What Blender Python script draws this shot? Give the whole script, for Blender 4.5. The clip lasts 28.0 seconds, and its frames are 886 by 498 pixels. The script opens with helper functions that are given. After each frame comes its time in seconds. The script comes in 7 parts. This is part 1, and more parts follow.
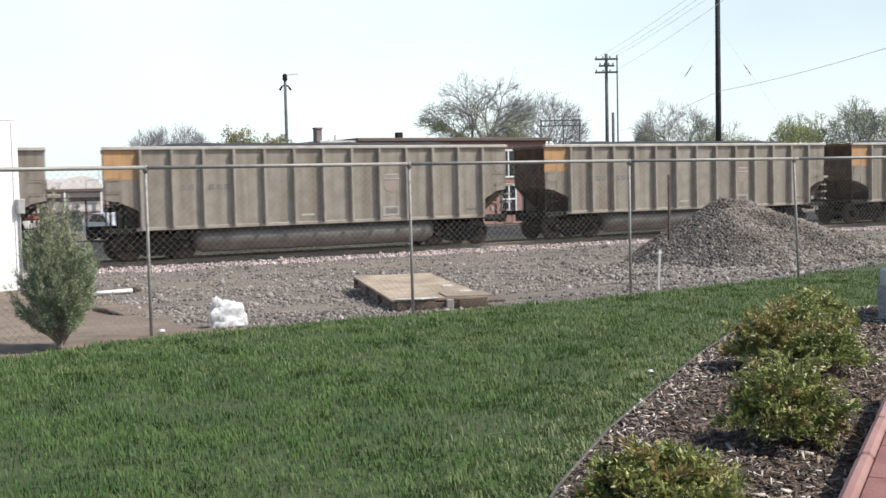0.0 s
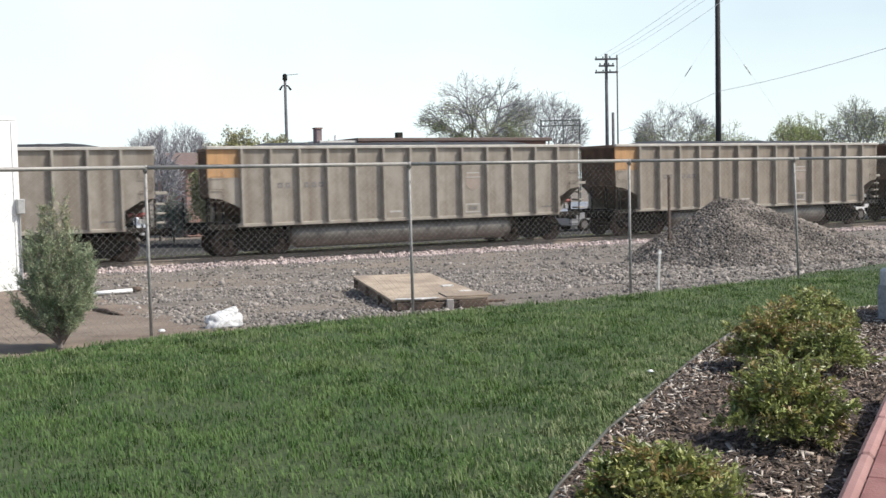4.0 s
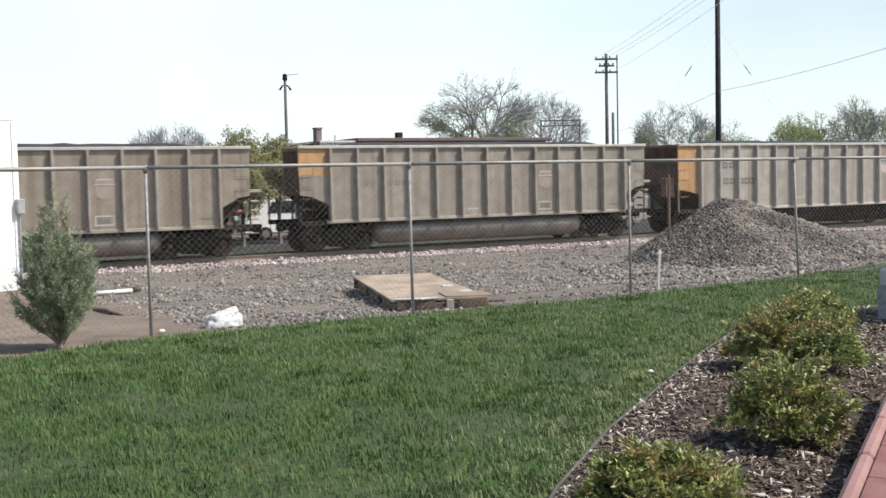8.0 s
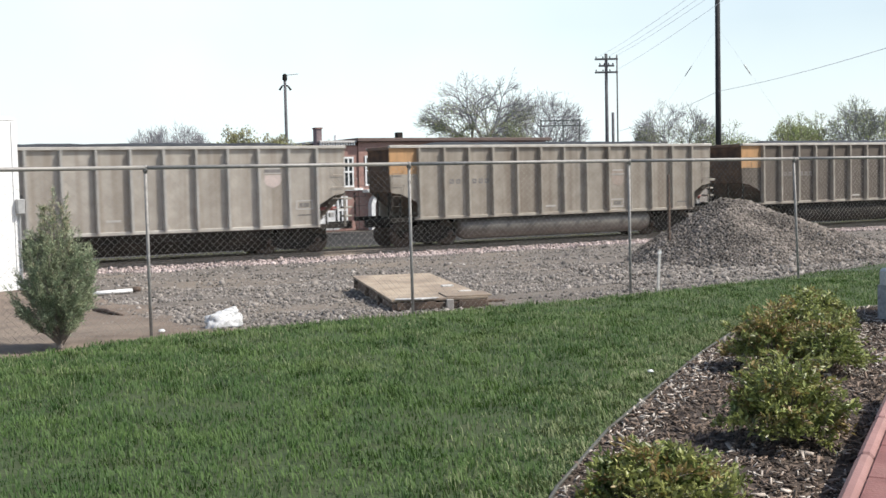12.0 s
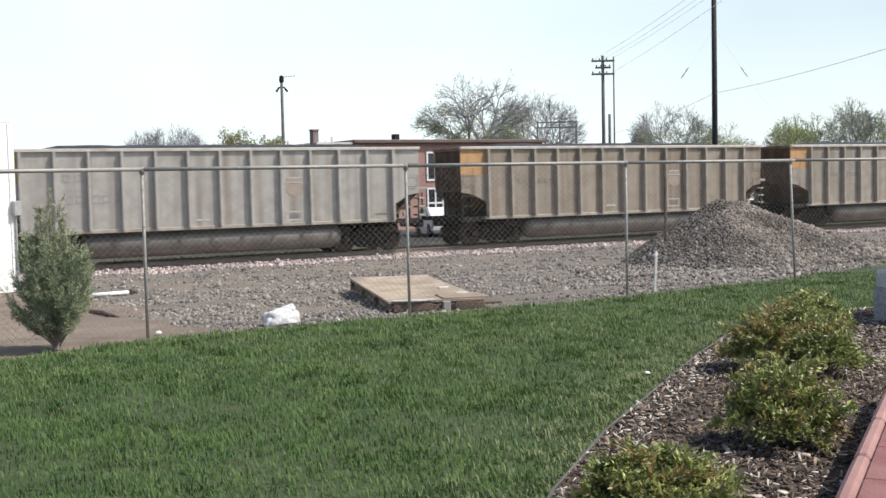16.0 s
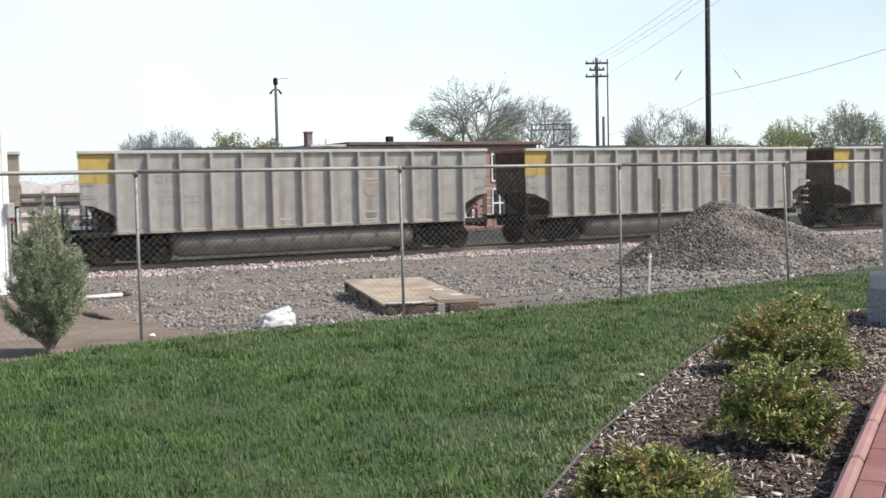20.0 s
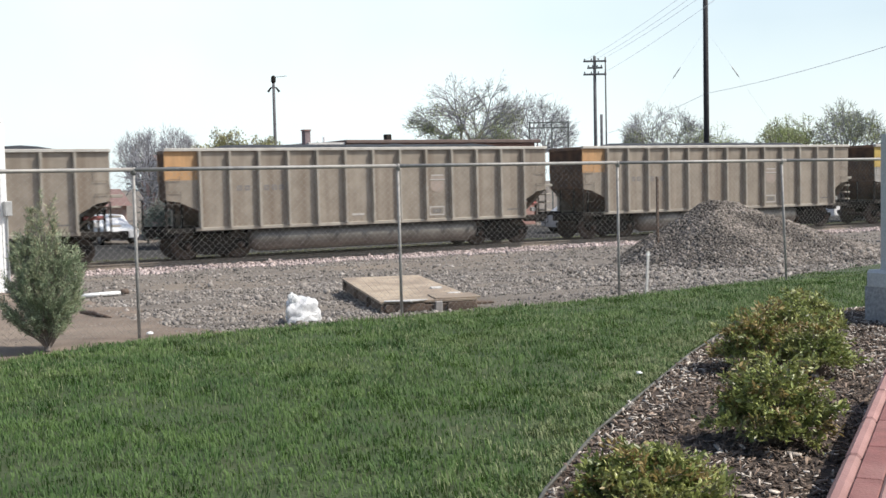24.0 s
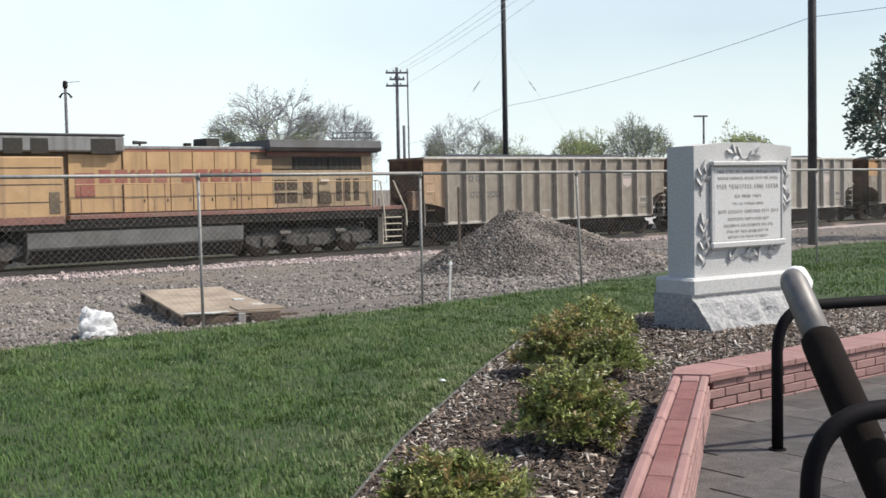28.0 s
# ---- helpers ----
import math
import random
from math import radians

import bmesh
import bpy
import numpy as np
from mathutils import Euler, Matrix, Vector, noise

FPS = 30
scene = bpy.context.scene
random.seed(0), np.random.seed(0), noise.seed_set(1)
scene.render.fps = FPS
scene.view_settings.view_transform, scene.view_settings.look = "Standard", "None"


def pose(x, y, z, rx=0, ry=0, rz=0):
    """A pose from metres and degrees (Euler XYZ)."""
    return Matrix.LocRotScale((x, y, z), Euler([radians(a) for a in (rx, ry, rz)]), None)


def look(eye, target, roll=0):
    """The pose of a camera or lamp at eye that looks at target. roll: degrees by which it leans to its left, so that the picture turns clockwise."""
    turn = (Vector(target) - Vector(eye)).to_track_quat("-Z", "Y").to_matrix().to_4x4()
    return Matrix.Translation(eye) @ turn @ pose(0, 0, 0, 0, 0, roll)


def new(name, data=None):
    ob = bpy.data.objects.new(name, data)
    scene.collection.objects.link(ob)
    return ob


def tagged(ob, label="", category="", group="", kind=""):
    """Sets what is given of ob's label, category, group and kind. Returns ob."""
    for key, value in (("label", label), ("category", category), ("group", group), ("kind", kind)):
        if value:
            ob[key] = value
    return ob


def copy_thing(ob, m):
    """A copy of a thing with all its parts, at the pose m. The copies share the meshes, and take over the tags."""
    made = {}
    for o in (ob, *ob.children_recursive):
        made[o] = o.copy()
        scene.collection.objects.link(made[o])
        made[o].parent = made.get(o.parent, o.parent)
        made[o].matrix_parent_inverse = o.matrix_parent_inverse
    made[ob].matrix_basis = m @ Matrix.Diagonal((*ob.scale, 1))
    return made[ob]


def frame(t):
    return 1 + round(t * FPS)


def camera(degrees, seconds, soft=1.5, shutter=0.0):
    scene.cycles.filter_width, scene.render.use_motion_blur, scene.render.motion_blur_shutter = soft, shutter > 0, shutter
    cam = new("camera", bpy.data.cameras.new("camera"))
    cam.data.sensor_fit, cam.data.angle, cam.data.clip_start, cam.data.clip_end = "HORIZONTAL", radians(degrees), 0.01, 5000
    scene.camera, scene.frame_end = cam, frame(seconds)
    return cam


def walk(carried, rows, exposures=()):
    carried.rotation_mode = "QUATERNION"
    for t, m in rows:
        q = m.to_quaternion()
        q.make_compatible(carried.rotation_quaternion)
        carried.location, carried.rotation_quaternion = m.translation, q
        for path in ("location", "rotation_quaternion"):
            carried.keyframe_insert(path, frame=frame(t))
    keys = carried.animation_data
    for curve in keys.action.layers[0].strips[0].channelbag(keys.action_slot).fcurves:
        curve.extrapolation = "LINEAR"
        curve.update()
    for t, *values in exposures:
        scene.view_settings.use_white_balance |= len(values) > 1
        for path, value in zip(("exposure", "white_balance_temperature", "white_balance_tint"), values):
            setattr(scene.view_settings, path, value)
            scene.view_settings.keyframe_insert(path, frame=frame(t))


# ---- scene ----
# ---------------------------------------------------------------- camera and its way
EYE = (0.0, 0.0, 1.6)
cam = camera(42.8, 28.0, soft=1.5, shutter=0.1)
TURNS = ((0, 86.54, 1.27, -0.08), (6, 86.54, 1.27, -0.083), (12.5, 86.54, 1.275, -0.085), (14.5, 86.542, 1.28, -0.093),
         (15, 86.576, 1.29, -0.139), (15.5, 86.622, 1.28, -0.25), (16.5, 86.625, 1.28, -0.25), (17.5, 86.646, 1.3, -0.249),
         (18, 86.663, 1.31, -0.30), (18.5, 86.70, 1.32, -0.385), (19.5, 86.706, 1.3, -0.42), (20, 86.73, 1.29, -0.55),
         (20.5, 86.745, 1.29, -0.685), (21, 86.768, 1.3, -0.70), (21.5, 86.76, 1.3, -0.712), (23.5, 86.646, 1.29, -0.676),
         (24, 86.625, 1.29, -0.65), (24.5, 86.643, 1.3, -0.63), (25, 86.663, 1.29, -0.65), (25.5, 86.71, 1.28, -0.71),
         (26.5, 86.75, 1.24, -0.73), (26.8, 86.79, 1.22, -0.93), (27, 86.823, 1.2, -1.389), (27.1, 86.838, 1.197, -1.9), (27.2, 86.85, 1.194, -2.42),
         (27.3, 86.863, 1.19, -3.06), (27.4, 86.875, 1.186, -3.97), (27.5, 86.886, 1.181, -5.04), (27.6, 86.896, 1.175, -5.9), (27.7, 86.906, 1.165, -6.92),
         (27.8, 86.915, 1.155, -8.03), (27.9, 86.923, 1.143, -9.32), (28, 86.929, 1.131, -10.57))
walk(cam, [(t, pose(*EYE, a, b, c)) for t, a, b, c in TURNS], ((0, 0.1), (26.6, 0.1), (28, 0.03)))

# ---------------------------------------------------------------- daylight
SUN_AZ, SUN_EL = 101.0, 51.0          # degrees clockwise from +y, and above the horizon
world = bpy.data.worlds.new("sky")
scene.world = world
world.use_nodes = True
sky = world.node_tree.nodes.new("ShaderNodeTexSky")
sky.sky_type, sky.sun_disc = "NISHITA", False
sky.sun_elevation, sky.sun_rotation = radians(SUN_EL), radians(SUN_AZ)
sky.air_density, sky.dust_density, sky.ozone_density = 1.0, 2.0, 1.0
back = world.node_tree.nodes["Background"]
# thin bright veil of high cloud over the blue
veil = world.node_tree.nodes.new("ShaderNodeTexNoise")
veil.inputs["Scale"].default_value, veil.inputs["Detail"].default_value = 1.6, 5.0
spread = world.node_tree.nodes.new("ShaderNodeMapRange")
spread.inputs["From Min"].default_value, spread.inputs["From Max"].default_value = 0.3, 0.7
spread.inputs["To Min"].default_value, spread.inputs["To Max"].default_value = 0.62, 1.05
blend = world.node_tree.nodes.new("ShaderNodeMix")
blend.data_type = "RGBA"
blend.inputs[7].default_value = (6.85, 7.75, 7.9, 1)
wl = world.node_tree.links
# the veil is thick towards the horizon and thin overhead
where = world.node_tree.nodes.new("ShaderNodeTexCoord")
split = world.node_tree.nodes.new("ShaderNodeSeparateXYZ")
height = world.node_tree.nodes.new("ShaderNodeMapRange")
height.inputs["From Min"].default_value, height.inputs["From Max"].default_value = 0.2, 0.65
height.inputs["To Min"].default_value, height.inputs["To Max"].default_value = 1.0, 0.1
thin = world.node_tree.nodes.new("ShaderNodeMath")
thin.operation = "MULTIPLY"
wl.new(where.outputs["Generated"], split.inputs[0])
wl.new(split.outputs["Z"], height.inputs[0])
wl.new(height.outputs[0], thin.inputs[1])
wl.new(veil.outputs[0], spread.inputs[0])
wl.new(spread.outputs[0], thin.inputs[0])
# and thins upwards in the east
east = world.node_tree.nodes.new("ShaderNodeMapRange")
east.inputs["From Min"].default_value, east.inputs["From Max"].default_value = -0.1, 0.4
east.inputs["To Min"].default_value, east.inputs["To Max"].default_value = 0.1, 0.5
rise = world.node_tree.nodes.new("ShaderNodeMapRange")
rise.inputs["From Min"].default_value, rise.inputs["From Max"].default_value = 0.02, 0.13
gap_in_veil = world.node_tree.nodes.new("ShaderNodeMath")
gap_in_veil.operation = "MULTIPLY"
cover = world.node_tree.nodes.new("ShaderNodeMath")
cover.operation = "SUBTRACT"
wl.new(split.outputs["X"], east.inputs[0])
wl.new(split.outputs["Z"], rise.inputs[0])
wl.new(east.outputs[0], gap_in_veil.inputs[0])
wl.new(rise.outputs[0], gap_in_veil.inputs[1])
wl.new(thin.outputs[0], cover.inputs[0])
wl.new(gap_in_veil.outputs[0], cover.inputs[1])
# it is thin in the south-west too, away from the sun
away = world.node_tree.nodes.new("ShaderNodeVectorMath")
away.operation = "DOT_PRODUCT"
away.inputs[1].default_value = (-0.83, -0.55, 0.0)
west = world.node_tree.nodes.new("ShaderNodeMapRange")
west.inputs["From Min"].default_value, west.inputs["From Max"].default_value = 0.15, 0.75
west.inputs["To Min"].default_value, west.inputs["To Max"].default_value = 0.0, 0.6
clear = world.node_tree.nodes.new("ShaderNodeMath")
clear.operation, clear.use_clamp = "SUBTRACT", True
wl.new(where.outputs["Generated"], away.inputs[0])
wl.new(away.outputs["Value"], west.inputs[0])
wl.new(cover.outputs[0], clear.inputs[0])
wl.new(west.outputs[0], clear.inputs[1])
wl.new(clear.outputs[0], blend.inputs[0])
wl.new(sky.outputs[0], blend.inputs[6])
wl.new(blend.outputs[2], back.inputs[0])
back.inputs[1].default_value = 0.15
sun = new("sun", bpy.data.lights.new("sun", "SUN"))
sun.data.energy, sun.data.angle, sun.data.color = 4.95, radians(0.55), (1.0, 0.955, 0.882)
sun.matrix_world = look((math.sin(radians(SUN_AZ)) * 60, math.cos(radians(SUN_AZ)) * 60, 60 * math.tan(radians(SUN_EL))), (0, 0, 0))
# ---------------------------------------------------------------- small tools
TRACK = 28.0                                           # the track's heading, degrees from +x
ALONG = Vector((math.cos(radians(TRACK)), math.sin(radians(TRACK)), 0))
ACROSS = Vector((-math.sin(radians(TRACK)), math.cos(radians(TRACK)), 0))
RAIL_Z, TRACK_Q = -0.77, 37.3                           # rail top, and the track's centre line


def level(q):
    """Height of the ground at the distance q across, towards the track."""
    return float(np.interp(q, (12.4, 16, 25, 30, 34, 34.6), (0, -0.12, -0.35, -0.6, -1.05, -1.1)))


def spot(p, q, z=None):
    """A place from its distance along and across the track."""
    v = ALONG * p + ACROSS * q
    return Vector((v.x, v.y, level(q) if z is None else z))


def thing(name, m, label, category, group="", kind=""):
    ob = new(name)
    ob.empty_display_size = 0.1
    ob.matrix_world = m
    return tagged(ob, label, category, group, kind)


def mesh_of(name, bm):
    me = bpy.data.meshes.new(name)
    bm.to_mesh(me)
    bm.free()
    return me


def part(name, bm, material, parent=None, label="", smooth=False):
    """Links a bmesh (or a mesh) as one object under a thing or a part."""
    me = bm if isinstance(bm, bpy.types.Mesh) else mesh_of(name, bm)
    if material and not me.materials:
        me.materials.append(material)
    if smooth:
        me.shade_smooth()
    ob = new(name, me)
    ob.parent = parent
    if label:
        ob["label"] = label
    return ob


def alone(name, bm, material, m, label, category, group="", kind="", smooth=False):
    """A thing of one mesh."""
    ob = part(name, bm, material, None, "", smooth)
    ob.matrix_world = m
    return tagged(ob, label, category, group, kind)


def box(bm, x0, x1, y0, y1, z0, z1, bevel=0.0):
    vs = [bm.verts.new((x, y, z)) for x in (x0, x1) for y in (y0, y1) for z in (z0, z1)]
    fs = [bm.faces.new([vs[i] for i in f]) for f in ((0, 1, 3, 2), (4, 6, 7, 5), (0, 4, 5, 1), (2, 3, 7, 6), (0, 2, 6, 4), (1, 5, 7, 3))]
    if bevel:
        bmesh.ops.bevel(bm, geom=list({e for f in fs for e in f.edges}), offset=bevel, segments=1, affect="EDGES", profile=0.5)
    return bm


def boxes(*rows, bevel=0.0):
    bm = bmesh.new()
    for r in rows:
        box(bm, *r, bevel=bevel)
    return bm


def prism(outline, depth, axis="y", start=0.0):
    """A flat outline (two numbers a corner) pulled out along an axis."""
    bm = bmesh.new()
    put = {"y": lambda a, b, d: (a, d, b), "x": lambda a, b, d: (d, a, b), "z": lambda a, b, d: (a, b, d)}[axis]
    n = len(outline)
    v0 = [bm.verts.new(put(a, b, start)) for a, b in outline]
    v1 = [bm.verts.new(put(a, b, start + depth)) for a, b in outline]
    bm.faces.new(v0), bm.faces.new(v1[::-1])
    for i in range(n):
        bm.faces.new((v0[i], v1[i], v1[(i + 1) % n], v0[(i + 1) % n]))
    bmesh.ops.recalc_face_normals(bm, faces=bm.faces)
    return bm


def tube(bm, points, radii, sides=8, caps=True):
    """A round bar along points; radii: one number or one for each point."""
    pts = [Vector(p) for p in points]
    rs = radii if isinstance(radii, (list, tuple)) else [radii] * len(pts)
    rings, side = [], None
    for i, p in enumerate(pts):
        d = (pts[min(i + 1, len(pts) - 1)] - pts[max(i - 1, 0)]).normalized()
        if side is None:
            side = d.orthogonal().normalized()
        else:
            side = (side - d * side.dot(d))
            side = side.normalized() if side.length > 1e-5 else d.orthogonal().normalized()
        up = d.cross(side)
        rings.append([bm.verts.new(p + (side * math.cos(a) + up * math.sin(a)) * rs[i])
                      for a in (2 * math.pi * k / sides for k in range(sides))])
    for a, b in zip(rings, rings[1:]):
        for k in range(sides):
            bm.faces.new((a[k], a[(k + 1) % sides], b[(k + 1) % sides], b[k]))
    if caps:
        bm.faces.new(rings[0][::-1]), bm.faces.new(rings[-1])
    return bm


def bar(p0, p1, r, sides=8, r1=None):
    return tube(bmesh.new(), (p0, p1), [r, r if r1 is None else r1], sides)


def raw(name, verts, faces, material, tint=None):
    """A mesh from arrays; tint: a number for each corner's vertex, kept as the attribute "shade"."""
    me = bpy.data.meshes.new(name)
    verts, faces = np.asarray(verts, np.float32), np.asarray(faces, np.int32)
    k = faces.shape[1]
    me.vertices.add(len(verts))
    me.vertices.foreach_set("co", verts.ravel())
    me.loops.add(faces.size)
    me.loops.foreach_set("vertex_index", faces.ravel())
    me.polygons.add(len(faces))
    me.polygons.foreach_set("loop_start", np.arange(0, faces.size, k, dtype=np.int32))
    me.update(calc_edges=True)
    if tint is not None:
        me.attributes.new("shade", "FLOAT", "POINT").data.foreach_set("value", np.asarray(tint, np.float32))
    me.materials.append(material)
    return me


# ---------------------------------------------------------------- materials
def material(name, c1, c2=None, scale=8.0, rough=0.7, metal=0.0, bump=0.15, fine=60.0, dirt=None, dirt_scale=0.6, dirt_part=0.5,
             random_by="", random_mix=0.35, streak=0.0, spec=0.5, attr=None, through_light=0.0):
    """Two colours mixed by grain, a coarser layer of dirt, and a fine relief."""
    mt = bpy.data.materials.new(name)
    mt.use_nodes = True
    nt = mt.node_tree
    n, l = nt.nodes, nt.links
    b = n["Principled BSDF"]
    b.inputs["Roughness"].default_value, b.inputs["Metallic"].default_value = rough, metal
    b.inputs["Specular IOR Level"].default_value = spec
    co = n.new("ShaderNodeTexCoord").outputs["Object"]
    if random_by == "object":
        shift = n.new("ShaderNodeVectorMath")
        shift.operation = "MULTIPLY_ADD"
        shift.inputs[1].default_value = (37.0, 53.0, 71.0)
        l.new(n.new("ShaderNodeObjectInfo").outputs["Random"], shift.inputs[0])
        l.new(co, shift.inputs[2])
        co = shift.outputs[0]

    def noise_at(s, detail=4.0, stretch=None):
        t = n.new("ShaderNodeTexNoise")
        t.inputs["Scale"].default_value, t.inputs["Detail"].default_value = s, detail
        src = co
        if stretch:
            mp = n.new("ShaderNodeMapping")
            mp.inputs["Scale"].default_value = stretch
            l.new(co, mp.inputs[0])
            src = mp.outputs[0]
        l.new(src, t.inputs["Vector"])
        return t.outputs[0]

    def ramp(src, lo, hi):
        r = n.new("ShaderNodeMapRange")
        r.inputs["From Min"].default_value, r.inputs["From Max"].default_value = lo, hi
        l.new(src, r.inputs[0])
        return r.outputs[0]

    def mix(f, a, c):
        m = n.new("ShaderNodeMix")
        m.data_type = "RGBA"
        for src, slot in ((f, m.inputs[0]), (a, m.inputs[6]), (c, m.inputs[7])):
            if isinstance(src, (tuple, list)):
                slot.default_value = (*src, 1)
            elif isinstance(src, float):
                slot.default_value = src
            else:
                l.new(src, slot)
        return m.outputs[2]

    c2 = c2 or tuple(0.75 * v for v in c1)
    col = mix(ramp(noise_at(scale), 0.35, 0.65), c1, c2)
    if attr:
        at = n.new("ShaderNodeAttribute")
        at.attribute_name = "shade"
        col = mix(at.outputs["Fac"], col, attr)
    if random_by:
        if random_by == "object":
            rnd = n.new("ShaderNodeObjectInfo").outputs["Random"]
        else:
            rnd = n.new("ShaderNodeNewGeometry").outputs["Random Per Island"]
        hs = n.new("ShaderNodeHueSaturation")
        l.new(ramp(rnd, 0, 1), hs.inputs["Value"])
        hs.inputs["Value"].default_value = 1
        r = hs.inputs["Value"].links[0].from_node
        r.inputs["To Min"].default_value, r.inputs["To Max"].default_value = 1 - random_mix, 1 + random_mix
        l.new(col, hs.inputs["Color"])
        col = hs.outputs[0]
    if dirt:
        stretch = (6.0, 6.0, 0.22) if streak else None
        f = ramp(noise_at(dirt_scale, 6.0, stretch), 0.62 - 0.3 * dirt_part, 0.9 - 0.3 * dirt_part)
        col = mix(f, col, dirt)
    l.new(col, b.inputs["Base Color"])
    if bump:
        bp = n.new("ShaderNodeBump")
        bp.inputs["Strength"].default_value, bp.inputs["Distance"].default_value = bump, 0.02
        l.new(noise_at(fine, 3.0), bp.inputs["Height"])
        l.new(bp.outputs[0], b.inputs["Normal"])
    if through_light:
        tr = n.new("ShaderNodeBsdfTranslucent")
        ms = n.new("ShaderNodeMixShader")
        ms.inputs[0].default_value = through_light
        l.new(col, tr.inputs[0])
        l.new(b.outputs[0], ms.inputs[1]), l.new(tr.outputs[0], ms.inputs[2])
        l.new(ms.outputs[0], n["Material Output"].inputs[0])
    return mt


DIRT = material("yard_dirt", (0.193, 0.168, 0.143), (0.126, 0.11, 0.096), 3.0, 0.95, bump=0.8, spec=0.15, fine=25, dirt=(0.22, 0.18, 0.14), dirt_scale=0.25)
STONE = material("gravel", (0.276, 0.249, 0.224), (0.152, 0.137, 0.123), 5.0, 0.9, spec=0.2, bump=0.4, fine=40, random_by="island", random_mix=0.55)
PILE = material("pile_gravel", (0.205, 0.177, 0.154), (0.107, 0.092, 0.08), 1.2, 0.95, bump=0.5, fine=40, random_by="island", random_mix=0.65, spec=0.2)
BALLAST = material("pink_ballast", (0.44, 0.36, 0.34), (0.28, 0.232, 0.22), 6.0, 0.9, bump=0.4, fine=40, random_by="island", random_mix=0.5)
SOIL = material("lawn_soil", (0.032, 0.055, 0.015), (0.045, 0.06, 0.02), 3.0, 0.95, bump=0.5, fine=40)
GRASS = material("grass", (0.042, 0.094, 0.02), (0.088, 0.15, 0.036), 1.6, 0.6, bump=0, dirt=(0.125, 0.165, 0.052), dirt_scale=0.7, dirt_part=0.25, random_by="island", random_mix=0.2, through_light=0.25, spec=0.35)
DRY_GRASS = material("dry_grass", (0.115, 0.16, 0.056), (0.2, 0.225, 0.11), 3, 0.7, bump=0, random_by="island", random_mix=0.3, through_light=0.2)
MULCH = material("mulch", (0.078, 0.056, 0.041), (0.032, 0.023, 0.018), 5.0, 0.95, bump=0.9, fine=30)
PALE_CHIP = material("bleached_wood_chip", (0.55, 0.5, 0.44), (0.32, 0.275, 0.235), 14.0, 0.9, bump=0.3, random_by="island", random_mix=0.4)
CHIP = material("wood_chip", (0.2, 0.148, 0.112), (0.08, 0.06, 0.048), 14.0, 0.9, bump=0.3, random_by="island", random_mix=0.7)
NETTING = material("dull_wire", (0.38, 0.37, 0.35), (0.32, 0.31, 0.29), 20, 0.6, 0.2, 0)
GALV = material("galvanised_steel", (0.31, 0.3, 0.285), (0.23, 0.22, 0.21), 20, 0.6, 0.25, 0.1, dirt=(0.33, 0.31, 0.28), dirt_scale=3)
# paler than rusty_rail: sun on the rails' sides is put into the colour
RAIL_SIDE = material("sunlit_rail", (0.3, 0.255, 0.21), (0.22, 0.18, 0.145), 12, 0.6, 0.3, 0.3)
RUST = material("rusty_rail", (0.1, 0.075, 0.06), (0.06, 0.046, 0.04), 12, 0.75, 0.3, 0.3)
TIE = material("old_tie", (0.13, 0.105, 0.085), (0.07, 0.06, 0.05), 6, 0.95, bump=0.7)
BLACK = material("sooty_black_steel", (0.018, 0.017, 0.016), (0.028, 0.025, 0.022), 4, 0.8, 0.1, 0.3, spec=0.2, dirt=(0.045, 0.038, 0.032), dirt_scale=1.2)
BARE = material("aluminium_car_side", (0.335, 0.299, 0.252), (0.26, 0.228, 0.188), 2.5, 0.5, 0.2, 0.1, dirt=(0.19, 0.15, 0.114), dirt_scale=0.55, dirt_part=0.55, streak=1, random_by="object", random_mix=0.08)
BARE_FULL = material("worn_aluminium_car_side", (0.425, 0.386, 0.336), (0.34, 0.305, 0.262), 2.5, 0.48, 0.2, 0.1, dirt=(0.24, 0.195, 0.15), dirt_scale=0.55, dirt_part=0.5, streak=1, random_by="object", random_mix=0.08)
BARE_MID = material("brownish_car_side", (0.315, 0.27, 0.218), (0.25, 0.211, 0.169), 2.5, 0.52, 0.2, 0.1, dirt=(0.19, 0.147, 0.11), dirt_scale=0.55, dirt_part=0.55, streak=1, random_by="object", random_mix=0.08)
BARE_TAN = material("tan_car_side", (0.325, 0.282, 0.23), (0.25, 0.216, 0.174), 2.5, 0.5, 0.2, 0.1, dirt=(0.2, 0.152, 0.11), dirt_scale=0.55, dirt_part=0.5, streak=1)
BARE2 = material("clean_aluminium_car_side", (0.415, 0.393, 0.363), (0.335, 0.316, 0.29), 2.5, 0.45, 0.25, 0.1, dirt=(0.24, 0.2, 0.165), dirt_scale=0.5, dirt_part=0.5, streak=1)
BARE3 = material("dark_grimy_car_side", (0.135, 0.113, 0.092), (0.098, 0.081, 0.066), 2.5, 0.7, 0.15, 0.1, dirt=(0.11, 0.09, 0.075), dirt_scale=0.5, dirt_part=0.6, streak=1)
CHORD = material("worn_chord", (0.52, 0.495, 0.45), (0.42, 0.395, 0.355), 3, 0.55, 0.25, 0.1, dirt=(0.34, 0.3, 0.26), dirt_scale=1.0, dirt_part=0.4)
RIB = material("worn_rib", (0.38, 0.348, 0.297), (0.3, 0.272, 0.23), 3, 0.6, 0.25, 0.1, dirt=(0.25, 0.212, 0.172), dirt_scale=1.0, dirt_part=0.45)
TUB = material("tub_steel", (0.17, 0.158, 0.14), (0.12, 0.11, 0.098), 2.0, 0.45, 0.3, 0.1, dirt=(0.1, 0.09, 0.078), dirt_scale=0.8, dirt_part=0.4)
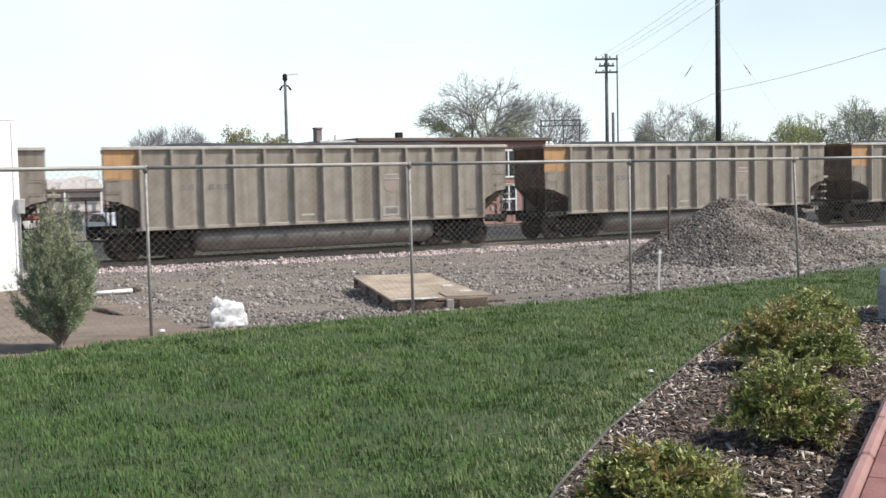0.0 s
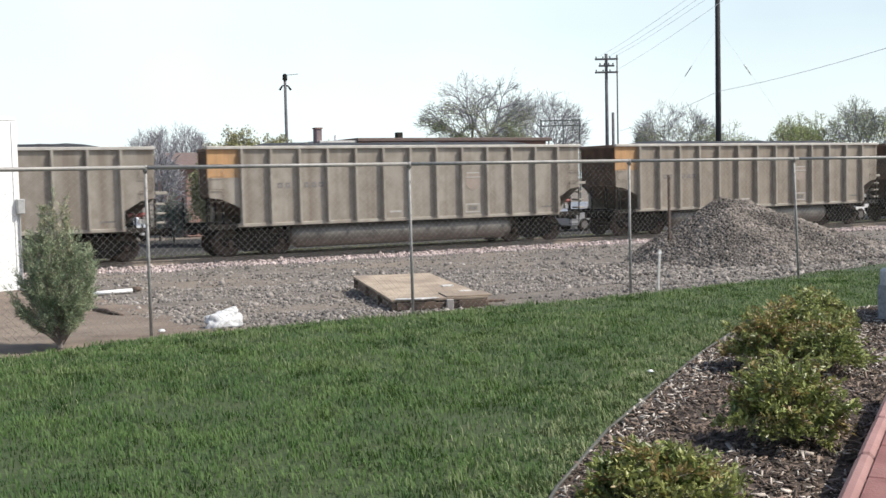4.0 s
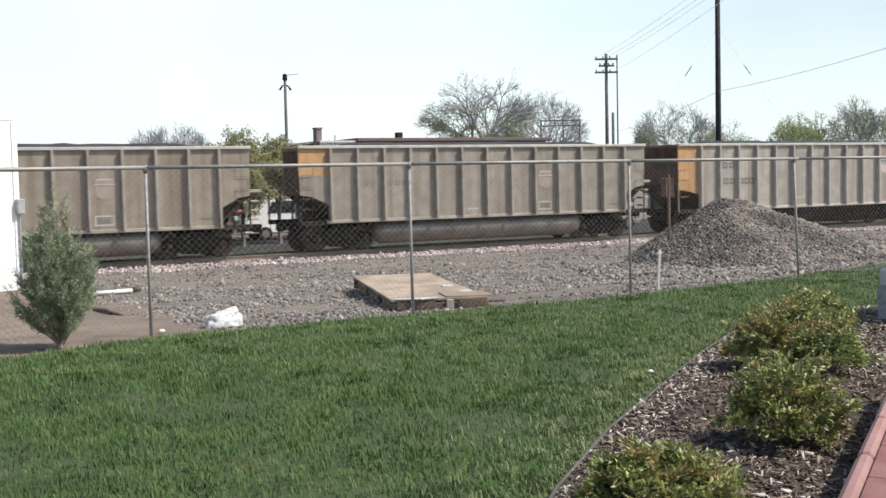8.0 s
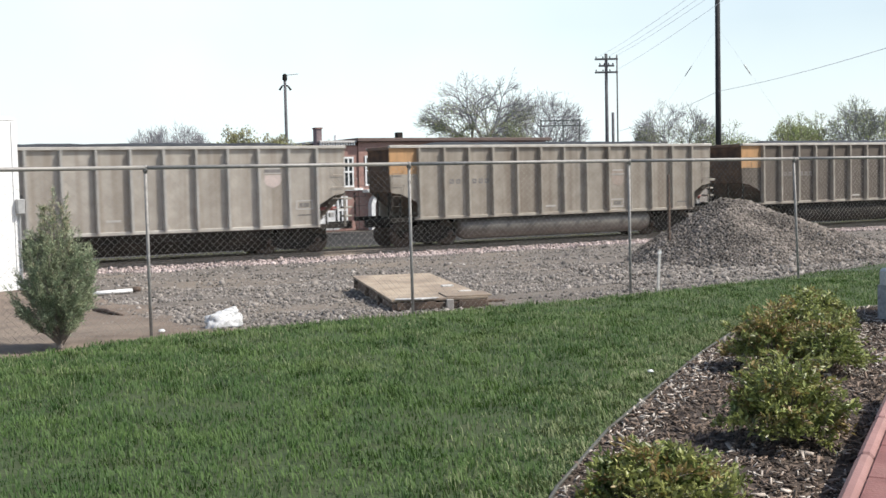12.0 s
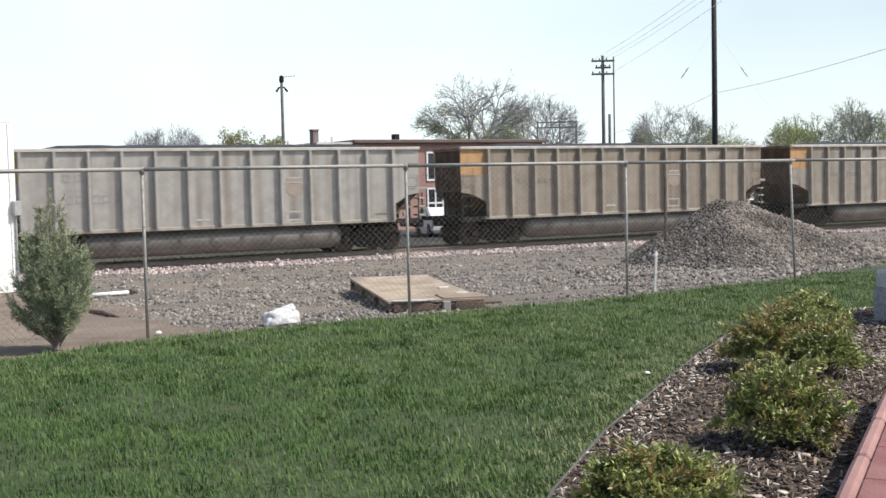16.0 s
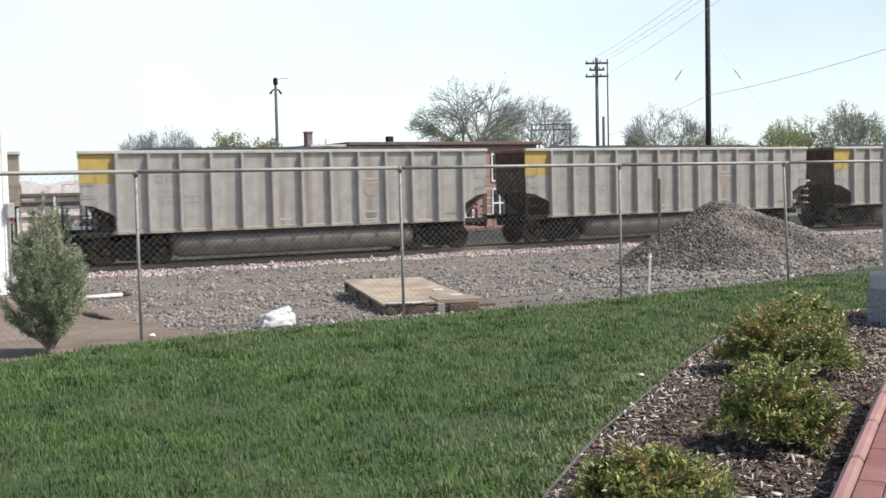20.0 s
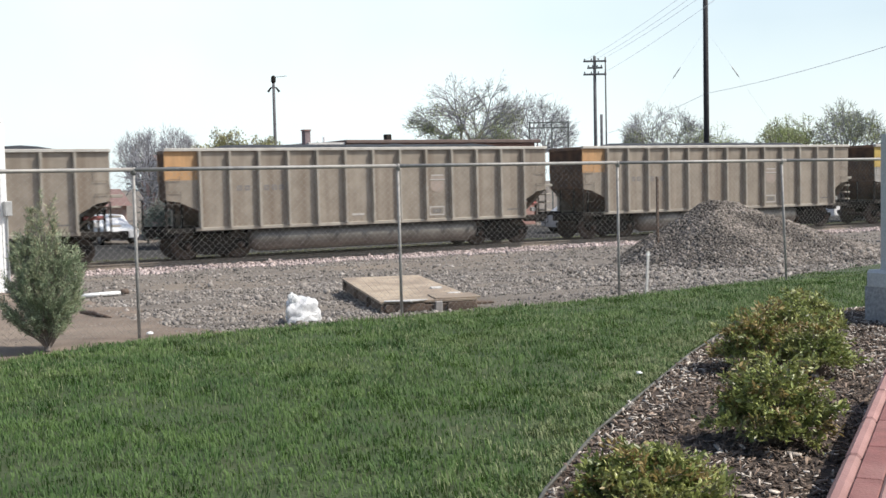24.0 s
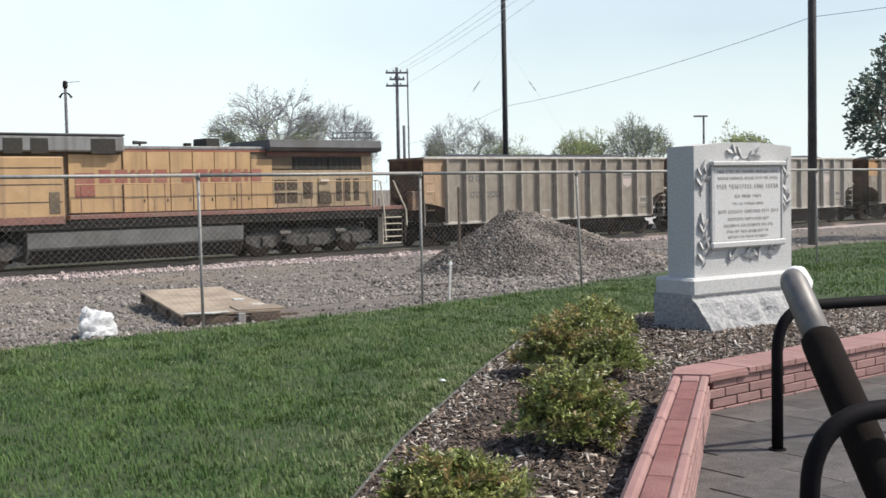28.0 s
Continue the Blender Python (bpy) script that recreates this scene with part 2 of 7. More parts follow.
OCHRE = material("ochre_end_paint", (0.5, 0.29, 0.135), (0.41, 0.232, 0.105), 3, 0.6, 0, 0.1, dirt=(0.24, 0.17, 0.1), dirt_scale=0.9, streak=1)
OCHRE_PALE = material("pale_ochre_end_paint", (0.46, 0.31, 0.195), (0.38, 0.25, 0.15), 3, 0.6, 0, 0.1, dirt=(0.27, 0.2, 0.135), dirt_scale=0.9, streak=1)
YELLOW = material("yellow_end_paint", (0.47, 0.335, 0.09), (0.38, 0.265, 0.078), 3, 0.55, 0, 0.1, dirt=(0.34, 0.27, 0.13), dirt_scale=0.9, dirt_part=0.35, streak=1)
BROWN_END = material("rusty_end_sheet", (0.27, 0.168, 0.105), (0.17, 0.112, 0.078), 3, 0.8, 0, 0.2, dirt=(0.1, 0.07, 0.055), dirt_scale=0.8, dirt_part=0.35)
RED_GEAR = material("red_brake_gear", (0.32, 0.065, 0.055), (0.2, 0.045, 0.04), 8, 0.6)
COAL = material("coal", (0.03, 0.03, 0.03), (0.015, 0.015, 0.016), 9, 0.6, bump=1.0, fine=12)
INK = material("faded_lettering", (0.16, 0.15, 0.145), (0.22, 0.2, 0.19), 9, 0.7)
INK_DARK = material("dark_lettering", (0.13, 0.12, 0.11), (0.18, 0.168, 0.155), 9, 0.7)
PALE_STONE = material("pale_stone", (0.4, 0.37, 0.345), (0.3, 0.275, 0.255), 9, 0.85, random_by="island", random_mix=0.3)
PALE = material("pale_stencil", (0.62, 0.6, 0.57), (0.5, 0.48, 0.46), 9, 0.7)
RIB_PALE = material("worn_pale_rib", (0.43, 0.415, 0.385), (0.36, 0.343, 0.315), 3, 0.6, 0.25, 0.1, dirt=(0.31, 0.285, 0.255), dirt_scale=1.0, dirt_part=0.4)
INK_WORN = material("worn_grey_lettering", (0.26, 0.248, 0.235), (0.33, 0.312, 0.295), 9, 0.7)
EDGE_PALE = material("worn_pale_stencil", (0.47, 0.445, 0.41), (0.39, 0.365, 0.335), 5, 0.7)
PINK_PALE = material("faded_pale_red_patch", (0.53, 0.44, 0.405), (0.46, 0.385, 0.35), 6, 0.7)
PINK_PATCH = material("faded_red_patch", (0.33, 0.265, 0.223), (0.27, 0.228, 0.19), 6, 0.7)
WHITE = material("white_paint", (0.8, 0.8, 0.78), (0.74, 0.74, 0.73), 3, 0.5, bump=0.05)
PLY = material("weathered_plywood", (0.4, 0.32, 0.235), (0.3, 0.235, 0.17), 3, 0.85, bump=0.3, dirt=(0.22, 0.17, 0.13), dirt_scale=1.6, dirt_part=0.5)
DARK_WOOD = material("dark_timber", (0.16, 0.11, 0.08), (0.09, 0.065, 0.05), 5, 0.9, bump=0.4)
POLE = material("creosoted_pole", (0.045, 0.042, 0.044), (0.03, 0.028, 0.03), 5, 0.9, bump=0.4)
# POLE greyed and lightened: haze over the far poles is put into the colour
POLE_FAR = material("hazy_grey_pole", (0.12, 0.12, 0.128), (0.085, 0.085, 0.09), 5, 0.9, bump=0.4)
POLE_PALE = material("weathered_pole", (0.075, 0.066, 0.068), (0.05, 0.045, 0.048), 5, 0.9, bump=0.4)
BARK = material("bark", (0.17, 0.14, 0.12), (0.25, 0.22, 0.19), 4, 0.9, bump=0.5)
# distance haze is put into this light bluish grey of the far twigs
TWIG = material("hazy_grey_twig", (0.33, 0.33, 0.35), (0.25, 0.245, 0.26), 4, 0.9, bump=0.3)
LEAF = material("spring_leaf", (0.29, 0.355, 0.15), (0.4, 0.435, 0.22), 1.5, 0.6, bump=0, random_by="island", random_mix=0.4, through_light=0.45)
LEAF_OLIVE = material("olive_leaf", (0.36, 0.36, 0.18), (0.44, 0.42, 0.24), 1.5, 0.6, bump=0, random_by="island", random_mix=0.45, through_light=0.4)
LEAF_DARK = material("dark_leaf", (0.12, 0.16, 0.125), (0.17, 0.21, 0.165), 1.5, 0.55, bump=0, random_by="island", random_mix=0.45, through_light=0.25)
BUD = material("budding_twig_tips", (0.34, 0.33, 0.31), (0.28, 0.275, 0.24), 1.5, 0.8, bump=0, random_by="island", random_mix=0.4, through_light=0.2)
SHRUB_G = material("shrub_green_leaf", (0.145, 0.19, 0.05), (0.33, 0.34, 0.12), 6, 0.4, bump=0, random_by="island", random_mix=0.6, through_light=0.26)
SHRUB_R = material("shrub_bronze_leaf", (0.24, 0.165, 0.062), (0.32, 0.25, 0.1), 6, 0.45, bump=0, random_by="island", random_mix=0.5, through_light=0.26)
JUNIPER = material("juniper_needles", (0.2, 0.255, 0.15), (0.37, 0.41, 0.27), 5, 0.7, bump=0, random_by="island", random_mix=0.6, through_light=0.2)
JUNIPER_TIP = material("juniper_tan_tips", (0.4, 0.35, 0.25), (0.33, 0.33, 0.2), 5, 0.7, bump=0, random_by="island", random_mix=0.4, through_light=0.2)
BRICK_RED = material("red_brick", (0.21, 0.083, 0.075), (0.165, 0.067, 0.06), 10, 0.85, bump=0.3, random_by="object", random_mix=0.12, dirt=(0.25, 0.13, 0.115), dirt_scale=2, dirt_part=0.4)
WALL_BRICK = material("dull_red_brick", (0.3, 0.172, 0.157), (0.25, 0.142, 0.13), 8, 0.85, bump=0.3, random_by="object", random_mix=0.12, dirt=(0.28, 0.17, 0.155), dirt_scale=2)
MORTAR = material("mortar", (0.31, 0.2, 0.18), (0.25, 0.165, 0.15), 14, 0.95, bump=0.4)
CAP_PINK = material("pink_coping", (0.32, 0.178, 0.16), (0.262, 0.14, 0.125), 5, 0.75, bump=0.2, dirt=(0.3, 0.18, 0.155), dirt_scale=2, random_by="object", random_mix=0.08)
PAVER = material("grey_paver", (0.083, 0.073, 0.068), (0.052, 0.046, 0.043), 9, 0.8, bump=0.5, random_by="object", random_mix=0.2, dirt=(0.125, 0.107, 0.097), dirt_scale=3, dirt_part=0.4)
GRANITE = material("pale_granite", (0.57, 0.562, 0.55), (0.45, 0.445, 0.435), 45, 0.75, bump=0.15, fine=120, dirt=(0.44, 0.435, 0.42), dirt_scale=1.5, dirt_part=0.4)
ROCKFACE = material("rock_faced_granite", (0.39, 0.385, 0.38), (0.27, 0.27, 0.27), 25, 0.9, bump=1.0, fine=18)
TABLET = material("smooth_pale_granite", (0.63, 0.62, 0.607), (0.56, 0.552, 0.54), 30, 0.6, bump=0.08, fine=120, dirt=(0.56, 0.545, 0.52), dirt_scale=2.5, dirt_part=0.35)
CARVED = material("engraved_granite", (0.33, 0.312, 0.296), (0.27, 0.257, 0.244), 40, 0.85, bump=0.2)
TUBE_BLACK = material("black_enamelled_tube", (0.009, 0.008, 0.009), (0.013, 0.011, 0.012), 10, 0.7, 0, 0.05, spec=0.08)
RUBBER = material("black_rubber", (0.014, 0.011, 0.01), (0.02, 0.016, 0.014), 10, 0.9, 0, 0.1, spec=0.06)
GREY_METAL = material("brushed_grey_metal", (0.19, 0.175, 0.165), (0.145, 0.135, 0.127), 20, 0.5, 0.2, 0.05)
# ---------------------------------------------------------------- ground, lawn, bed, track
def sheet(name, ps, qs, height, mat, label, category, kind="structure"):
    """A sheet over a grid along and across the track."""
    verts = [spot(p, q, height(p, q)) for q in qs for p in ps]
    n = len(ps)
    faces = [(j * n + i, j * n + i + 1, (j + 1) * n + i + 1, (j + 1) * n + i) for j in range(len(qs) - 1) for i in range(n - 1)]
    ob = new(name, raw(name, verts, faces, mat))
    ob.data.shade_smooth()
    return tagged(ob, label, category, "", kind)


def wobble(p, q, size, much):
    return much * noise.noise(Vector((p / size, q / size, 3.1)))


def ground_height(p, q):
    near = max(0.0, min(1.0, (q - 12.3) / 2.0)) * max(0.0, min(1.0, (34.5 - q) / 2.0))
    return level(q) + near * (wobble(p, q, 1.6, 0.06) + wobble(p, q, 0.5, 0.025)) - 0.03


ps = list(np.concatenate([[-3000, -800, -200, -60], np.arange(-20, 60, 0.5), [65, 80, 120, 300, 900, 3000]]))
qs = list(np.concatenate([[-600, -150, -40, -12, 0, 6, 10], np.arange(11.5, 35.6, 0.4), [40, 44, 60, 120, 400, 1200, 4000]]))
sheet("ground", ps, qs, ground_height, DIRT, "bare grey gravel and dirt yard beside the railway", "ground")


def inside(poly, x, y):
    """Which of the points lie within the outline."""
    x, y = np.asarray(x), np.asarray(y)
    r = np.zeros(x.shape, bool)
    for (x0, y0), (x1, y1) in zip(poly, poly[1:] + poly[:1]):
        r ^= ((y0 > y) != (y1 > y)) & (x < (x1 - x0) * (y - y0) / (y1 - y0 + 1e-12) + x0)
    return r


def flat(p, q):
    v = spot(p, q)
    return (v.x, v.y)


# outlines, in metres on the ground
BED_EDGE = [(0.05, 3.2), (0.28, 4.6), (0.55, 5.62), (1.01, 6.94), (1.4, 7.85), (1.77, 8.73), (2.25, 9.85), (2.77, 10.94), (3.4, 11.9), (4.3, 12.7),
            (5.6, 13.2), (7.4, 13.5), (9.5, 13.4)]
BED = BED_EDGE + [(12.0, 12.4), (9.2, 10.76), (3.02, 7.47), (0.84, 2.97), (0.03, 2.9)]
LAWN_FAR = [flat(p, q) for p, q in ((-16, 8.2), (-4, 9.2), (0, 10.5), (1.25, 11.22), (2.2, 11.68), (3.0, 11.95), (6, 12.02), (9, 12.05), (12, 12.5),
                                    (16, 13.6), (24, 15.6), (34, 16.6), (60, 17))]
LAWN = LAWN_FAR + [(60, 0), (30, -8), (-18, -8)]


def fan(name, poly, z, mat, label, category, lift=0.0):
    bm = bmesh.new()
    f = bm.faces.new([bm.verts.new((x, y, z)) for x, y in poly])
    bmesh.ops.triangulate(bm, faces=[f])
    bmesh.ops.recalc_face_normals(bm, faces=bm.faces)
    if bm.faces[:][0].normal.z < 0:
        bmesh.ops.reverse_faces(bm, faces=bm.faces)
    bm.normal_update()
    ob = part(name, bm, mat)
    return tagged(ob, label, category, "", "structure")


fan("lawn", LAWN, 0.012, SOIL, "short mown green lawn", "lawn")
fan("planting_bed", BED, 0.03, MULCH, "planting bed covered with brown wood mulch", "planting bed")

rng = np.random.default_rng(7)


def scatter(n, x0, x1, y0, y1, keep):
    x, y = rng.uniform(x0, x1, n), rng.uniform(y0, y1, n)
    k = keep(x, y)
    return x[k], y[k]


def blades(name, x, y, z, tall, wide, mat, label, category, clump=0.0):
    """Grass: bent two-piece blades, one at each place; clump: the width of tufts that lean one way."""
    n = len(x)
    a, lean = rng.uniform(0, 2 * math.pi, n), rng.uniform(0.3, 0.92, n)
    h, w = tall * rng.uniform(0.6, 1.25, n), wide * rng.uniform(0.7, 1.3, n)
    if clump:
        turn = np.array([noise.noise(Vector((p / (clump * 2.2), q / (clump * 2.2), 7.7))) for p, q in zip(x, y)])
        tuft = np.array([noise.noise(Vector((p / clump, q / clump, 1.3))) + 0.6 * noise.noise(Vector((p / clump * 2.7, q / clump * 2.7, 5.1))) for p, q in zip(x, y)])
        a = 2.6 + 3.0 * turn + rng.normal(0, 1.1, n)
        broad = np.array([noise.noise(Vector((p / 0.42, q / 0.55, 3.1))) for p, q in zip(x, y)])
        h *= np.clip(1.0 + 0.75 * tuft, 0.45, 1.9) * (1.0 + 0.45 * broad)
    dx, dy = np.cos(a), np.sin(a)
    sx, sy = -dy * w / 2, dx * w / 2
    low, mid = np.stack([x, y, np.full(n, z)], 1), np.stack([x + dx * h * lean * 0.35, y + dy * h * lean * 0.35, z + h * 0.6], 1)
    tip = np.stack([x + dx * h * lean, y + dy * h * lean, z + h * np.sqrt(np.maximum(0.15, 1 - lean ** 2))], 1)
    s = np.stack([sx, sy, np.zeros(n)], 1)
    v = np.stack([low - s, low + s, mid + s * 0.8, mid - s * 0.8, tip], 1).reshape(-1, 3)
    i = np.arange(n)[:, None] * 5
    f = np.concatenate([i + np.array([[0, 1, 2]]), i + np.array([[0, 2, 3]]), i + np.array([[3, 2, 4]])])
    ob = new(name, raw(name, v, f, mat))
    return tagged(ob, label, category, "", "stuff")


def noise_field(x, y, size=0.35):
    return np.array([noise.noise(Vector((a / size, b / size, 4.0))) for a, b in zip(x, y)])


def on_lawn(x, y):
    return inside(LAWN, x, y) & ~inside(BED, x, y) & (np.abs(x) < 0.46 * y + 1.2)


PATIO = [(3.02, 7.47), (9.2, 10.76), (14, 4), (8, -3), (0.4, -3), (0.84, 2.97)]
fan("patio_bedding", PATIO, 0.0465, PAVER, "sandy bedding under the patio pavers", "patio floor")
gx, gy = scatter(850000, -6.5, 10, 4.9, 18, lambda x, y: on_lawn(x, y) & ~inside(PATIO, x, y) & (rng.uniform(0, 1, len(x)) < np.interp(y, (5, 7.5, 11, 18), (0.5, 0.64, 0.78, 0.5))))
patch = np.array([noise.noise(Vector((a * 0.9, b * 0.9, 0))) + 0.5 * noise.noise(Vector((a * 3, b * 3, 5))) for a, b in zip(gx, gy)])
keep = rng.uniform(0, 1, len(gx)) < 0.7 + 0.6 * patch
gx, gy = gx[keep], gy[keep]
# paler blades come in towards the fence
faded = rng.uniform(0, 1, len(gx)) < np.interp(gy, (7.5, 9.5, 12, 16), (0.0, 0.1, 0.2, 0.25)) * (1 + 1.2 * noise_field(gx, gy, 0.6))
blades("grass", gx[faded], gy[faded], 0.01, 0.05, 0.0068, DRY_GRASS, "paler grass blades thinly mixed into the lawn", "grass", 0.11)
gx, gy = gx[~faded], gy[~faded]
blades("grass", gx, gy, 0.01, 0.05, 0.0068, GRASS, "short mown green grass blades of the lawn", "grass", 0.11)
gx, gy = scatter(60000, 8, 22, 12, 26, lambda x, y: inside(LAWN, x, y) & ~inside(BED, x, y) & ~inside(PATIO, x, y))
blades("grass", gx, gy, 0.01, 0.07, 0.014, GRASS, "short mown grass beside the fence", "grass", 0.3)
# ragged fringe of longer grass along the fence
fx, fy = scatter(60000, -7, 12, 8, 19, lambda x, y: inside(LAWN, x, y) & ~inside(BED, x, y) & ~inside([(a + 0.0, b - 0.28) for a, b in LAWN], x, y))
thick = noise_field(fx, fy, 0.3) > rng.uniform(-0.5, 0.4, len(fx))
blades("grass", fx[thick], fy[thick], 0.01, 0.065, 0.009, GRASS, "longer grass fringe along the fence foot", "grass", 0.2)
blades("grass", fx[~thick][::2], fy[~thick][::2], 0.012, 0.05, 0.008, DRY_GRASS, "dry pale grass along the fence foot", "grass", 0.2)

# dry pale grass along the bed's edge, thinning out into the lawn
ex, ey = scatter(170000, -1, 4.6, 4.0, 12.6, lambda x, y: on_lawn(x, y) & ~inside(PATIO, x, y) & inside([(a - 0.95, b + 0.1) for a, b in BED_EDGE] + [(9, 5), (0, 3)], x, y))
deep = sum(inside([(a - d, b + 0.1) for a, b in BED_EDGE] + [(9, 5), (0, 3)], ex, ey) * w for d, w in ((0.18, 0.6), (0.4, 0.32), (0.65, 0.13), (0.95, 0.05)))
pale_at = rng.uniform(0, 1, len(ex)) < deep * np.interp(ey, (5, 8.5), (0.7, 1.3)) * (0.8 + 1.3 * noise_field(ex, ey, 0.3))
blades("grass", ex[pale_at], ey[pale_at], 0.012, 0.05, 0.007, DRY_GRASS, "dry pale grass along the edge of the bed", "grass", 0.075)

ROCK_V = np.array([(0, 0, 0.8), (1, 0, 0), (0.25, 0.95, 0.05), (-0.85, 0.5, 0), (-0.8, -0.55, 0.1), (0.3, -0.95, 0), (0, 0, -0.6)], float)
ROCK_F = np.array([(0, 1, 2), (0, 2, 3), (0, 3, 4), (0, 4, 5), (0, 5, 1), (6, 2, 1), (6, 3, 2), (6, 4, 3), (6, 5, 4), (6, 1, 5)])


def stones(name, x, y, z, size, mat, label, category, parent=None, shape=ROCK_V, faces=ROCK_F, squash=(1, 1, 1)):
    n = len(x)
    r = size * rng.lognormal(0, 0.35, n)
    q = rng.normal(size=(n, 4))
    q /= np.linalg.norm(q, axis=1)[:, None]
    if squash != (1, 1, 1):
        q[:, 1:3] *= 0.28
        q /= np.linalg.norm(q, axis=1)[:, None]
    w, a, b, c = q.T
    rot = np.stack([1 - 2 * (b * b + c * c), 2 * (a * b - c * w), 2 * (a * c + b * w), 2 * (a * b + c * w), 1 - 2 * (a * a + c * c), 2 * (b * c - a * w),
                    2 * (a * c - b * w), 2 * (b * c + a * w), 1 - 2 * (a * a + b * b)], 1).reshape(n, 3, 3)
    sh = shape[None] * np.array(squash) * rng.uniform(0.75, 1.25, (n, len(shape), 1)) * r[:, None, None]
    v = np.einsum("nij,nkj->nki", rot, sh) + np.stack([x, y, z], 1)[:, None]
    f = (np.arange(n) * len(shape))[:, None, None] + faces[None]
    ob = new(name, raw(name, v.reshape(-1, 3), f.reshape(-1, faces.shape[1]), mat))
    ob.parent = parent
    return tagged(ob, label, category, "", "stuff") if not parent else tagged(ob, label, "", "", "stuff")


def yard(n, p0, p1, q0, q1, bare=0.0):
    """Loose stones in drifts drawn out along the track; bare: how much ground they leave open."""
    p, q = rng.uniform(p0, p1, n), rng.uniform(q0, q1, n)
    k = np.array([noise.noise(Vector((a / 3.4, b / 0.9, 9))) + 0.5 * noise.noise(Vector((a / 0.8, b / 0.4, 2))) for a, b in zip(p, q)]) > bare - 0.25 + 0.3 * rng.uniform(-1, 1, n)
    k &= rng.uniform(0, 1, n) < np.interp(q, (20, 24, 31, 33), (1, 0.45, 0.45, 1))
    p, q = p[k], q[k]
    v = np.array([spot(a, b, ground_height(a, b)) for a, b in zip(p, q)])
    return v.T


BROWN_DIRT = material("brown_dirt", (0.21, 0.165, 0.13), (0.15, 0.12, 0.098), 2.5, 0.95, bump=0.9, fine=30, dirt=(0.26, 0.215, 0.17), dirt_scale=0.5, spec=0.15)
qs = np.arange(8.2, 22.5, 0.4)
ends = [3.7 + 0.45 * noise.noise(Vector((q * 0.7, 0, 2))) - max(0, 12 - q) * 0.35 for q in qs]
verts = [spot(-14 + (e + 14) * i / 40, q, max(ground_height(-14 + (e + 14) * i / 40, q), level(q) - 0.03) + 0.016) for q, e in zip(qs, ends) for i in range(41)]
faces = [(j * 41 + i, j * 41 + i + 1, (j + 1) * 41 + i + 1, (j + 1) * 41 + i) for j in range(len(qs) - 1) for i in range(40)]
patch_ob = new("dirt_patch", raw("dirt_patch", verts, faces, BROWN_DIRT))
patch_ob.data.shade_smooth()
tagged(patch_ob, "bare brown dirt around the juniper and shed", "dirt", "", "structure")
stones("gravel", *yard(42000, 3.4, 18, 12.3, 20, 0.05), 0.019, STONE, "loose grey crushed gravel on the yard", "gravel")
stones("gravel", *yard(7000, 3.4, 18, 12.3, 20, 0.3), 0.03, STONE, "coarser lumps of grey gravel in drifts", "gravel")
stones("gravel", *yard(1800, -2, 4, 12, 20), 0.016, STONE, "sparse gravel on the bare dirt", "gravel")
stones("gravel", *yard(32000, 3, 30, 19, 34.2, 0.1), 0.028, STONE, "loose grey crushed gravel on the yard", "gravel")
stones("gravel", *yard(6000, 16, 42, 15.5, 34.2), 0.035, STONE, "loose grey crushed gravel by the pile", "gravel")
stones("gravel", *yard(8000, 10.5, 22, 14.0, 17.4, -0.1), 0.027, STONE, "coarse crushed rock spread before the heap", "gravel")
stones("gravel", *yard(420, 3.4, 26, 12.5, 33), 0.032, PALE_STONE, "scattered larger pale stones", "gravel")

# wood chips on the bed
CHIP_V = np.array([(x, y, z) for x in (-1, 1) for y in (-0.35, 0.35) for z in (-0.13, 0.13)], float)
CHIP_F = np.array([(0, 1, 3, 2), (4, 6, 7, 5), (0, 4, 5, 1), (2, 3, 7, 6), (0, 2, 6, 4), (1, 5, 7, 3)])
cx, cy = scatter(21000, 0, 7.5, 3.6, 13.4, lambda x, y: inside(BED, x, y) & (noise_field(x, y, 0.7) + 0.35 * noise_field(x, y, 0.2) + 0.5 * (x < 0.42 * (y - 4.5) + 0.3) + 0.6 * ((y > 8.2) & (x > 3.1)) > rng.uniform(-0.35, 0.5, len(x))))
stones("wood_chips", cx, cy, np.full(len(cx), 0.05), 0.0155, PALE_CHIP, "bleached pale wood chips in the mulch", "mulch", None, CHIP_V, CHIP_F, (1, 0.8, 0.8))
cx, cy = scatter(78000, 0, 7.5, 3.6, 13.4, lambda x, y: inside(BED, x, y) & (noise_field(x, y, 0.5) > rng.uniform(-0.95, 0.15, len(x))))
stones("wood_chips", cx, cy, np.full(len(cx), 0.04), 0.0175, CHIP, "brown and grey shredded wood mulch chips", "mulch", None, CHIP_V, CHIP_F, (1, 0.8, 0.8))

# edging strip between lawn and bed
bm = bmesh.new()
for a, b in zip(BED_EDGE, BED_EDGE[1:]):
    tube(bm, ((*a, 0.046), (*b, 0.046)), 0.0115, 6)
EDGE_MAT = material("grey_edging", (0.088, 0.088, 0.074), (0.06, 0.06, 0.052), 10, 0.7)
tagged(part("bed_edging", bm, EDGE_MAT, None, "", True), "dark grey plastic edging strip between lawn and bed", "edging", "", "structure")

# asphalt lot beyond the track
ASPHALT = material("asphalt", (0.05, 0.05, 0.05), (0.035, 0.035, 0.035), 6, 1.0, spec=0.05, bump=0.3, dirt=(0.075, 0.07, 0.065), dirt_scale=0.3)
fan("asphalt_lot", [flat(p, q) for p, q in ((-30, 43.2), (140, 43.2), (140, 57.5), (-30, 57.5))], -1.11, ASPHALT, "dark asphalt lot beyond the track", "parking lot")
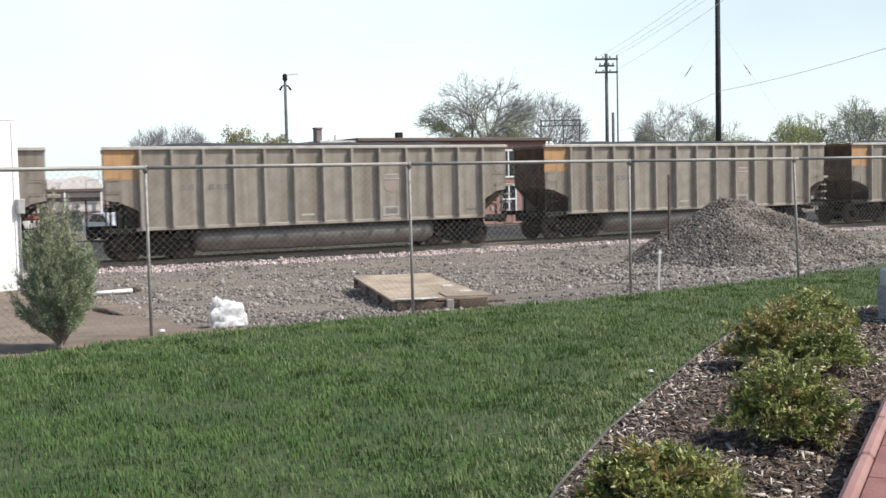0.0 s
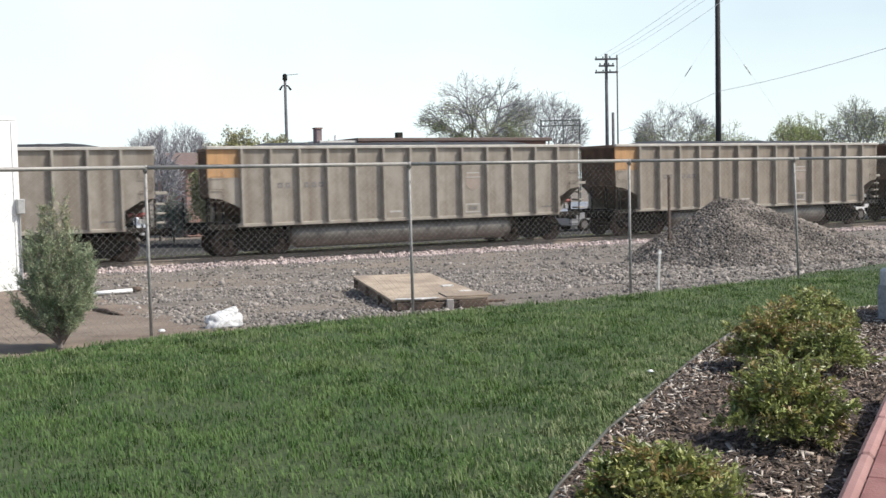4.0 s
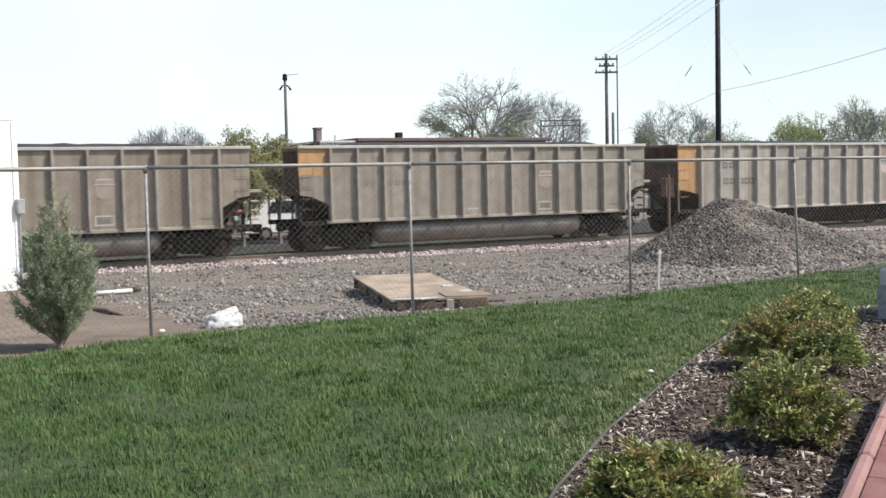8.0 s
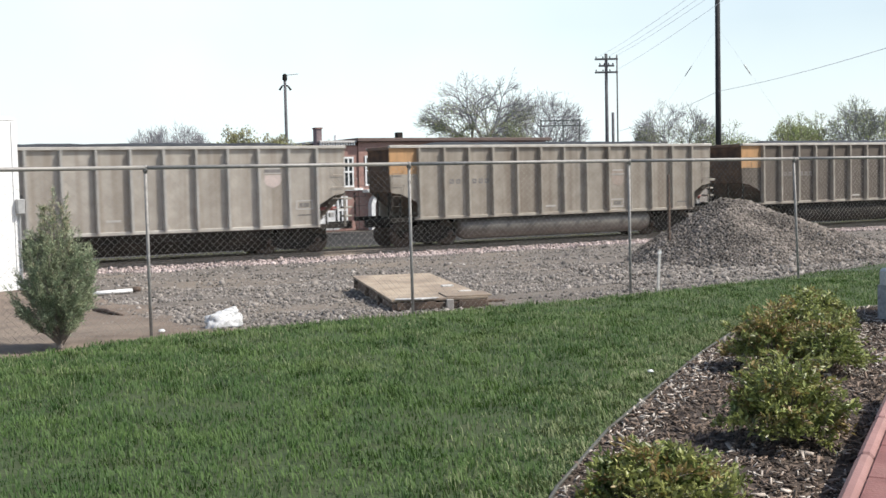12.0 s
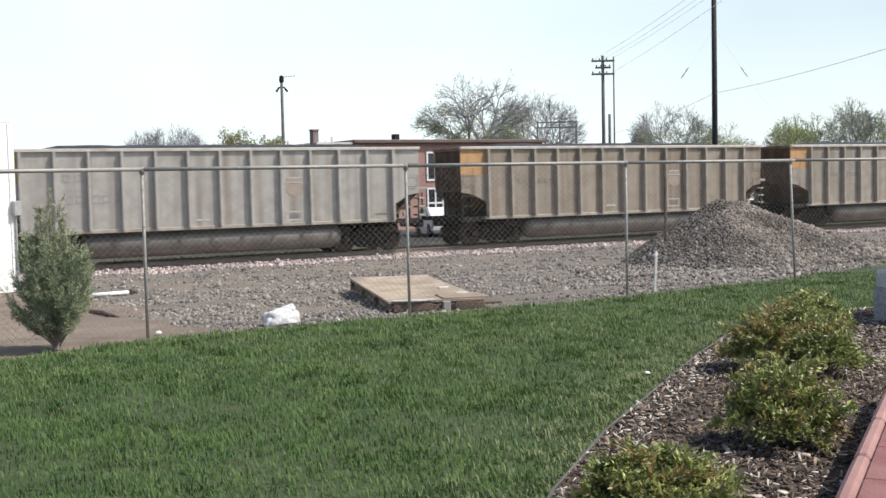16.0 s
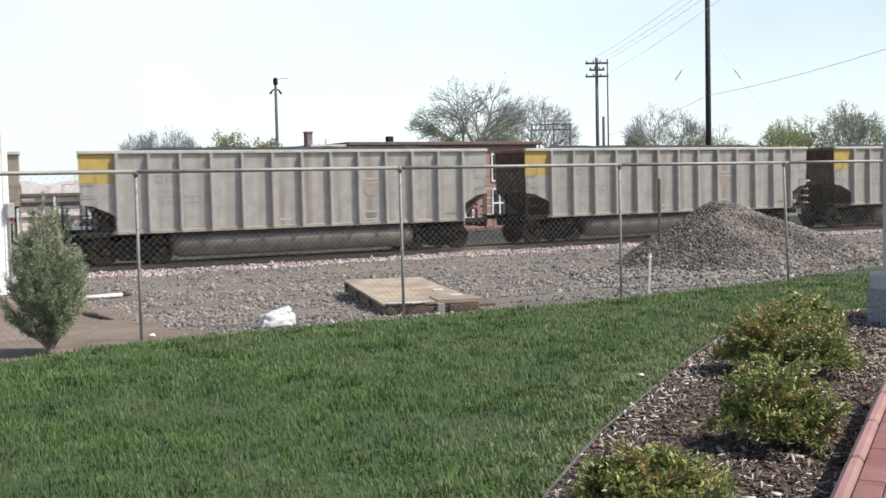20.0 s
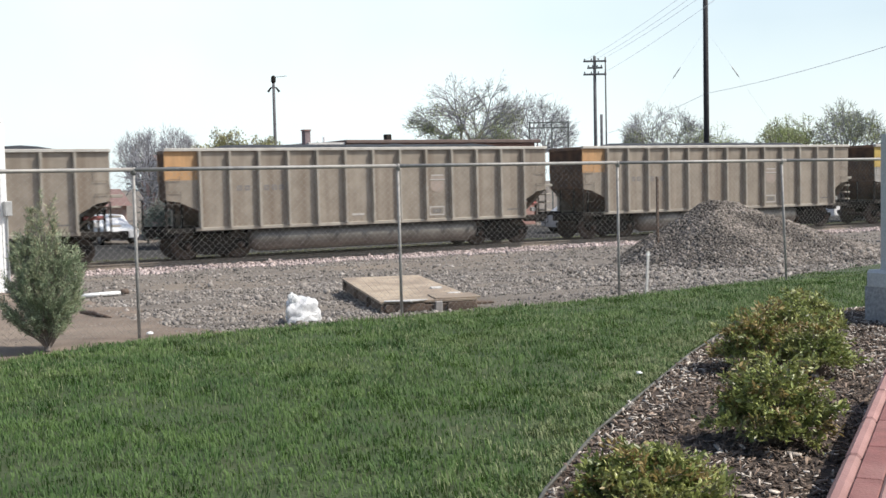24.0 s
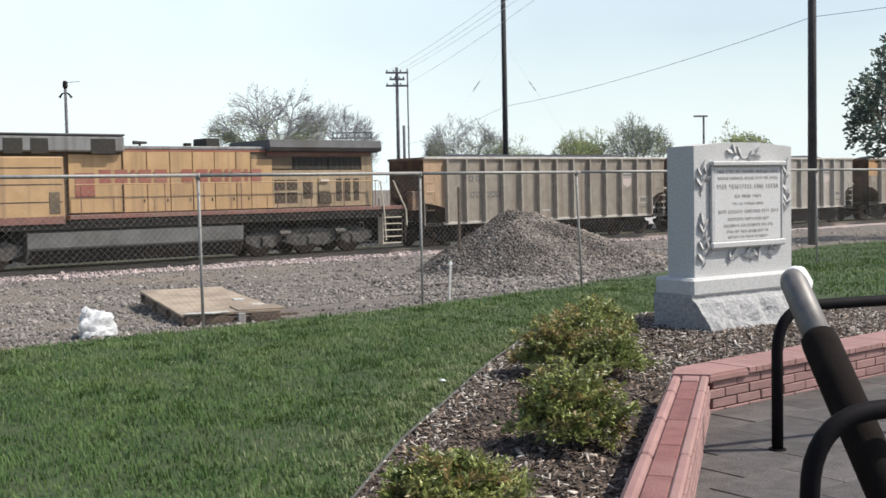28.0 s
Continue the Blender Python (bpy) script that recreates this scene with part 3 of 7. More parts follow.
# track: ballast bank, ties, two rails
def bank(p, q):
    d = abs(q - TRACK_Q)
    return float(np.interp(d, (0, 1.55, 3.3, 5.4, 5.7), (-0.17, -0.19, -0.33, -0.36, -0.7))) + RAIL_Z + wobble(p, q, 0.4, 0.03)


sheet("track_bed", list(np.arange(-40, 110, 0.5)) + [160, 400], list(TRACK_Q + np.arange(-5.7, 5.75, 0.3)), bank, BALLAST, "pinkish crushed stone ballast bank under the track", "track bed")
bp, bq = rng.uniform(3, 48, 23000), TRACK_Q - 0.9 - 7.4 * rng.beta(1, 1.7, 23000)
bv = np.array([spot(a, b, (bank(a, b) if TRACK_Q - b < 5.5 else ground_height(a, b)) + 0.012) for a, b in zip(bp, bq)]).T
stones("ballast", *bv, 0.046, BALLAST, "pinkish crushed stone ballast", "ballast")
track_m = Matrix.Translation(spot(0, TRACK_Q, RAIL_Z)) @ pose(0, 0, 0, 0, 0, TRACK)
track = thing("railway_track", track_m, "rusty steel rails on dark wooden ties in pinkish ballast", "railway track", kind="structure")
RAIL = [(-0.07, -0.17), (0.07, -0.17), (0.07, -0.155), (0.012, -0.135), (0.012, -0.04), (0.037, -0.03), (0.037, 0), (-0.037, 0), (-0.037, -0.03), (-0.012, -0.04), (-0.012, -0.135), (-0.07, -0.155)]
for y in (-0.755, 0.755):
    bm = prism([(a + y, b) for a, b in RAIL], 900, "x", -150)
    part("rail", bm, RAIL_SIDE, track)
tie_mesh = mesh_of("tie", boxes((-0.115, 0.115, -1.3, 1.3, -0.37, -0.172), bevel=0.01))
for i in range(150):
    o = part("tie", tie_mesh, TIE, track)
    o.location = (-22 + i * 0.52, random.uniform(-0.04, 0.04), 0)

# weeds on the far side of the track
WEED = material("dry_weeds", (0.085, 0.105, 0.04), (0.13, 0.13, 0.06), 1.5, 0.7, bump=0, random_by="island", random_mix=0.4, through_light=0.2)
wp, wq = rng.uniform(-6, 80, 9000), rng.normal(42.2, 0.4, 9000)
wv = np.array([spot(a, b, -1.1) for a, b in zip(wp, wq)])
blades("weeds", wv[:, 0], wv[:, 1], -1.1, 0.16, 0.03, WEED, "dull green weeds along the far side of the track", "weeds")
# ---------------------------------------------------------------- chain-link fence
FENCE_Q, FENCE_H, MESH = 12.25, 1.81, 0.0735
POSTS = [-6.62, -3.44, -0.26, 2.92, 6.1, 9.4, 12.5, 15.65, 18.8, 21.95, 25.1, 28.25, 31.4, 34.55, 37.7]
fence = thing("chain_link_fence", Matrix.Translation(spot(0, FENCE_Q, 0)) @ pose(0, 0, 0, 0, 0, TRACK), "galvanised chain-link fence with steel posts and top rail", "fence")


def link_panel(width):
    """Diamond wire netting, each strand a thin three-sided bar."""
    nx, nz = int(width / MESH), int((FENCE_H - 0.05) / MESH)
    sx, sz = width / nx, (FENCE_H - 0.05) / nz
    seg = []
    for i in range(nx):
        for j in range(nz):
            x, z = i * sx, 0.03 + j * sz
            seg += [((x, z), (x + sx / 2, z + sz / 2)), ((x + sx / 2, z + sz / 2), (x, z + sz)), ((x + sx, z), (x + sx / 2, z + sz / 2)), ((x + sx / 2, z + sz / 2), (x + sx, z + sz))]
    a, b = np.array([s[0] for s in seg]), np.array([s[1] for s in seg])
    d = (b - a) / np.linalg.norm(b - a, axis=1)[:, None]
    nrm = np.stack([-d[:, 1], d[:, 0]], 1)
    r = 0.00095
    ring = []
    for e in (a, b):
        for k in range(3):
            t = 2 * math.pi * k / 3
            ring.append(np.stack([e[:, 0] + nrm[:, 0] * r * math.cos(t), np.full(len(e), r * math.sin(t)), e[:, 1] + nrm[:, 1] * r * math.cos(t)], 1))
    v = np.stack(ring, 1).reshape(-1, 3)
    i = np.arange(len(a))[:, None] * 6
    f = np.concatenate([i + np.array([[k, (k + 1) % 3, 3 + (k + 1) % 3, 3 + k]]) for k in range(3)])
    return raw("netting", v, f, NETTING)


panel_mesh = link_panel(3.0)
post_mesh = mesh_of("post", tube(bmesh.new(), ((0, 0, -0.3), (0, 0, FENCE_H - 0.035)), 0.0185, 10))
cap_mesh = mesh_of("post_cap", tube(bmesh.new(), ((0, 0, FENCE_H - 0.05), (0, 0, FENCE_H + 0.0), (0, 0, FENCE_H + 0.02), (0, 0, FENCE_H + 0.027)), [0.029, 0.029, 0.027, 0.018], 10))
post_mesh.shade_smooth(), cap_mesh.shade_smooth()
tie_wire = mesh_of("tie_wire", tube(bmesh.new(), [(0.027 * math.cos(a), 0.027 * math.sin(a), 0) for a in np.linspace(0, 6.28, 9)], 0.003, 4))
for i, p in enumerate(POSTS):
    o = part("post", post_mesh, GALV, fence)
    o.location = (p, 0.035, 0)
    o.rotation_euler = (random.uniform(-0.008, 0.008), random.uniform(-0.006, 0.006), 0) if i != 6 else (0, -0.05, 0)
    part("post_cap", cap_mesh, GALV, o)
    for z in (0.3, 0.75, 1.2, 1.6):
        w = part("tie_wire", tie_wire, GALV, o)
        w.location.z = z
for a, b in zip(POSTS, POSTS[1:]):
    o = part("netting", panel_mesh, NETTING, fence, "diamond wire netting")
    o.location, o.scale = (a, 0, 0), ((b - a) / 3.0, 1, 1)
    o = part("top_rail", bar((a, 0.035, FENCE_H), (b, 0.035, FENCE_H + random.uniform(-0.006, 0.006)), 0.022, 8), GALV, fence, smooth=True)
# ---------------------------------------------------------------- coal cars: x forward, y to the far side, z from the rail top
PITCH, BODY, HALF, TOP, SILL = 16.18, 14.53, 1.57, 3.64, 1.09
PANEL = BODY / 14
EDGES = [i * PANEL + {1: 0.1, 2: 0.06, 3: 0.03, 13: -0.04}.get(i, 0.0) for i in range(15)]      # rib lines along the side


def quad_wall(bm, outline, y, thick):
    """A plate in the car's side plane, from an outline of x and z."""
    tmp = prism(outline, thick, "y", y)
    me = bpy.data.meshes.new("tmp")
    tmp.to_mesh(me), tmp.free()
    bm.from_mesh(me)
    bpy.data.meshes.remove(me)
    return bm


def side_frame_mesh():
    bm = bmesh.new()
    out = [(-1.2, 0.5), (-1.2, 0.62), (-0.75, 0.68), (-0.35, 0.83), (0.35, 0.83), (0.75, 0.68), (1.2, 0.62), (1.2, 0.5), (1.05, 0.34), (0.82, 0.36), (0.4, 0.17), (-0.4, 0.17), (-0.82, 0.36), (-1.05, 0.34)]
    quad_wall(bm, out, -0.07, 0.14)
    return mesh_of("side_frame", bm)


def wheelset_mesh(r):
    bm = bmesh.new()
    for s in (-1, 1):
        tube(bm, [(0, s * y, 0) for y in (0.68, 0.70, 0.72, 0.80, 0.82)], [r + 0.025, r + 0.025, r, r - 0.01, r - 0.06], 20)
    tube(bm, ((0, -1.1, 0), (0, 1.1, 0)), 0.085, 8)
    return mesh_of("wheelset", bm)


FRAME_MESH, WHEEL_MESH = side_frame_mesh(), wheelset_mesh(0.457)
SPRING_MESH = mesh_of("spring", tube(bmesh.new(), [(0, 0, z) for z in (0.3, 0.33, 0.36, 0.39, 0.42, 0.45, 0.48, 0.51, 0.54)], [0.1, 0.075] * 4 + [0.1], 8))
BEARING_MESH = mesh_of("bearing", tube(bmesh.new(), ((0, -0.1, 0), (0, -0.02, 0), (0, 0.1, 0)), [0.07, 0.11, 0.11], 10))
BOLSTER_MESH = mesh_of("bolster", boxes((-0.2, 0.2, -1.1, 1.1, 0.52, 0.86), bevel=0.03))


def add_trucks(car, places):
    for x in places:
        t = part("truck", BOLSTER_MESH, BLACK, car, "black cast steel two-axle truck")
        t.location.x = x
        for s in (-1, 1):
            f = part("side_frame", FRAME_MESH, BLACK, t)
            f.location.y = s * 1.0
            g = part("spring", SPRING_MESH, BLACK, t)
            g.location.y = s * 1.0
            for a in (-0.89, 0.89):
                b = part("bearing", BEARING_MESH, RUST, t)
                b.location = (a, s * 1.08, 0.47)
                if s > 0:
                    b.rotation_euler.z = math.pi
        for a in (-0.89, 0.89):
            w = part("wheelset", WHEEL_MESH, RUST, t)
            w.location = (a, 0, 0.457)


def build_car(style):
    """One high-sided coal car with two round tubs below. style: side material, end paint, and whether the whole first panel is painted."""
    side, paint, full, tubs, SILL = style
    car = thing("coal_car", Matrix.Identity(4), "", "coal car", "coal cars of the train")
    x0 = 0.0
    back = 0.6          # the trailing end sheet is set back behind the corner panels
    for s in (-1, 1):
        y = s * HALF
        for i in range(14):
            a, b = x0 + EDGES[i], x0 + EDGES[i + 1]
            if i == 0:          # left end panel: paint above, bare below, arched cut over the truck
                low = 2.62
                a += back if s > 0 else 0
                part("end_panel", quad_wall(bmesh.new(), [(a + 0.04, 1.78), (b - 0.5, 1.7), (b, 1.56), (b, TOP - 0.08), (a + 0.02, TOP - 0.08)] if full else [(a + 0.02, low), (b, low), (b, TOP - 0.08), (a + 0.02, TOP - 0.08)], y - 0.015, 0.03), paint, car, "painted end panel")
                if not full:
                    part("side_panel", quad_wall(bmesh.new(), [(a + 0.05, 1.98), (a + 0.45, 1.92), (b - 0.24, 1.72), (b, 1.6), (b, low), (a + 0.03, low)], y - 0.015, 0.03), side, car)
            elif i == 13:
                part("side_panel", quad_wall(bmesh.new(), [(a, 1.6), (b - 0.8, 1.75), (b - 0.45, 1.95), (b - 0.05, 2.02), (b - 0.02, TOP - 0.08), (a, TOP - 0.08)], y - 0.015, 0.03), side, car)
            else:
                part("side_panel", quad_wall(bmesh.new(), [(a, SILL + 0.1), (b, SILL + 0.1), (b, TOP - 0.08), (a, TOP - 0.08)], y - 0.015, 0.03), side, car)
        for i in range(1, 14):
            a = x0 + EDGES[i]
            # tapered hat-section rib
            bm = bmesh.new()
            lo = SILL + 0.08
            yy = y + s * 0.012
            d_top, d_low, w = 0.16, 0.18, 0.055
            v = [bm.verts.new(c) for c in ((a - w, yy, lo), (a + w, yy, lo), (a + w, yy, TOP - 0.1), (a - w, yy, TOP - 0.1),
                                           (a - w * 0.7, yy + s * d_low, lo), (a + w * 0.7, yy + s * d_low, lo), (a + w * 0.7, yy + s * d_top, TOP - 0.1), (a - w * 0.7, yy + s * d_top, TOP - 0.1))]
            for f in ((0, 1, 2, 3), (4, 7, 6, 5), (0, 4, 5, 1), (1, 5, 6, 2), (2, 6, 7, 3), (3, 7, 4, 0)):
                bm.faces.new([v[k] for k in f])
            bmesh.ops.recalc_face_normals(bm, faces=bm.faces)
            part("rib", bm, RIB_PALE if side in (BARE2, BARE_FULL) else RIB, car)
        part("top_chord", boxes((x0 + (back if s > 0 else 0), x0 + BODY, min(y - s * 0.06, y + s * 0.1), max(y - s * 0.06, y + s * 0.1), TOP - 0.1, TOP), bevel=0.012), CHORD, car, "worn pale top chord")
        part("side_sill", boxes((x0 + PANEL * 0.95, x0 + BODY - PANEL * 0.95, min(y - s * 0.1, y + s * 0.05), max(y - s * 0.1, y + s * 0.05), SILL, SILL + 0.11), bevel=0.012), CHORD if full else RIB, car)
        # round tub below the floor
        cy = s * 1.05
        pts = [(x0 + x, cy, 0.64) for x in (2.9, 2.95, 3.2, 11.3, 11.55, 11.6)]
        if tubs:
            part("tub", tube(bmesh.new(), pts, [0.2, 0.32, 0.43, 0.43, 0.32, 0.2], 20), BLACK if side == BARE3 else TUB, car, "round steel tub under the floor", smooth=True)
        else:
            # a black block stands in for the tubs lying in shade
            part("hopper_bottom", prism([(s * 0.63, SILL), (s * 1.35, SILL), (s * 1.3, 0.6), (s * 0.95, 0.2), (s * 0.63, 0.2)], 9.0, "x", x0 + 2.8), BLACK, car, "dark block for the shaded underside")
        for e, sx in ((x0, 1), (x0 + BODY, -1)):
            # end platform, corner post, grab irons, sill step
            part("end_sill", boxes((min(e, e + sx * PANEL), max(e, e + sx * PANEL), min(y, y - s * 0.2), max(y, y - s * 0.2), SILL - 0.06, SILL + 0.1)), BLACK, car)
            part("corner_post", bar((e + sx * 0.05, y, SILL), (e + sx * 0.05, y, 2.0), 0.03, 6), RIB if full else BLACK, car)
            way = []
            for i, z in enumerate((1.5, 1.85, 2.25, 2.65, 3.05)):
                way += [(e + sx * h, y + s * 0.06, z) for h in ((0.1, 0.52) if i % 2 else (0.52, 0.1))]
            part("ladder", tube(bmesh.new(), way, 0.01, 4), (paint if sx > 0 else side) if full else BARE3, car, "bent steel grab irons")
            bm = bmesh.new()
            tube(bm, ((e + sx * 0.08, y, SILL), (e + sx * 0.08, y, 0.62), (e + sx * 0.5, y, 0.62), (e + sx * 0.5, y, SILL)), 0.016, 5)
            part("sill_step", bm, BLACK, car)
    # floor, sloped end sheets, load
    for e, sx in ((x0 + back, 1), (x0 + BODY, -1)):
        bm = bmesh.new()
        v = [bm.verts.new(c) for c in ((e + sx * 0.03, -HALF, TOP - 0.04), (e + sx * 0.03, HALF, TOP - 0.04), (e + sx * 0.06, HALF, 2.0), (e + sx * 0.06, -HALF, 2.0), (e + sx * 1.25, HALF, SILL), (e + sx * 1.25, -HALF, SILL))]
        bm.faces.new(v[:4]), bm.faces.new((v[3], v[2], v[4], v[5]))
        bmesh.ops.solidify(bm, geom=bm.faces[:], thickness=0.03)
        part("end_sheet", bm, BROWN_END if sx > 0 else side, car, "brown end sheet" if sx > 0 else "")
        part("end_beam", boxes((e + sx * 0.0, e + sx * 0.14, -HALF - 0.05, HALF + 0.05, TOP - 0.12, TOP + 0.005), bevel=0.012), BROWN_END if sx > 0 else RIB, car)
        part("end_platform", boxes((min(e, e + sx * 1.3), max(e, e + sx * 1.3), -HALF + 0.02, HALF - 0.02, SILL - 0.05, SILL + 0.02)), BLACK, car)
        for yy in (-0.95, 0, 0.95):
            part("end_post", bar((e + sx * 0.1, yy, SILL), (e + sx * 0.12, yy, 2.05), 0.04, 6), BLACK, car)
        bm = boxes((min(e - sx * 0.8, e), max(e - sx * 0.8, e), -0.12, 0.12, 0.78, 1.0), bevel=0.03)
        box(bm, *sorted((e - sx * 0.83, e - sx * 0.55)), -0.17, 0.17, 0.74, 1.02, bevel=0.03)
        part("coupler", bm, BLACK, car, "rusty black knuckle coupler")
    part("underframe", boxes((x0 + 2.85, x0 + BODY - 2.85, -0.62, 0.62, 0.3, SILL - 0.02)), BLACK, car)
    part("centre_sill", boxes((x0 + 0.2, x0 + BODY - 0.2, -0.17, 0.17, 0.72, SILL)), BLACK, car)
    part("floor", boxes((x0 + 1.2, x0 + BODY - 1.2, -HALF, HALF, SILL - 0.02, SILL + 0.06)), BLACK, car)
    bm = bmesh.new()
    nx, ny = 30, 6
    grid = [[bm.verts.new((x0 + 0.1 + back + (BODY - 0.2 - back) * i / nx, -HALF + 0.03 + (2 * HALF - 0.06) * j / ny,
                           TOP - 0.22 + (0.38 * math.sin(math.pi * j / ny) * min(1, i / 4, (nx - i) / 4)) + 0.05 * noise.noise(Vector((i, j, 0)) * 0.7))) for j in range(ny + 1)] for i in range(nx + 1)]
    for i in range(nx):
        for j in range(ny):
            bm.faces.new((grid[i][j], grid[i + 1][j], grid[i + 1][j + 1], grid[i][j + 1]))
    part("coal_load", bm, COAL, car, "heaped black coal load")
    # brake gear on the leading end
    e = x0 + BODY
    part("brake_cylinder", bar((e - 0.8, -1.15, 1.5), (e - 0.2, -1.15, 1.5), 0.065, 8), RED_GEAR, car, "red brake cylinder")
    part("air_tank", bar((e - 0.75, -1.0, 1.25), (e - 0.75, 0.9, 1.25), 0.14, 10), BLACK, car)
    if full:
        part("end_bracket", boxes((x0 - 0.4, x0 + 0.03, -1.36, -1.0, 1.5, 2.28), bevel=0.03), BROWN_END, car, "rusty brown bracket on the trailing end")
    # sunlit crossover rungs stand out from the leading end
    for z, w in ((2.12, 0.4), (1.8, 0.3), (1.5, 0.32), (1.2, 0.3)):
        part("end_rung", boxes((e + 0.02, e + w, -1.4, -1.0, z, z + (0.1 if z > 2 else 0.06)), bevel=0.01), RIB, car, "grey crossover rung")
    part("valve", boxes((e - 0.5, e - 0.34, -1.3, -1.16, 1.2, 1.36), bevel=0.02), PALE, car, "pale brake valve")
    part("hand_brake_wheel", tube(bmesh.new(), [(e + 0.05, -0.9 + 0.26 * math.cos(a), 2.4 + 0.26 * math.sin(a)) for a in np.linspace(0, 6.28, 15)], 0.02, 5), BLACK, car)
    for s in (-1, 1):
        y = s * (HALF + 0.02)
        o = (min(y, y + s * 0.004), max(y, y + s * 0.004))
        # lettering as plain bars: reporting marks in the third and fourth panels
        ink = INK_WORN if side == BARE2 else INK_DARK if full else INK
        big = full or side == BARE2
        for a, z0 in ((2.27, 2.62), (2.62, 2.62), (2.33, 1.96), (2.63, 1.96), (3.12, 1.96), (3.4, 1.96), (3.68, 1.96)) if big else ((2.3, 2.25), (2.56, 2.25), (3.2, 2.25), (3.46, 2.25), (3.7, 2.25)):
            w, h, t = (0.24, 0.25, 0.062) if big else (0.17, 0.17, 0.05)
            a *= PANEL
            part("reporting_mark", boxes((a, a + t, *o, z0, z0 + h), (a + w - t, a + w, *o, z0, z0 + h), (a + t, a + w - t, *o, z0, z0 + t), (a + t, a + w - t, *o, z0 + h - t, z0 + h)), ink, car, "faded dark lettering")
        # emblem: a faded red shield under a dark band with pale edges; a stencil box with a pale rim
        at, top = (11, 2.68) if full else (9, 2.42)
        a = at * PANEL + 0.22
        shield = [(a, top), (a + 0.56, top), (a + 0.57, top - 0.2), (a + 0.5, top - 0.33), (a + 0.28, top - 0.43), (a + 0.06, top - 0.33), (a - 0.01, top - 0.2)]
        part("emblem_shield", prism(shield, o[1] - o[0], "y", o[0]), PINK_PALE if full else PINK_PATCH if side != BARE3 else INK, car, "faded pale red shield")
        part("emblem_band", boxes((a - 0.03, a + 0.59, *o, top + 0.04, top + 0.075), (a + 0.02, a + 0.54, *o, top + 0.19, top + 0.235)), EDGE_PALE if side != BARE3 else INK, car, "pale emblem edges")
        part("emblem_band", boxes((a, a + 0.56, *o, top + 0.08, top + 0.185)), INK if full else PINK_PATCH, car, "dark emblem band")
        a, z0 = ((at + 1) * PANEL + 0.25, 1.5) if full else (at * PANEL + 0.16, 1.2)
        part("stencil", boxes((a, a + 0.6, *o, z0, z0 + 0.045), (a, a + 0.6, *o, z0 + 0.28, z0 + 0.325), (a, a + 0.045, *o, z0 + 0.046, z0 + 0.279), (a + 0.555, a + 0.6, *o, z0 + 0.046, z0 + 0.279)), EDGE_PALE if side != BARE3 else INK, car, "pale stencil rim")
        part("stencil", boxes((a + 0.13, a + 0.23, *o, z0 + 0.09, z0 + 0.23), (a + 0.26, a + 0.47, *o, z0 + 0.09, z0 + 0.23)), INK_DARK, car, "dark stencil figures")
        part("stencil", boxes((6 * PANEL + 0.25, 6 * PANEL + 0.7, *o, 1.3, 1.37)), EDGE_PALE, car, "small pale stencil")
        part("stencil", boxes((12.3 * PANEL, 12.75 * PANEL, *o, 1.3, 1.345)), INK_DARK, car, "small dark stencil")
    add_trucks(car, (x0 + 1.75, x0 + BODY - 1.75))
    return car


STYLES = ((BARE, OCHRE, False, True, 1.0), (BARE2, YELLOW, False, True, 1.03), (BARE3, OCHRE, False, True, 1.07), (BARE_FULL, OCHRE, True, False, 0.89), (BARE, YELLOW, False, True, 1.0), (BARE_MID, OCHRE, False, True, 0.98), (BARE_MID, OCHRE, True, False, 0.89), (BARE_TAN, OCHRE_PALE, True, False, 0.89))
LABELS = ("dirty grey aluminium coal car with an ochre end panel", "pale clean aluminium coal car with a yellow end panel",
          "dark grimy brown-grey coal car with an ochre end panel", "dirty grey coal car with a fully ochre end panel",
          "dirty grey aluminium coal car with a yellow end panel", "brownish weathered coal car with an ochre end panel",
          "brownish weathered coal car with a fully ochre end panel", "tan dusty coal car with a fully ochre end panel")
MODELS = [tagged(build_car(s), lb) for s, lb in zip(STYLES, LABELS)]
# which model each car follows, from the head of the train to the last car
ORDER = {2: 3, 8: 3, 9: 3, 13: 3, 16: 3, 23: 6, 27: 6, 28: 3, 29: 1, 32: 5, 33: 5, 22: 5, 31: 5, 4: 5, 11: 5, 34: 3, 35: 7, 14: 2, 17: 2, 20: 5, 30: 5, 21: 1, 24: 1, 25: 1, 26: 1, 7: 4}
FIRST_P = 7.18
CARS = []
used = set()
for k in range(-3, 36):
    m = ORDER.get(k, 0)
    here = Matrix.Translation(spot(FIRST_P - k * PITCH, TRACK_Q, RAIL_Z)) @ pose(0, 0, 0, 0, 0, TRACK)
    if m in used:
        ob = copy_thing(MODELS[m], here)
    else:
        ob = MODELS[m]
        ob.matrix_world = here
        used.add(m)
    CARS.append((k, ob))
RUN = ((0, 0.0), (2, 2.6), (3, 3.905), (6, 7.799), (7, 9.107), (8, 10.395), (9, 11.702), (10, 13.009), (11, 14.29), (12, 15.603), (15, 19.5), (16, 20.786), (17, 22.083),
       (18, 23.38), (19, 24.662), (20, 25.973), (21, 27.256), (24, 31.14), (25, 32.418), (27, 35.004), (28, 36.255))
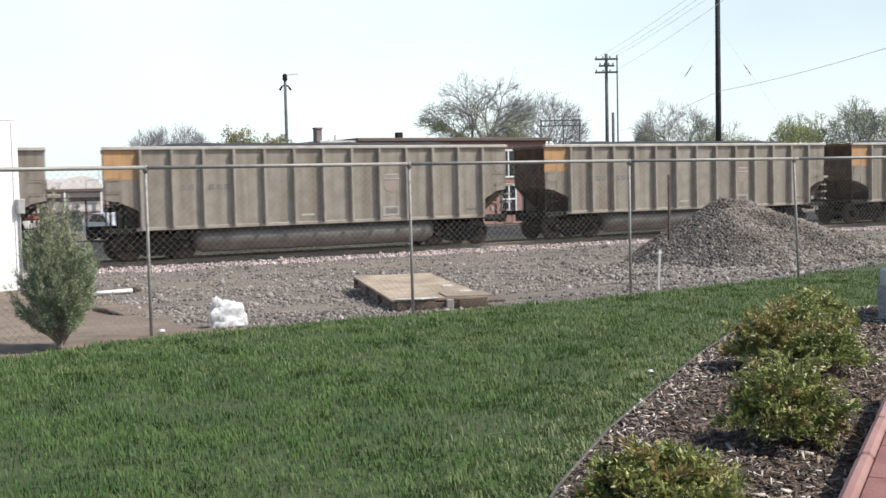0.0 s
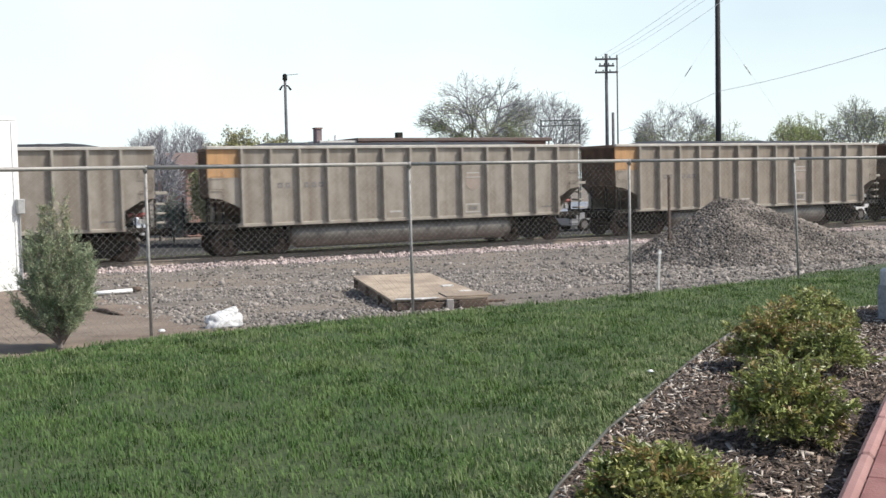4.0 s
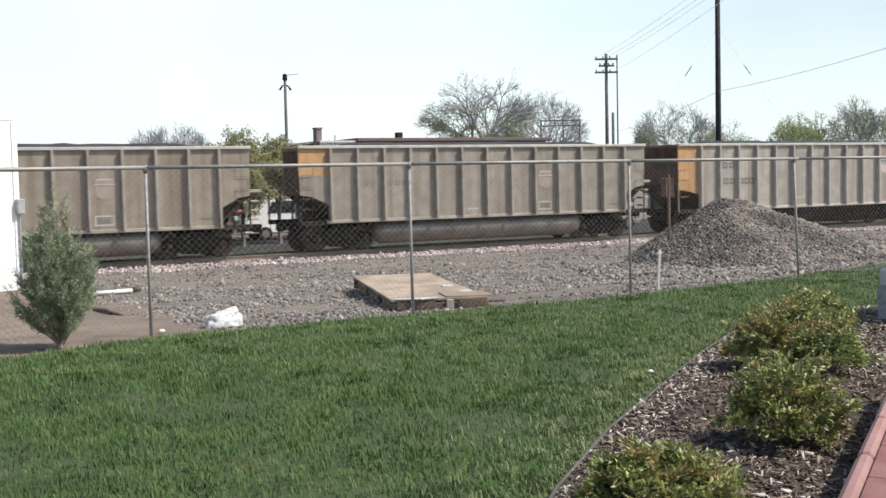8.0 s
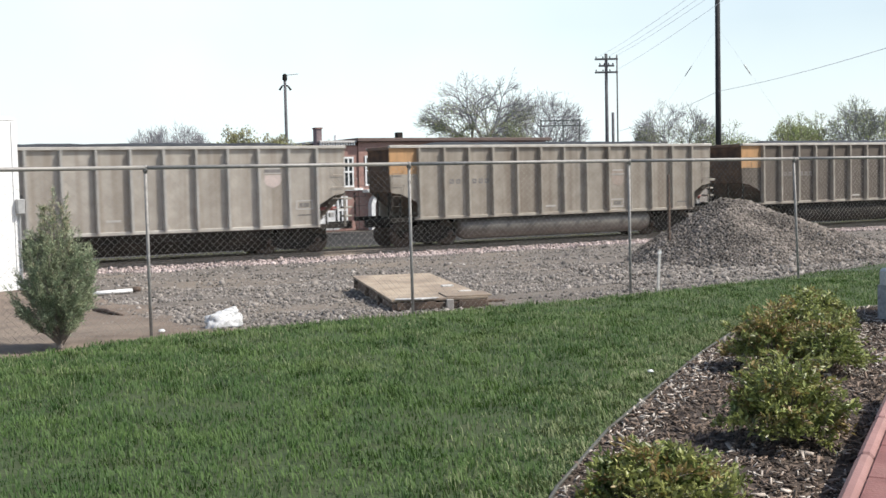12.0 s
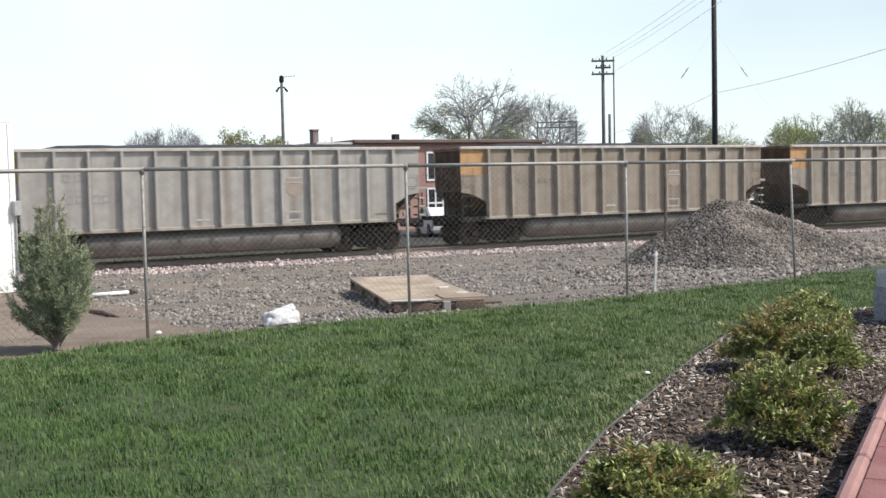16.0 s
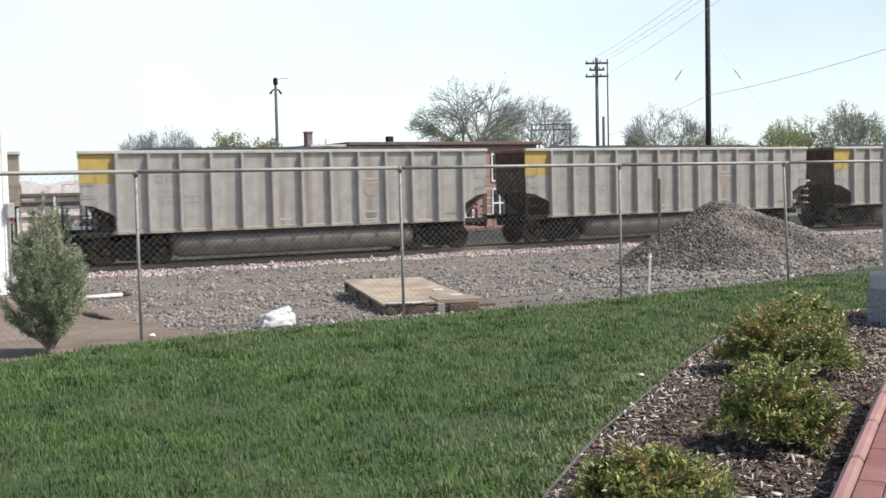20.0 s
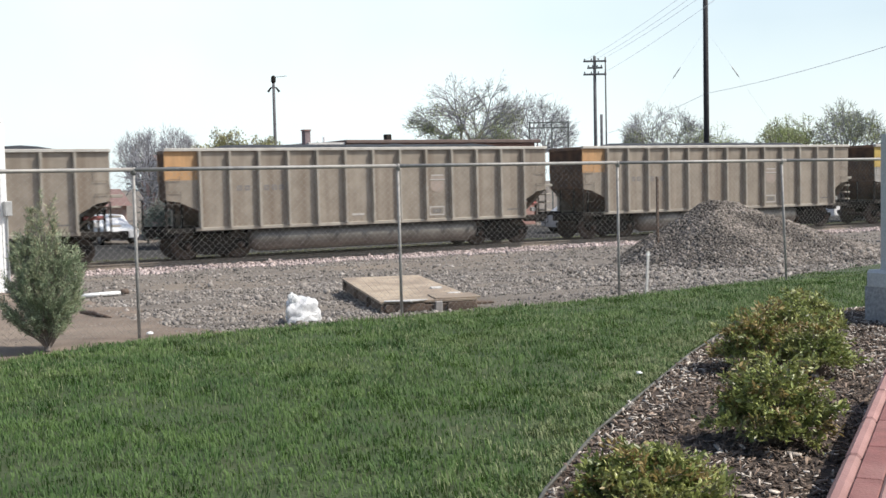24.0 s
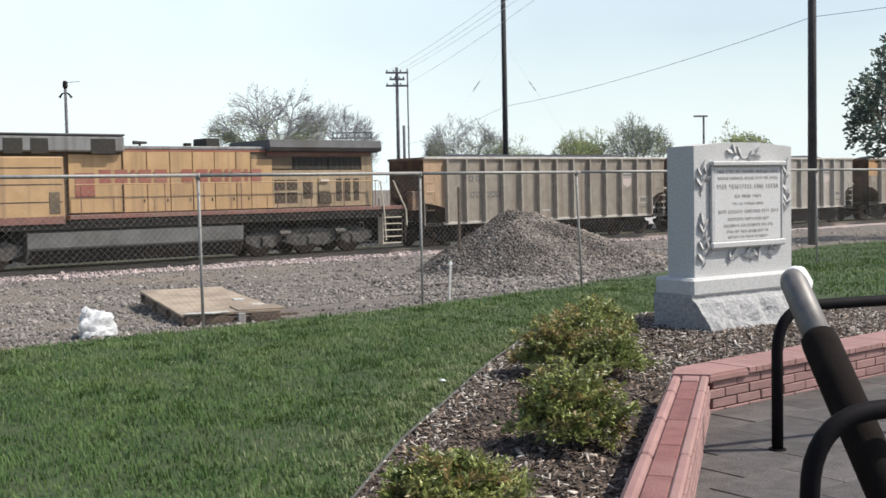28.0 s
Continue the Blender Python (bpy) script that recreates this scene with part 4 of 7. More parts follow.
# ---------------------------------------------------------------- yard: shed, boards, pile, posts, litter
shed = thing("white_shed", Matrix.Translation((-7.96, 21.3, -0.4)) @ pose(0, 0, 0, 0, 0, 50), "plain white shed with a grey meter box on its corner", "shed")
part("wall", boxes((-7, 0, 0, 5, 0, 3.3), bevel=0.015), WHITE, shed)
part("roof", prism([(-7.0, 3.302), (0.004, 3.302), (0.004, 3.36), (-3.5, 3.5), (-7.0, 3.36)], 5.004, "y", -0.004), WHITE, shed)
part("corner_trim", boxes((-0.1, 0.012, -0.015, 0.1, 0.05, 3.28)), WHITE, shed)
METER = material("grey_box", (0.42, 0.42, 0.41), (0.35, 0.35, 0.345), 10, 0.5, 0.3)
part("meter_box", boxes((-0.09, 0.06, -0.12, -0.016, 1.55, 1.83), bevel=0.012), METER, shed, "grey meter box")
part("conduit", bar((-0.02, -0.05, 0.05), (-0.02, -0.05, 1.55), 0.018, 8), METER, shed)
part("foundation", boxes((-7.03, 0.025, -0.025, 5, -0.2, 0.12)), DARK_WOOD, shed)

# long plywood platform lying on timbers
deck = thing("plywood_platform", Matrix.Translation((-0.42, 16.35, -0.11)) @ pose(0, 0, 0, 0, 0, 11.5), "weathered tan plywood platform on dark timbers on the gravel", "platform")
for i, (a, b) in enumerate(((-2.02, -0.02), (0.0, 2.0))):
    bm = boxes((-0.66, 0.6, a, b, 0.185 - 0.006 * i, 0.215 - 0.006 * i), bevel=0.004)
    part("plywood_sheet", bm, PLY, deck)
part("plywood_sheet", boxes((0.06, 0.66, -1.98, -1.45, 0.216, 0.234), bevel=0.004), PLY, deck)
for x in (-0.6, -0.02, 0.5):
    part("timber", boxes((x, x + 0.1, -1.95, 1.95, 0.0, 0.183), bevel=0.008), DARK_WOOD, deck)
for y in (-2.0, -0.7, 0.6, 1.9):
    part("crosspiece", boxes((-0.655, 0.595, y - 0.045, y + 0.045, 0.02, 0.16), bevel=0.006), DARK_WOOD, deck)
part("end_board", boxes((-0.6, -0.1, -2.075, -2.05, 0.09, 0.182), bevel=0.004), DARK_WOOD, deck)
part("end_board", boxes((0.2, 0.56, -2.078, -2.05, 0.05, 0.182), bevel=0.004), DARK_WOOD, deck)
part("end_block", boxes((0.04, 0.13, -2.1, -2.04, 0.05, 0.2), bevel=0.006), PALE_STONE, deck, "bleached end block")
part("splinter", prism([(-0.62, -2.06), (-0.3, -2.13), (-0.12, -2.06), (-0.05, -2.0), (-0.6, -1.98)], 0.012, "z", 0.217), PALE, deck, "pale splintered plywood edge")
part("splinter", prism([(0.36, -1.3), (0.52, -1.36), (0.56, -1.22), (0.44, -1.18)], 0.012, "z", 0.212), PALE, deck, "pale torn plywood layer")
part("broken_board", boxes((-0.3, 0.1, -2.16, -2.105, 0.0, 0.05), bevel=0.006), DARK_WOOD, deck)
part("broken_board", boxes((0.6, 0.86, -1.9, -1.72, 0.12, 0.15), bevel=0.006), DARK_WOOD, deck)
part("wood_scrap", boxes((0.3, 0.46, -0.55, -0.42, 0.21, 0.235), bevel=0.006), PALE, deck, "small pale wood scrap")

# gravel pile
PX, PY = 5.92, 24.0


def heap(x, y):
    """Height of the pile over the yard."""
    dx, dy = (x - PX), (y - PY)
    a = math.atan2(dy, dx)
    r = math.hypot(dx / (3.9 if dx > 0 else 2.0), dy / 3.2) * (1 + 0.1 * noise.noise(Vector((math.cos(a), math.sin(a), 0.3)) * 1.7))
    h = 1.36 * max(0.0, 1 - r) ** 1.06 - 0.05 * max(0.0, 1 - r * 8)
    return h + 0.07 * noise.noise(Vector((x, y, 0)) * 1.3) * min(1, 4 * max(0, 1 - r))


def base_z(x, y):
    v = Vector((x, y, 0))
    return ground_height(v.dot(ALONG), v.dot(ACROSS))


n = 56
xs, ys = np.linspace(PX - 3.6, PX + 4.5, n), np.linspace(PY - 5.2, PY + 5.2, n)
hv = [(x, y, base_z(x, y) + heap(x, y) - (0.05 if heap(x, y) < 0.01 else 0)) for y in ys for x in xs]
hf = [(j * n + i, j * n + i + 1, (j + 1) * n + i + 1, (j + 1) * n + i) for j in range(n - 1) for i in range(n - 1)]
pile = new("gravel_mound", raw("gravel_mound", hv, hf, PILE))
pile.data.shade_smooth()
tagged(pile, "large heap of dark grey crushed gravel in the yard", "gravel pile")
hx, hy = rng.uniform(PX - 2.6, PX + 4.2, 62000), rng.uniform(PY - 4, PY + 1.0, 62000)
hh = np.array([heap(a, b) for a, b in zip(hx, hy)])
k = hh > 0.03
hz = np.array([base_z(a, b) for a, b in zip(hx[k], hy[k])]) + hh[k]
stones("loose_rock", hx[k], hy[k], hz, 0.026, PILE, "loose crushed stones of the heap", "", pile)
# the foot of the heap runs out into the paler rock before it
ax, ay = rng.uniform(PX - 3.4, PX + 5.4, 26000), rng.uniform(PY - 5.6, PY - 0.2, 26000)
ah = np.array([heap(a, b) for a, b in zip(ax, ay)])
ragged = noise_field(ax, ay, 0.9)
far_out = np.hypot((ax - PX) / np.where(ax > PX, 3.9, 2.0), (ay - PY) / 3.2)
k = (ah < 0.42 + 0.25 * ragged) & (rng.uniform(0, 1, len(ax)) < np.interp(far_out, (0.7, 1.0, 1.25, 1.8), (0.25, 0.75, 0.5, 0.12)))
az = np.array([base_z(a, b) for a, b in zip(ax[k], ay[k])]) + ah[k] + 0.012
pale = rng.uniform(0, 1, k.sum()) < 0.62
stones("loose_rock", ax[k][pale], ay[k][pale], az[pale], 0.03, STONE, "paler crushed rock at the foot of the heap", "", pile)
stones("loose_rock", ax[k][~pale], ay[k][~pale], az[~pale], 0.028, PILE, "dark stones rolled down from the heap", "", pile)

alone("dark_post", boxes((-0.024, 0.024, -0.024, 0.024, 0, 2.02), bevel=0.006), DARK_WOOD, Matrix.Translation((4.7, 23.4, -0.4)) @ pose(0, 0, 0, 0, 0, 20), "thin brown wooden post beside the gravel heap", "post")
stake = thing("survey_stake", Matrix.Translation((2.97, 15.62, -0.14)) @ pose(0, 0, 0, 0, 3, 25), "weathered white wooden survey stake", "stake")
part("stake", prism([(-0.019, -0.1), (0.0, -0.2), (0.019, -0.1), (0.014, 0.3), (0.02, 0.72), (-0.018, 0.72), (-0.021, 0.35)], 0.02, "y", -0.01), PALE, stake)
part("flagging", boxes((-0.024, 0.024, -0.013, 0.013, 0.66, 0.7)), WHITE, stake)
pipe = thing("white_pipe", Matrix.Translation((-5.63, 19.4, -0.22)) @ pose(0, 0, 0, 0, 0, 38), "white plastic pipe lying on the dirt", "pipe")
part("pipe", bar((-0.42, 0, 0.036), (0.3, 0, 0.036), 0.036, 10), WHITE, pipe, smooth=True)
part("pipe_coupling", bar((0.28, 0, 0.048), (0.42, 0, 0.055), 0.048, 10), DARK_WOOD, pipe, "dark coupling", smooth=True)
alone("broken_stick", tube(bmesh.new(), ((-0.5, 0, 0.03), (-0.1, 0.03, 0.05), (0.2, -0.02, 0.045), (0.5, 0.02, 0.03)), [0.03, 0.035, 0.03, 0.02], 7), DARK_WOOD,
      Matrix.Translation((-4.64, 15.5, -0.14)) @ pose(0, 0, 0, 0, 0, -52), "dark broken stick on the dirt", "stick", smooth=True)
alone("white_stone", tube(bmesh.new(), [(0, 0, z) for z in (0, 0.012, 0.026, 0.035)], [0.025, 0.042, 0.034, 0.01], 7), WHITE, Matrix.Translation((-3.12, 12.4, 0.0)), "small white stone at the fence foot", "stone")

# plastic bag: rigid crumpled folds
BAG_MAT = material("thin_white_plastic", (0.86, 0.86, 0.86), (0.78, 0.78, 0.78), 14, 0.3, 0, 0.7, 22, through_light=0.3)


def crumple(sx, sy, sz, seed, cut=-0.4):
    bm = bmesh.new()
    bmesh.ops.create_icosphere(bm, subdivisions=4, radius=1)
    for v in bm.verts:
        c = v.co.copy()
        c = Vector([math.copysign(abs(a) ** 0.78, a) for a in c])
        k = 1 + 0.34 * noise.noise(c * 1.1 + Vector((seed, 0, 0))) + 0.4 * abs(noise.noise(c * 1.5 + Vector((0, seed, 0)))) - 0.12 + 0.07 * abs(noise.noise(c * 4 + Vector((seed, seed, 0))))
        v.co = Vector((c.x * sx, c.y * sy, max(c.z, cut) * sz)) * k
    return bm


bag = thing("plastic_bag", Matrix.Translation((-2.5, 12.95, -0.02)), "crumpled white plastic bag blown against the fence foot", "plastic bag")
part("lower_fold", crumple(0.21, 0.14, 0.12, 1.0), BAG_MAT, bag, smooth=True).location = (0, 0, 0.06)
bag_top = part("upper_fold", crumple(0.2, 0.13, 0.16, 4.0, -0.9), BAG_MAT, bag, smooth=True)
bag_flap = part("handle_flap", crumple(0.06, 0.04, 0.1, 8.0, -0.9), BAG_MAT, bag, smooth=True)


bm = crumple(0.022, 0.016, 0.012, 3.0)
alone("paper_scrap", bm, WHITE, Matrix.Translation((1.62, 8.86, 0.06)), "small white paper scrap on the lawn", "scrap")

# ---------------------------------------------------------------- plants
def leaves(name, centers, outs, size, wide, mat, parent, label="", droop=0.2, fold=0.25):
    """Small folded leaves, one at each centre, pointing roughly outwards."""
    n = len(centers)
    d = np.asarray(outs, float) + rng.normal(0, 0.55, (n, 3))
    d[:, 2] -= droop * rng.uniform(0, 1, n)
    d /= np.linalg.norm(d, axis=1)[:, None]
    s = np.cross(d, rng.normal(0, 1, (n, 3)))
    s /= np.linalg.norm(s, axis=1)[:, None]
    u = np.cross(s, d)
    ln = (size * rng.uniform(0.6, 1.4, n))[:, None]
    w = ln * wide
    c = np.asarray(centers, float)
    v = np.stack([c, c + d * ln * 0.5 + s * w * 0.5 + u * w * fold, c + d * ln, c + d * ln * 0.5 - s * w * 0.5 + u * w * fold], 1).reshape(-1, 3)
    i = np.arange(n)[:, None] * 4
    f = np.concatenate([i + np.array([[0, 1, 2]]), i + np.array([[0, 2, 3]])])
    ob = new(name, raw(name, v, f, mat))
    ob.parent = parent
    return tagged(ob, label, "", "", "stuff")


def bush(x, y, rx, ry, h, seed, count, bronze=0.35):
    """A low shrub: arching stems in tiers, side sprays towards their ends, small leaves along the sprays."""
    g = thing("shrub", Matrix.Translation((x, y, 0.03)) @ pose(0, 0, 0, 0, 0, seed * 47), "low green and bronze leafed shrub growing in the mulch", "shrub", "shrubs in the planting bed")
    r = np.random.default_rng(seed)
    stems, cs, outs, tint = bmesh.new(), [], [], []
    main, side = 44, 7
    per = max(4, count // (main * side))
    for k in range(main):
        a, t = k * 2.4 + r.uniform(-0.4, 0.4), math.sqrt((k + 0.5) / main)
        reach = 0.88 + 0.45 * noise.noise(Vector((math.cos(a), math.sin(a), seed)) * 2.3) + r.uniform(-0.08, 0.14)
        top = Vector((math.cos(a) * rx * t * reach, math.sin(a) * ry * t * reach, h * (1.04 - 0.84 * t * t) * r.uniform(0.72, 1.2)))
        foot = Vector((top.x * 0.12, top.y * 0.12, 0))
        mid = foot.lerp(top, 0.5) + Vector((0, 0, 0.07))
        tube(stems, (foot, mid, top), [0.006, 0.004, 0.002], 3, False)
        young = r.uniform(0, 1) < bronze * 1.6
        for q in range(side):
            u = 1.0 - 0.62 * q / side * r.uniform(0.7, 1.1)
            p = foot.lerp(mid, u / 0.5) if u < 0.5 else mid.lerp(top, (u - 0.5) / 0.5)
            b = a + r.uniform(-1.5, 1.5)
            d = Vector((math.cos(b), math.sin(b), r.uniform(-0.15, 0.55))).normalized()
            ln = r.uniform(0.06, 0.15)
            tube(stems, (p, p + d * ln * 0.9), [0.0025, 0.0012], 3, False)
            for w in range(per):
                v = r.uniform(0.05, 1.05)
                cs.append(p + d * ln * v + Vector(r.normal(0, 0.013, 3)))
                outs.append(d * 0.7 + Vector((0, 0, 0.25)) + Vector(r.normal(0, 0.35, 3)))
                tint.append(young and q < 4 and r.uniform(0, 1) < 0.75)
    cs, outs, pick = np.array(cs), np.array(outs), np.array(tint)
    cs[:, 2] = np.maximum(cs[:, 2], 0.015)
    part("stem_mass", stems, BARK, g)["kind"] = "stuff"
    leaves("leaves", cs[~pick], outs[~pick], 0.037, 0.42, SHRUB_G, g, "small yellow-green leaves")
    if pick.any():
        leaves("leaves", cs[pick], outs[pick], 0.036, 0.42, SHRUB_R, g, "small bronze-red young leaves")
    return g


bush(1.96, 6.5, 0.35, 0.36, 0.44, 3, 8500, 0.14)
bush(2.62, 9.0, 0.4, 0.4, 0.45, 5, 7500, 0.32)
bush(2.95, 8.7, 0.32, 0.34, 0.39, 14, 5000, 0.16)
bush(3.5, 10.7, 0.42, 0.4, 0.43, 17, 6500, 0.15)
bush(3.1, 9.8, 0.4, 0.4, 0.47, 8, 6500, 0.2)
bush(0.98, 5.2, 0.42, 0.36, 0.26, 11, 8000, 0.25)

# juniper by the fence
jun = thing("juniper", Matrix.Translation((-3.89, 11.35, 0.0)), "upright grey-green juniper in front of the fence", "shrub")
r = np.random.default_rng(21)
stems, cs, outs, tips = bmesh.new(), [], [], []
for k in range(120):
    a, z = k * 2.4 + r.uniform(-0.3, 0.3), ((k + 0.5) / 120) ** 1.15
    shoot = k >= 100                       # a few thin upright leaders stand clear of the crown
    prof = 0.4 * float(np.interp(z, (0, 0.12, 0.35, 0.55, 0.72, 0.85, 1), (0.5, 0.9, 1.05, 0.82, 0.56, 0.34, 0.14)))
    prof *= 0.85 + 0.5 * noise.noise(Vector((math.cos(a) * 1.5, math.sin(a) * 1.5, z * 3.5))) + r.uniform(-0.12, 0.15)
    foot = Vector((0.03 * math.cos(a), 0.03 * math.sin(a), 0.03 + 0.72 * z))
    top = Vector((prof * math.cos(a), prof * math.sin(a), 0.26 + 1.0 * z + r.uniform(0.0, 0.16) + (r.uniform(0.02, 0.3) if shoot else 0)))
    knee = foot.lerp(top, 0.55) + Vector((math.cos(a), math.sin(a), -0.6)) * 0.05
    tube(stems, (foot, knee, top), [0.009, 0.005, 0.002], 3, False)
    for q in range(9 if shoot else 11):
        u = r.uniform(0.3, 1.0)
        p = foot.lerp(knee, u / 0.55) if u < 0.55 else knee.lerp(top, (u - 0.55) / 0.45)
        b = a + r.uniform(-1.3, 1.3)
        d = (Vector((math.cos(b), math.sin(b), 0)) * r.uniform(0.25, 0.9) + Vector((0, 0, r.uniform(0.4, 1.0)))).normalized()
        ln = r.uniform(0.07, 0.17) * (0.6 if shoot else 1)
        for w in range(34 if shoot else 38):
            cs.append(p + d * ln * r.uniform(0, 1) + Vector(r.normal(0, 0.009, 3)))
            outs.append(d + Vector(r.normal(0, 0.3, 3)))
            tips.append(shoot and r.uniform(0, 1) < 0.4 or r.uniform(0, 1) < 0.1)
tube(stems, ((0, 0, 0), (0.01, 0.01, 0.5), (0, 0, 1.1)), [0.035, 0.025, 0.008], 7)
part("stem_mass", stems, BARK, jun)["kind"] = "stuff"
cs, outs, tips = np.array(cs), np.array(outs), np.array(tips)
leaves("needles", cs[~tips], outs[~tips], 0.036, 0.17, JUNIPER, jun, "grey-green feathery foliage", droop=0)
leaves("needles", cs[tips], outs[tips], 0.036, 0.17, JUNIPER_TIP, jun, "tan shoot tips", droop=0)
# ---------------------------------------------------------------- granite memorial, seat wall, patio, bike rack
MW, MD = 1.6, 0.39
memorial = thing("granite_memorial", Matrix.Translation((4.86, 11.41, 0.0)) @ pose(0, 0, 0, 0, 0, 24.0), "pale grey granite memorial stone on a rock-faced base", "memorial")


def rough_block(u0, u1, v0, v1, z0, z1, slope, seed):
    """A block whose front is split stone, leaning out to the ground."""
    bm = bmesh.new()
    nu, nz = 26, 9
    rows = []
    for j in range(nz + 1):
        t = j / nz
        z = z0 + (z1 - z0) * t
        front = v0 - slope * (1 - t) ** 0.8 if t < 0.82 else v0
        row = []
        for i in range(nu + 1):
            u = u0 + (u1 - u0) * i / nu
            amp = 0.05 if 0 < j < nz - 1 else 0.01
            row.append(bm.verts.new((u + 0.1 * (1 - t) * (1 - 2 * i / nu) * 0.6, front + amp * noise.noise(Vector((u * 5, z * 5, seed))) + amp * 0.6 * noise.noise(Vector((u * 14, z * 14, seed))), z)))
        rows.append(row)
    for a, b in zip(rows, rows[1:]):
        for i in range(nu):
            bm.faces.new((a[i], a[i + 1], b[i + 1], b[i]))
    backs = [[bm.verts.new((u0, v1, z)) for z in (z0, z1)], [bm.verts.new((u1, v1, z)) for z in (z0, z1)]]
    left, right = [r_[0] for r_ in rows], [r_[-1] for r_ in rows]
    bm.faces.new([backs[0][0], *left, backs[0][1]][::-1])
    bm.faces.new([backs[1][0], *right, backs[1][1]])
    bm.faces.new([*rows[-1], backs[1][1], backs[0][1]])
    bm.faces.new((backs[0][0], backs[0][1], backs[1][1], backs[1][0]))
    bmesh.ops.recalc_face_normals(bm, faces=bm.faces)
    return bm


part("base", rough_block(-0.12, MW + 0.12, -0.06, MD + 0.1, 0, 0.41, 0.26, 2), ROCKFACE, memorial, "rock-faced granite base with a smooth top edge")
part("base_ledge", boxes((-0.12, MW + 0.12, -0.08, MD + 0.1, 0.385, 0.585), bevel=0.03), GRANITE, memorial, "smooth pale ledge")
bm = bmesh.new()
nu = 14
prof = [(MW * i / nu, 2.0 + 0.045 * math.sin(math.pi * i / nu) + 0.012 * noise.noise(Vector((i * 1.3, 0, 0)))) for i in range(nu + 1)]
bm = prism([(0, 0.585), (MW, 0.585)] + prof[::-1], MD, "y", 0)
part("die", bm, GRANITE, memorial, "upright granite slab with a slightly uneven top")
# raised tablet in a moulded frame
TX0, TX1, TZ0, TZ1 = 0.28, MW - 0.22, 0.96, 1.78
part("tablet", boxes((TX0, TX1, -0.03, -0.002, TZ0, TZ1), bevel=0.006), TABLET, memorial)
part("tablet_moulding", boxes((TX0 - 0.06, TX1 + 0.06, -0.075, -0.001, TZ1 + 0.002, TZ1 + 0.055), bevel=0.012), GRANITE, memorial)
part("tablet_moulding", boxes((TX0 - 0.06, TX1 + 0.06, -0.06, -0.001, TZ0 - 0.075, TZ0 - 0.002), bevel=0.015), GRANITE, memorial)
part("tablet_moulding", boxes((TX0 - 0.05, TX0 - 0.002, -0.04, -0.001, TZ0, TZ1), bevel=0.008), GRANITE, memorial)
part("tablet_moulding", boxes((TX1 + 0.002, TX1 + 0.035, -0.04, -0.001, TZ0, TZ1), bevel=0.008), GRANITE, memorial)
# the inscription as bars, line by line: start, end, height of the line, size
LINES = ((0.05, 0.95, 1.705, 0.05), (0.05, 0.95, 1.63, 0.05), (0.04, 0.96, 1.53, 0.075), (0.3, 0.72, 1.43, 0.055), (0.27, 0.75, 1.35, 0.045),
         (0.06, 0.96, 1.26, 0.06), (0.2, 0.82, 1.18, 0.05), (0.14, 0.88, 1.11, 0.05), (0.18, 0.82, 1.045, 0.048), (0.2, 0.8, 0.985, 0.045))
rl = random.Random(4)
for a, b, z, s in LINES:
    x, end = TX0 + (TX1 - TX0) * a, TX0 + (TX1 - TX0) * b
    while x < end - 0.03:
        # a word of three to nine worn strokes
        bm = bmesh.new()
        for k in range(rl.randint(3, 9)):
            if x < end - 0.02:
                low_end = z + (0 if rl.random() < 0.75 else s * 0.2)
                box(bm, x, x + s * 0.22, -0.0325, -0.0295, low_end, z + s * 0.7)
                if rl.random() < 0.6:
                    box(bm, x + s * 0.22, x + s * 0.44, -0.032, -0.0295, z + s * rl.choice((0.02, 0.26, 0.5)), z + s * rl.choice((0.14, 0.4, 0.64)))
                x += s * 0.56
        x += s * 0.4
        part("engraved_word", bm, CARVED, memorial, "engraved word of worn lettering")


def carved_leaf(cx, cz, turn, ln, wd):
    """A raised carved leaf on the slab's face."""
    bm = bmesh.new()
    n = 8
    arc = [(ln * (i / n - 0.5), math.sin(math.pi * i / n)) for i in range(n + 1)]
    mid = [bm.verts.new((x, -0.012 - 0.014 * q, 0)) for x, q in arc]
    up, dn = [bm.verts.new((x, -0.02 - 0.012 * q, wd * q + 0.001)) for x, q in arc], [bm.verts.new((x, -0.014, -wd * q - 0.001)) for x, q in arc]
    # undercut towards the slab
    up2, dn2 = [bm.verts.new((x * 0.9, 0.002, 0.75 * wd * q + 0.001)) for x, q in arc], [bm.verts.new((x * 0.9, 0.002, -0.75 * wd * q - 0.001)) for x, q in arc]
    for a, b in ((mid, up), (dn, mid), (up, up2), (dn2, dn)):
        for i in range(n):
            bm.faces.new((a[i], a[i + 1], b[i + 1], b[i]))
    bmesh.ops.recalc_face_normals(bm, faces=bm.faces)
    o = part("carved_leaf", bm, GRANITE, memorial, "carved leaf in relief")
    o.matrix_basis = Matrix.Translation((cx, 0, cz)) @ Matrix.Rotation(radians(turn), 4, "Y")


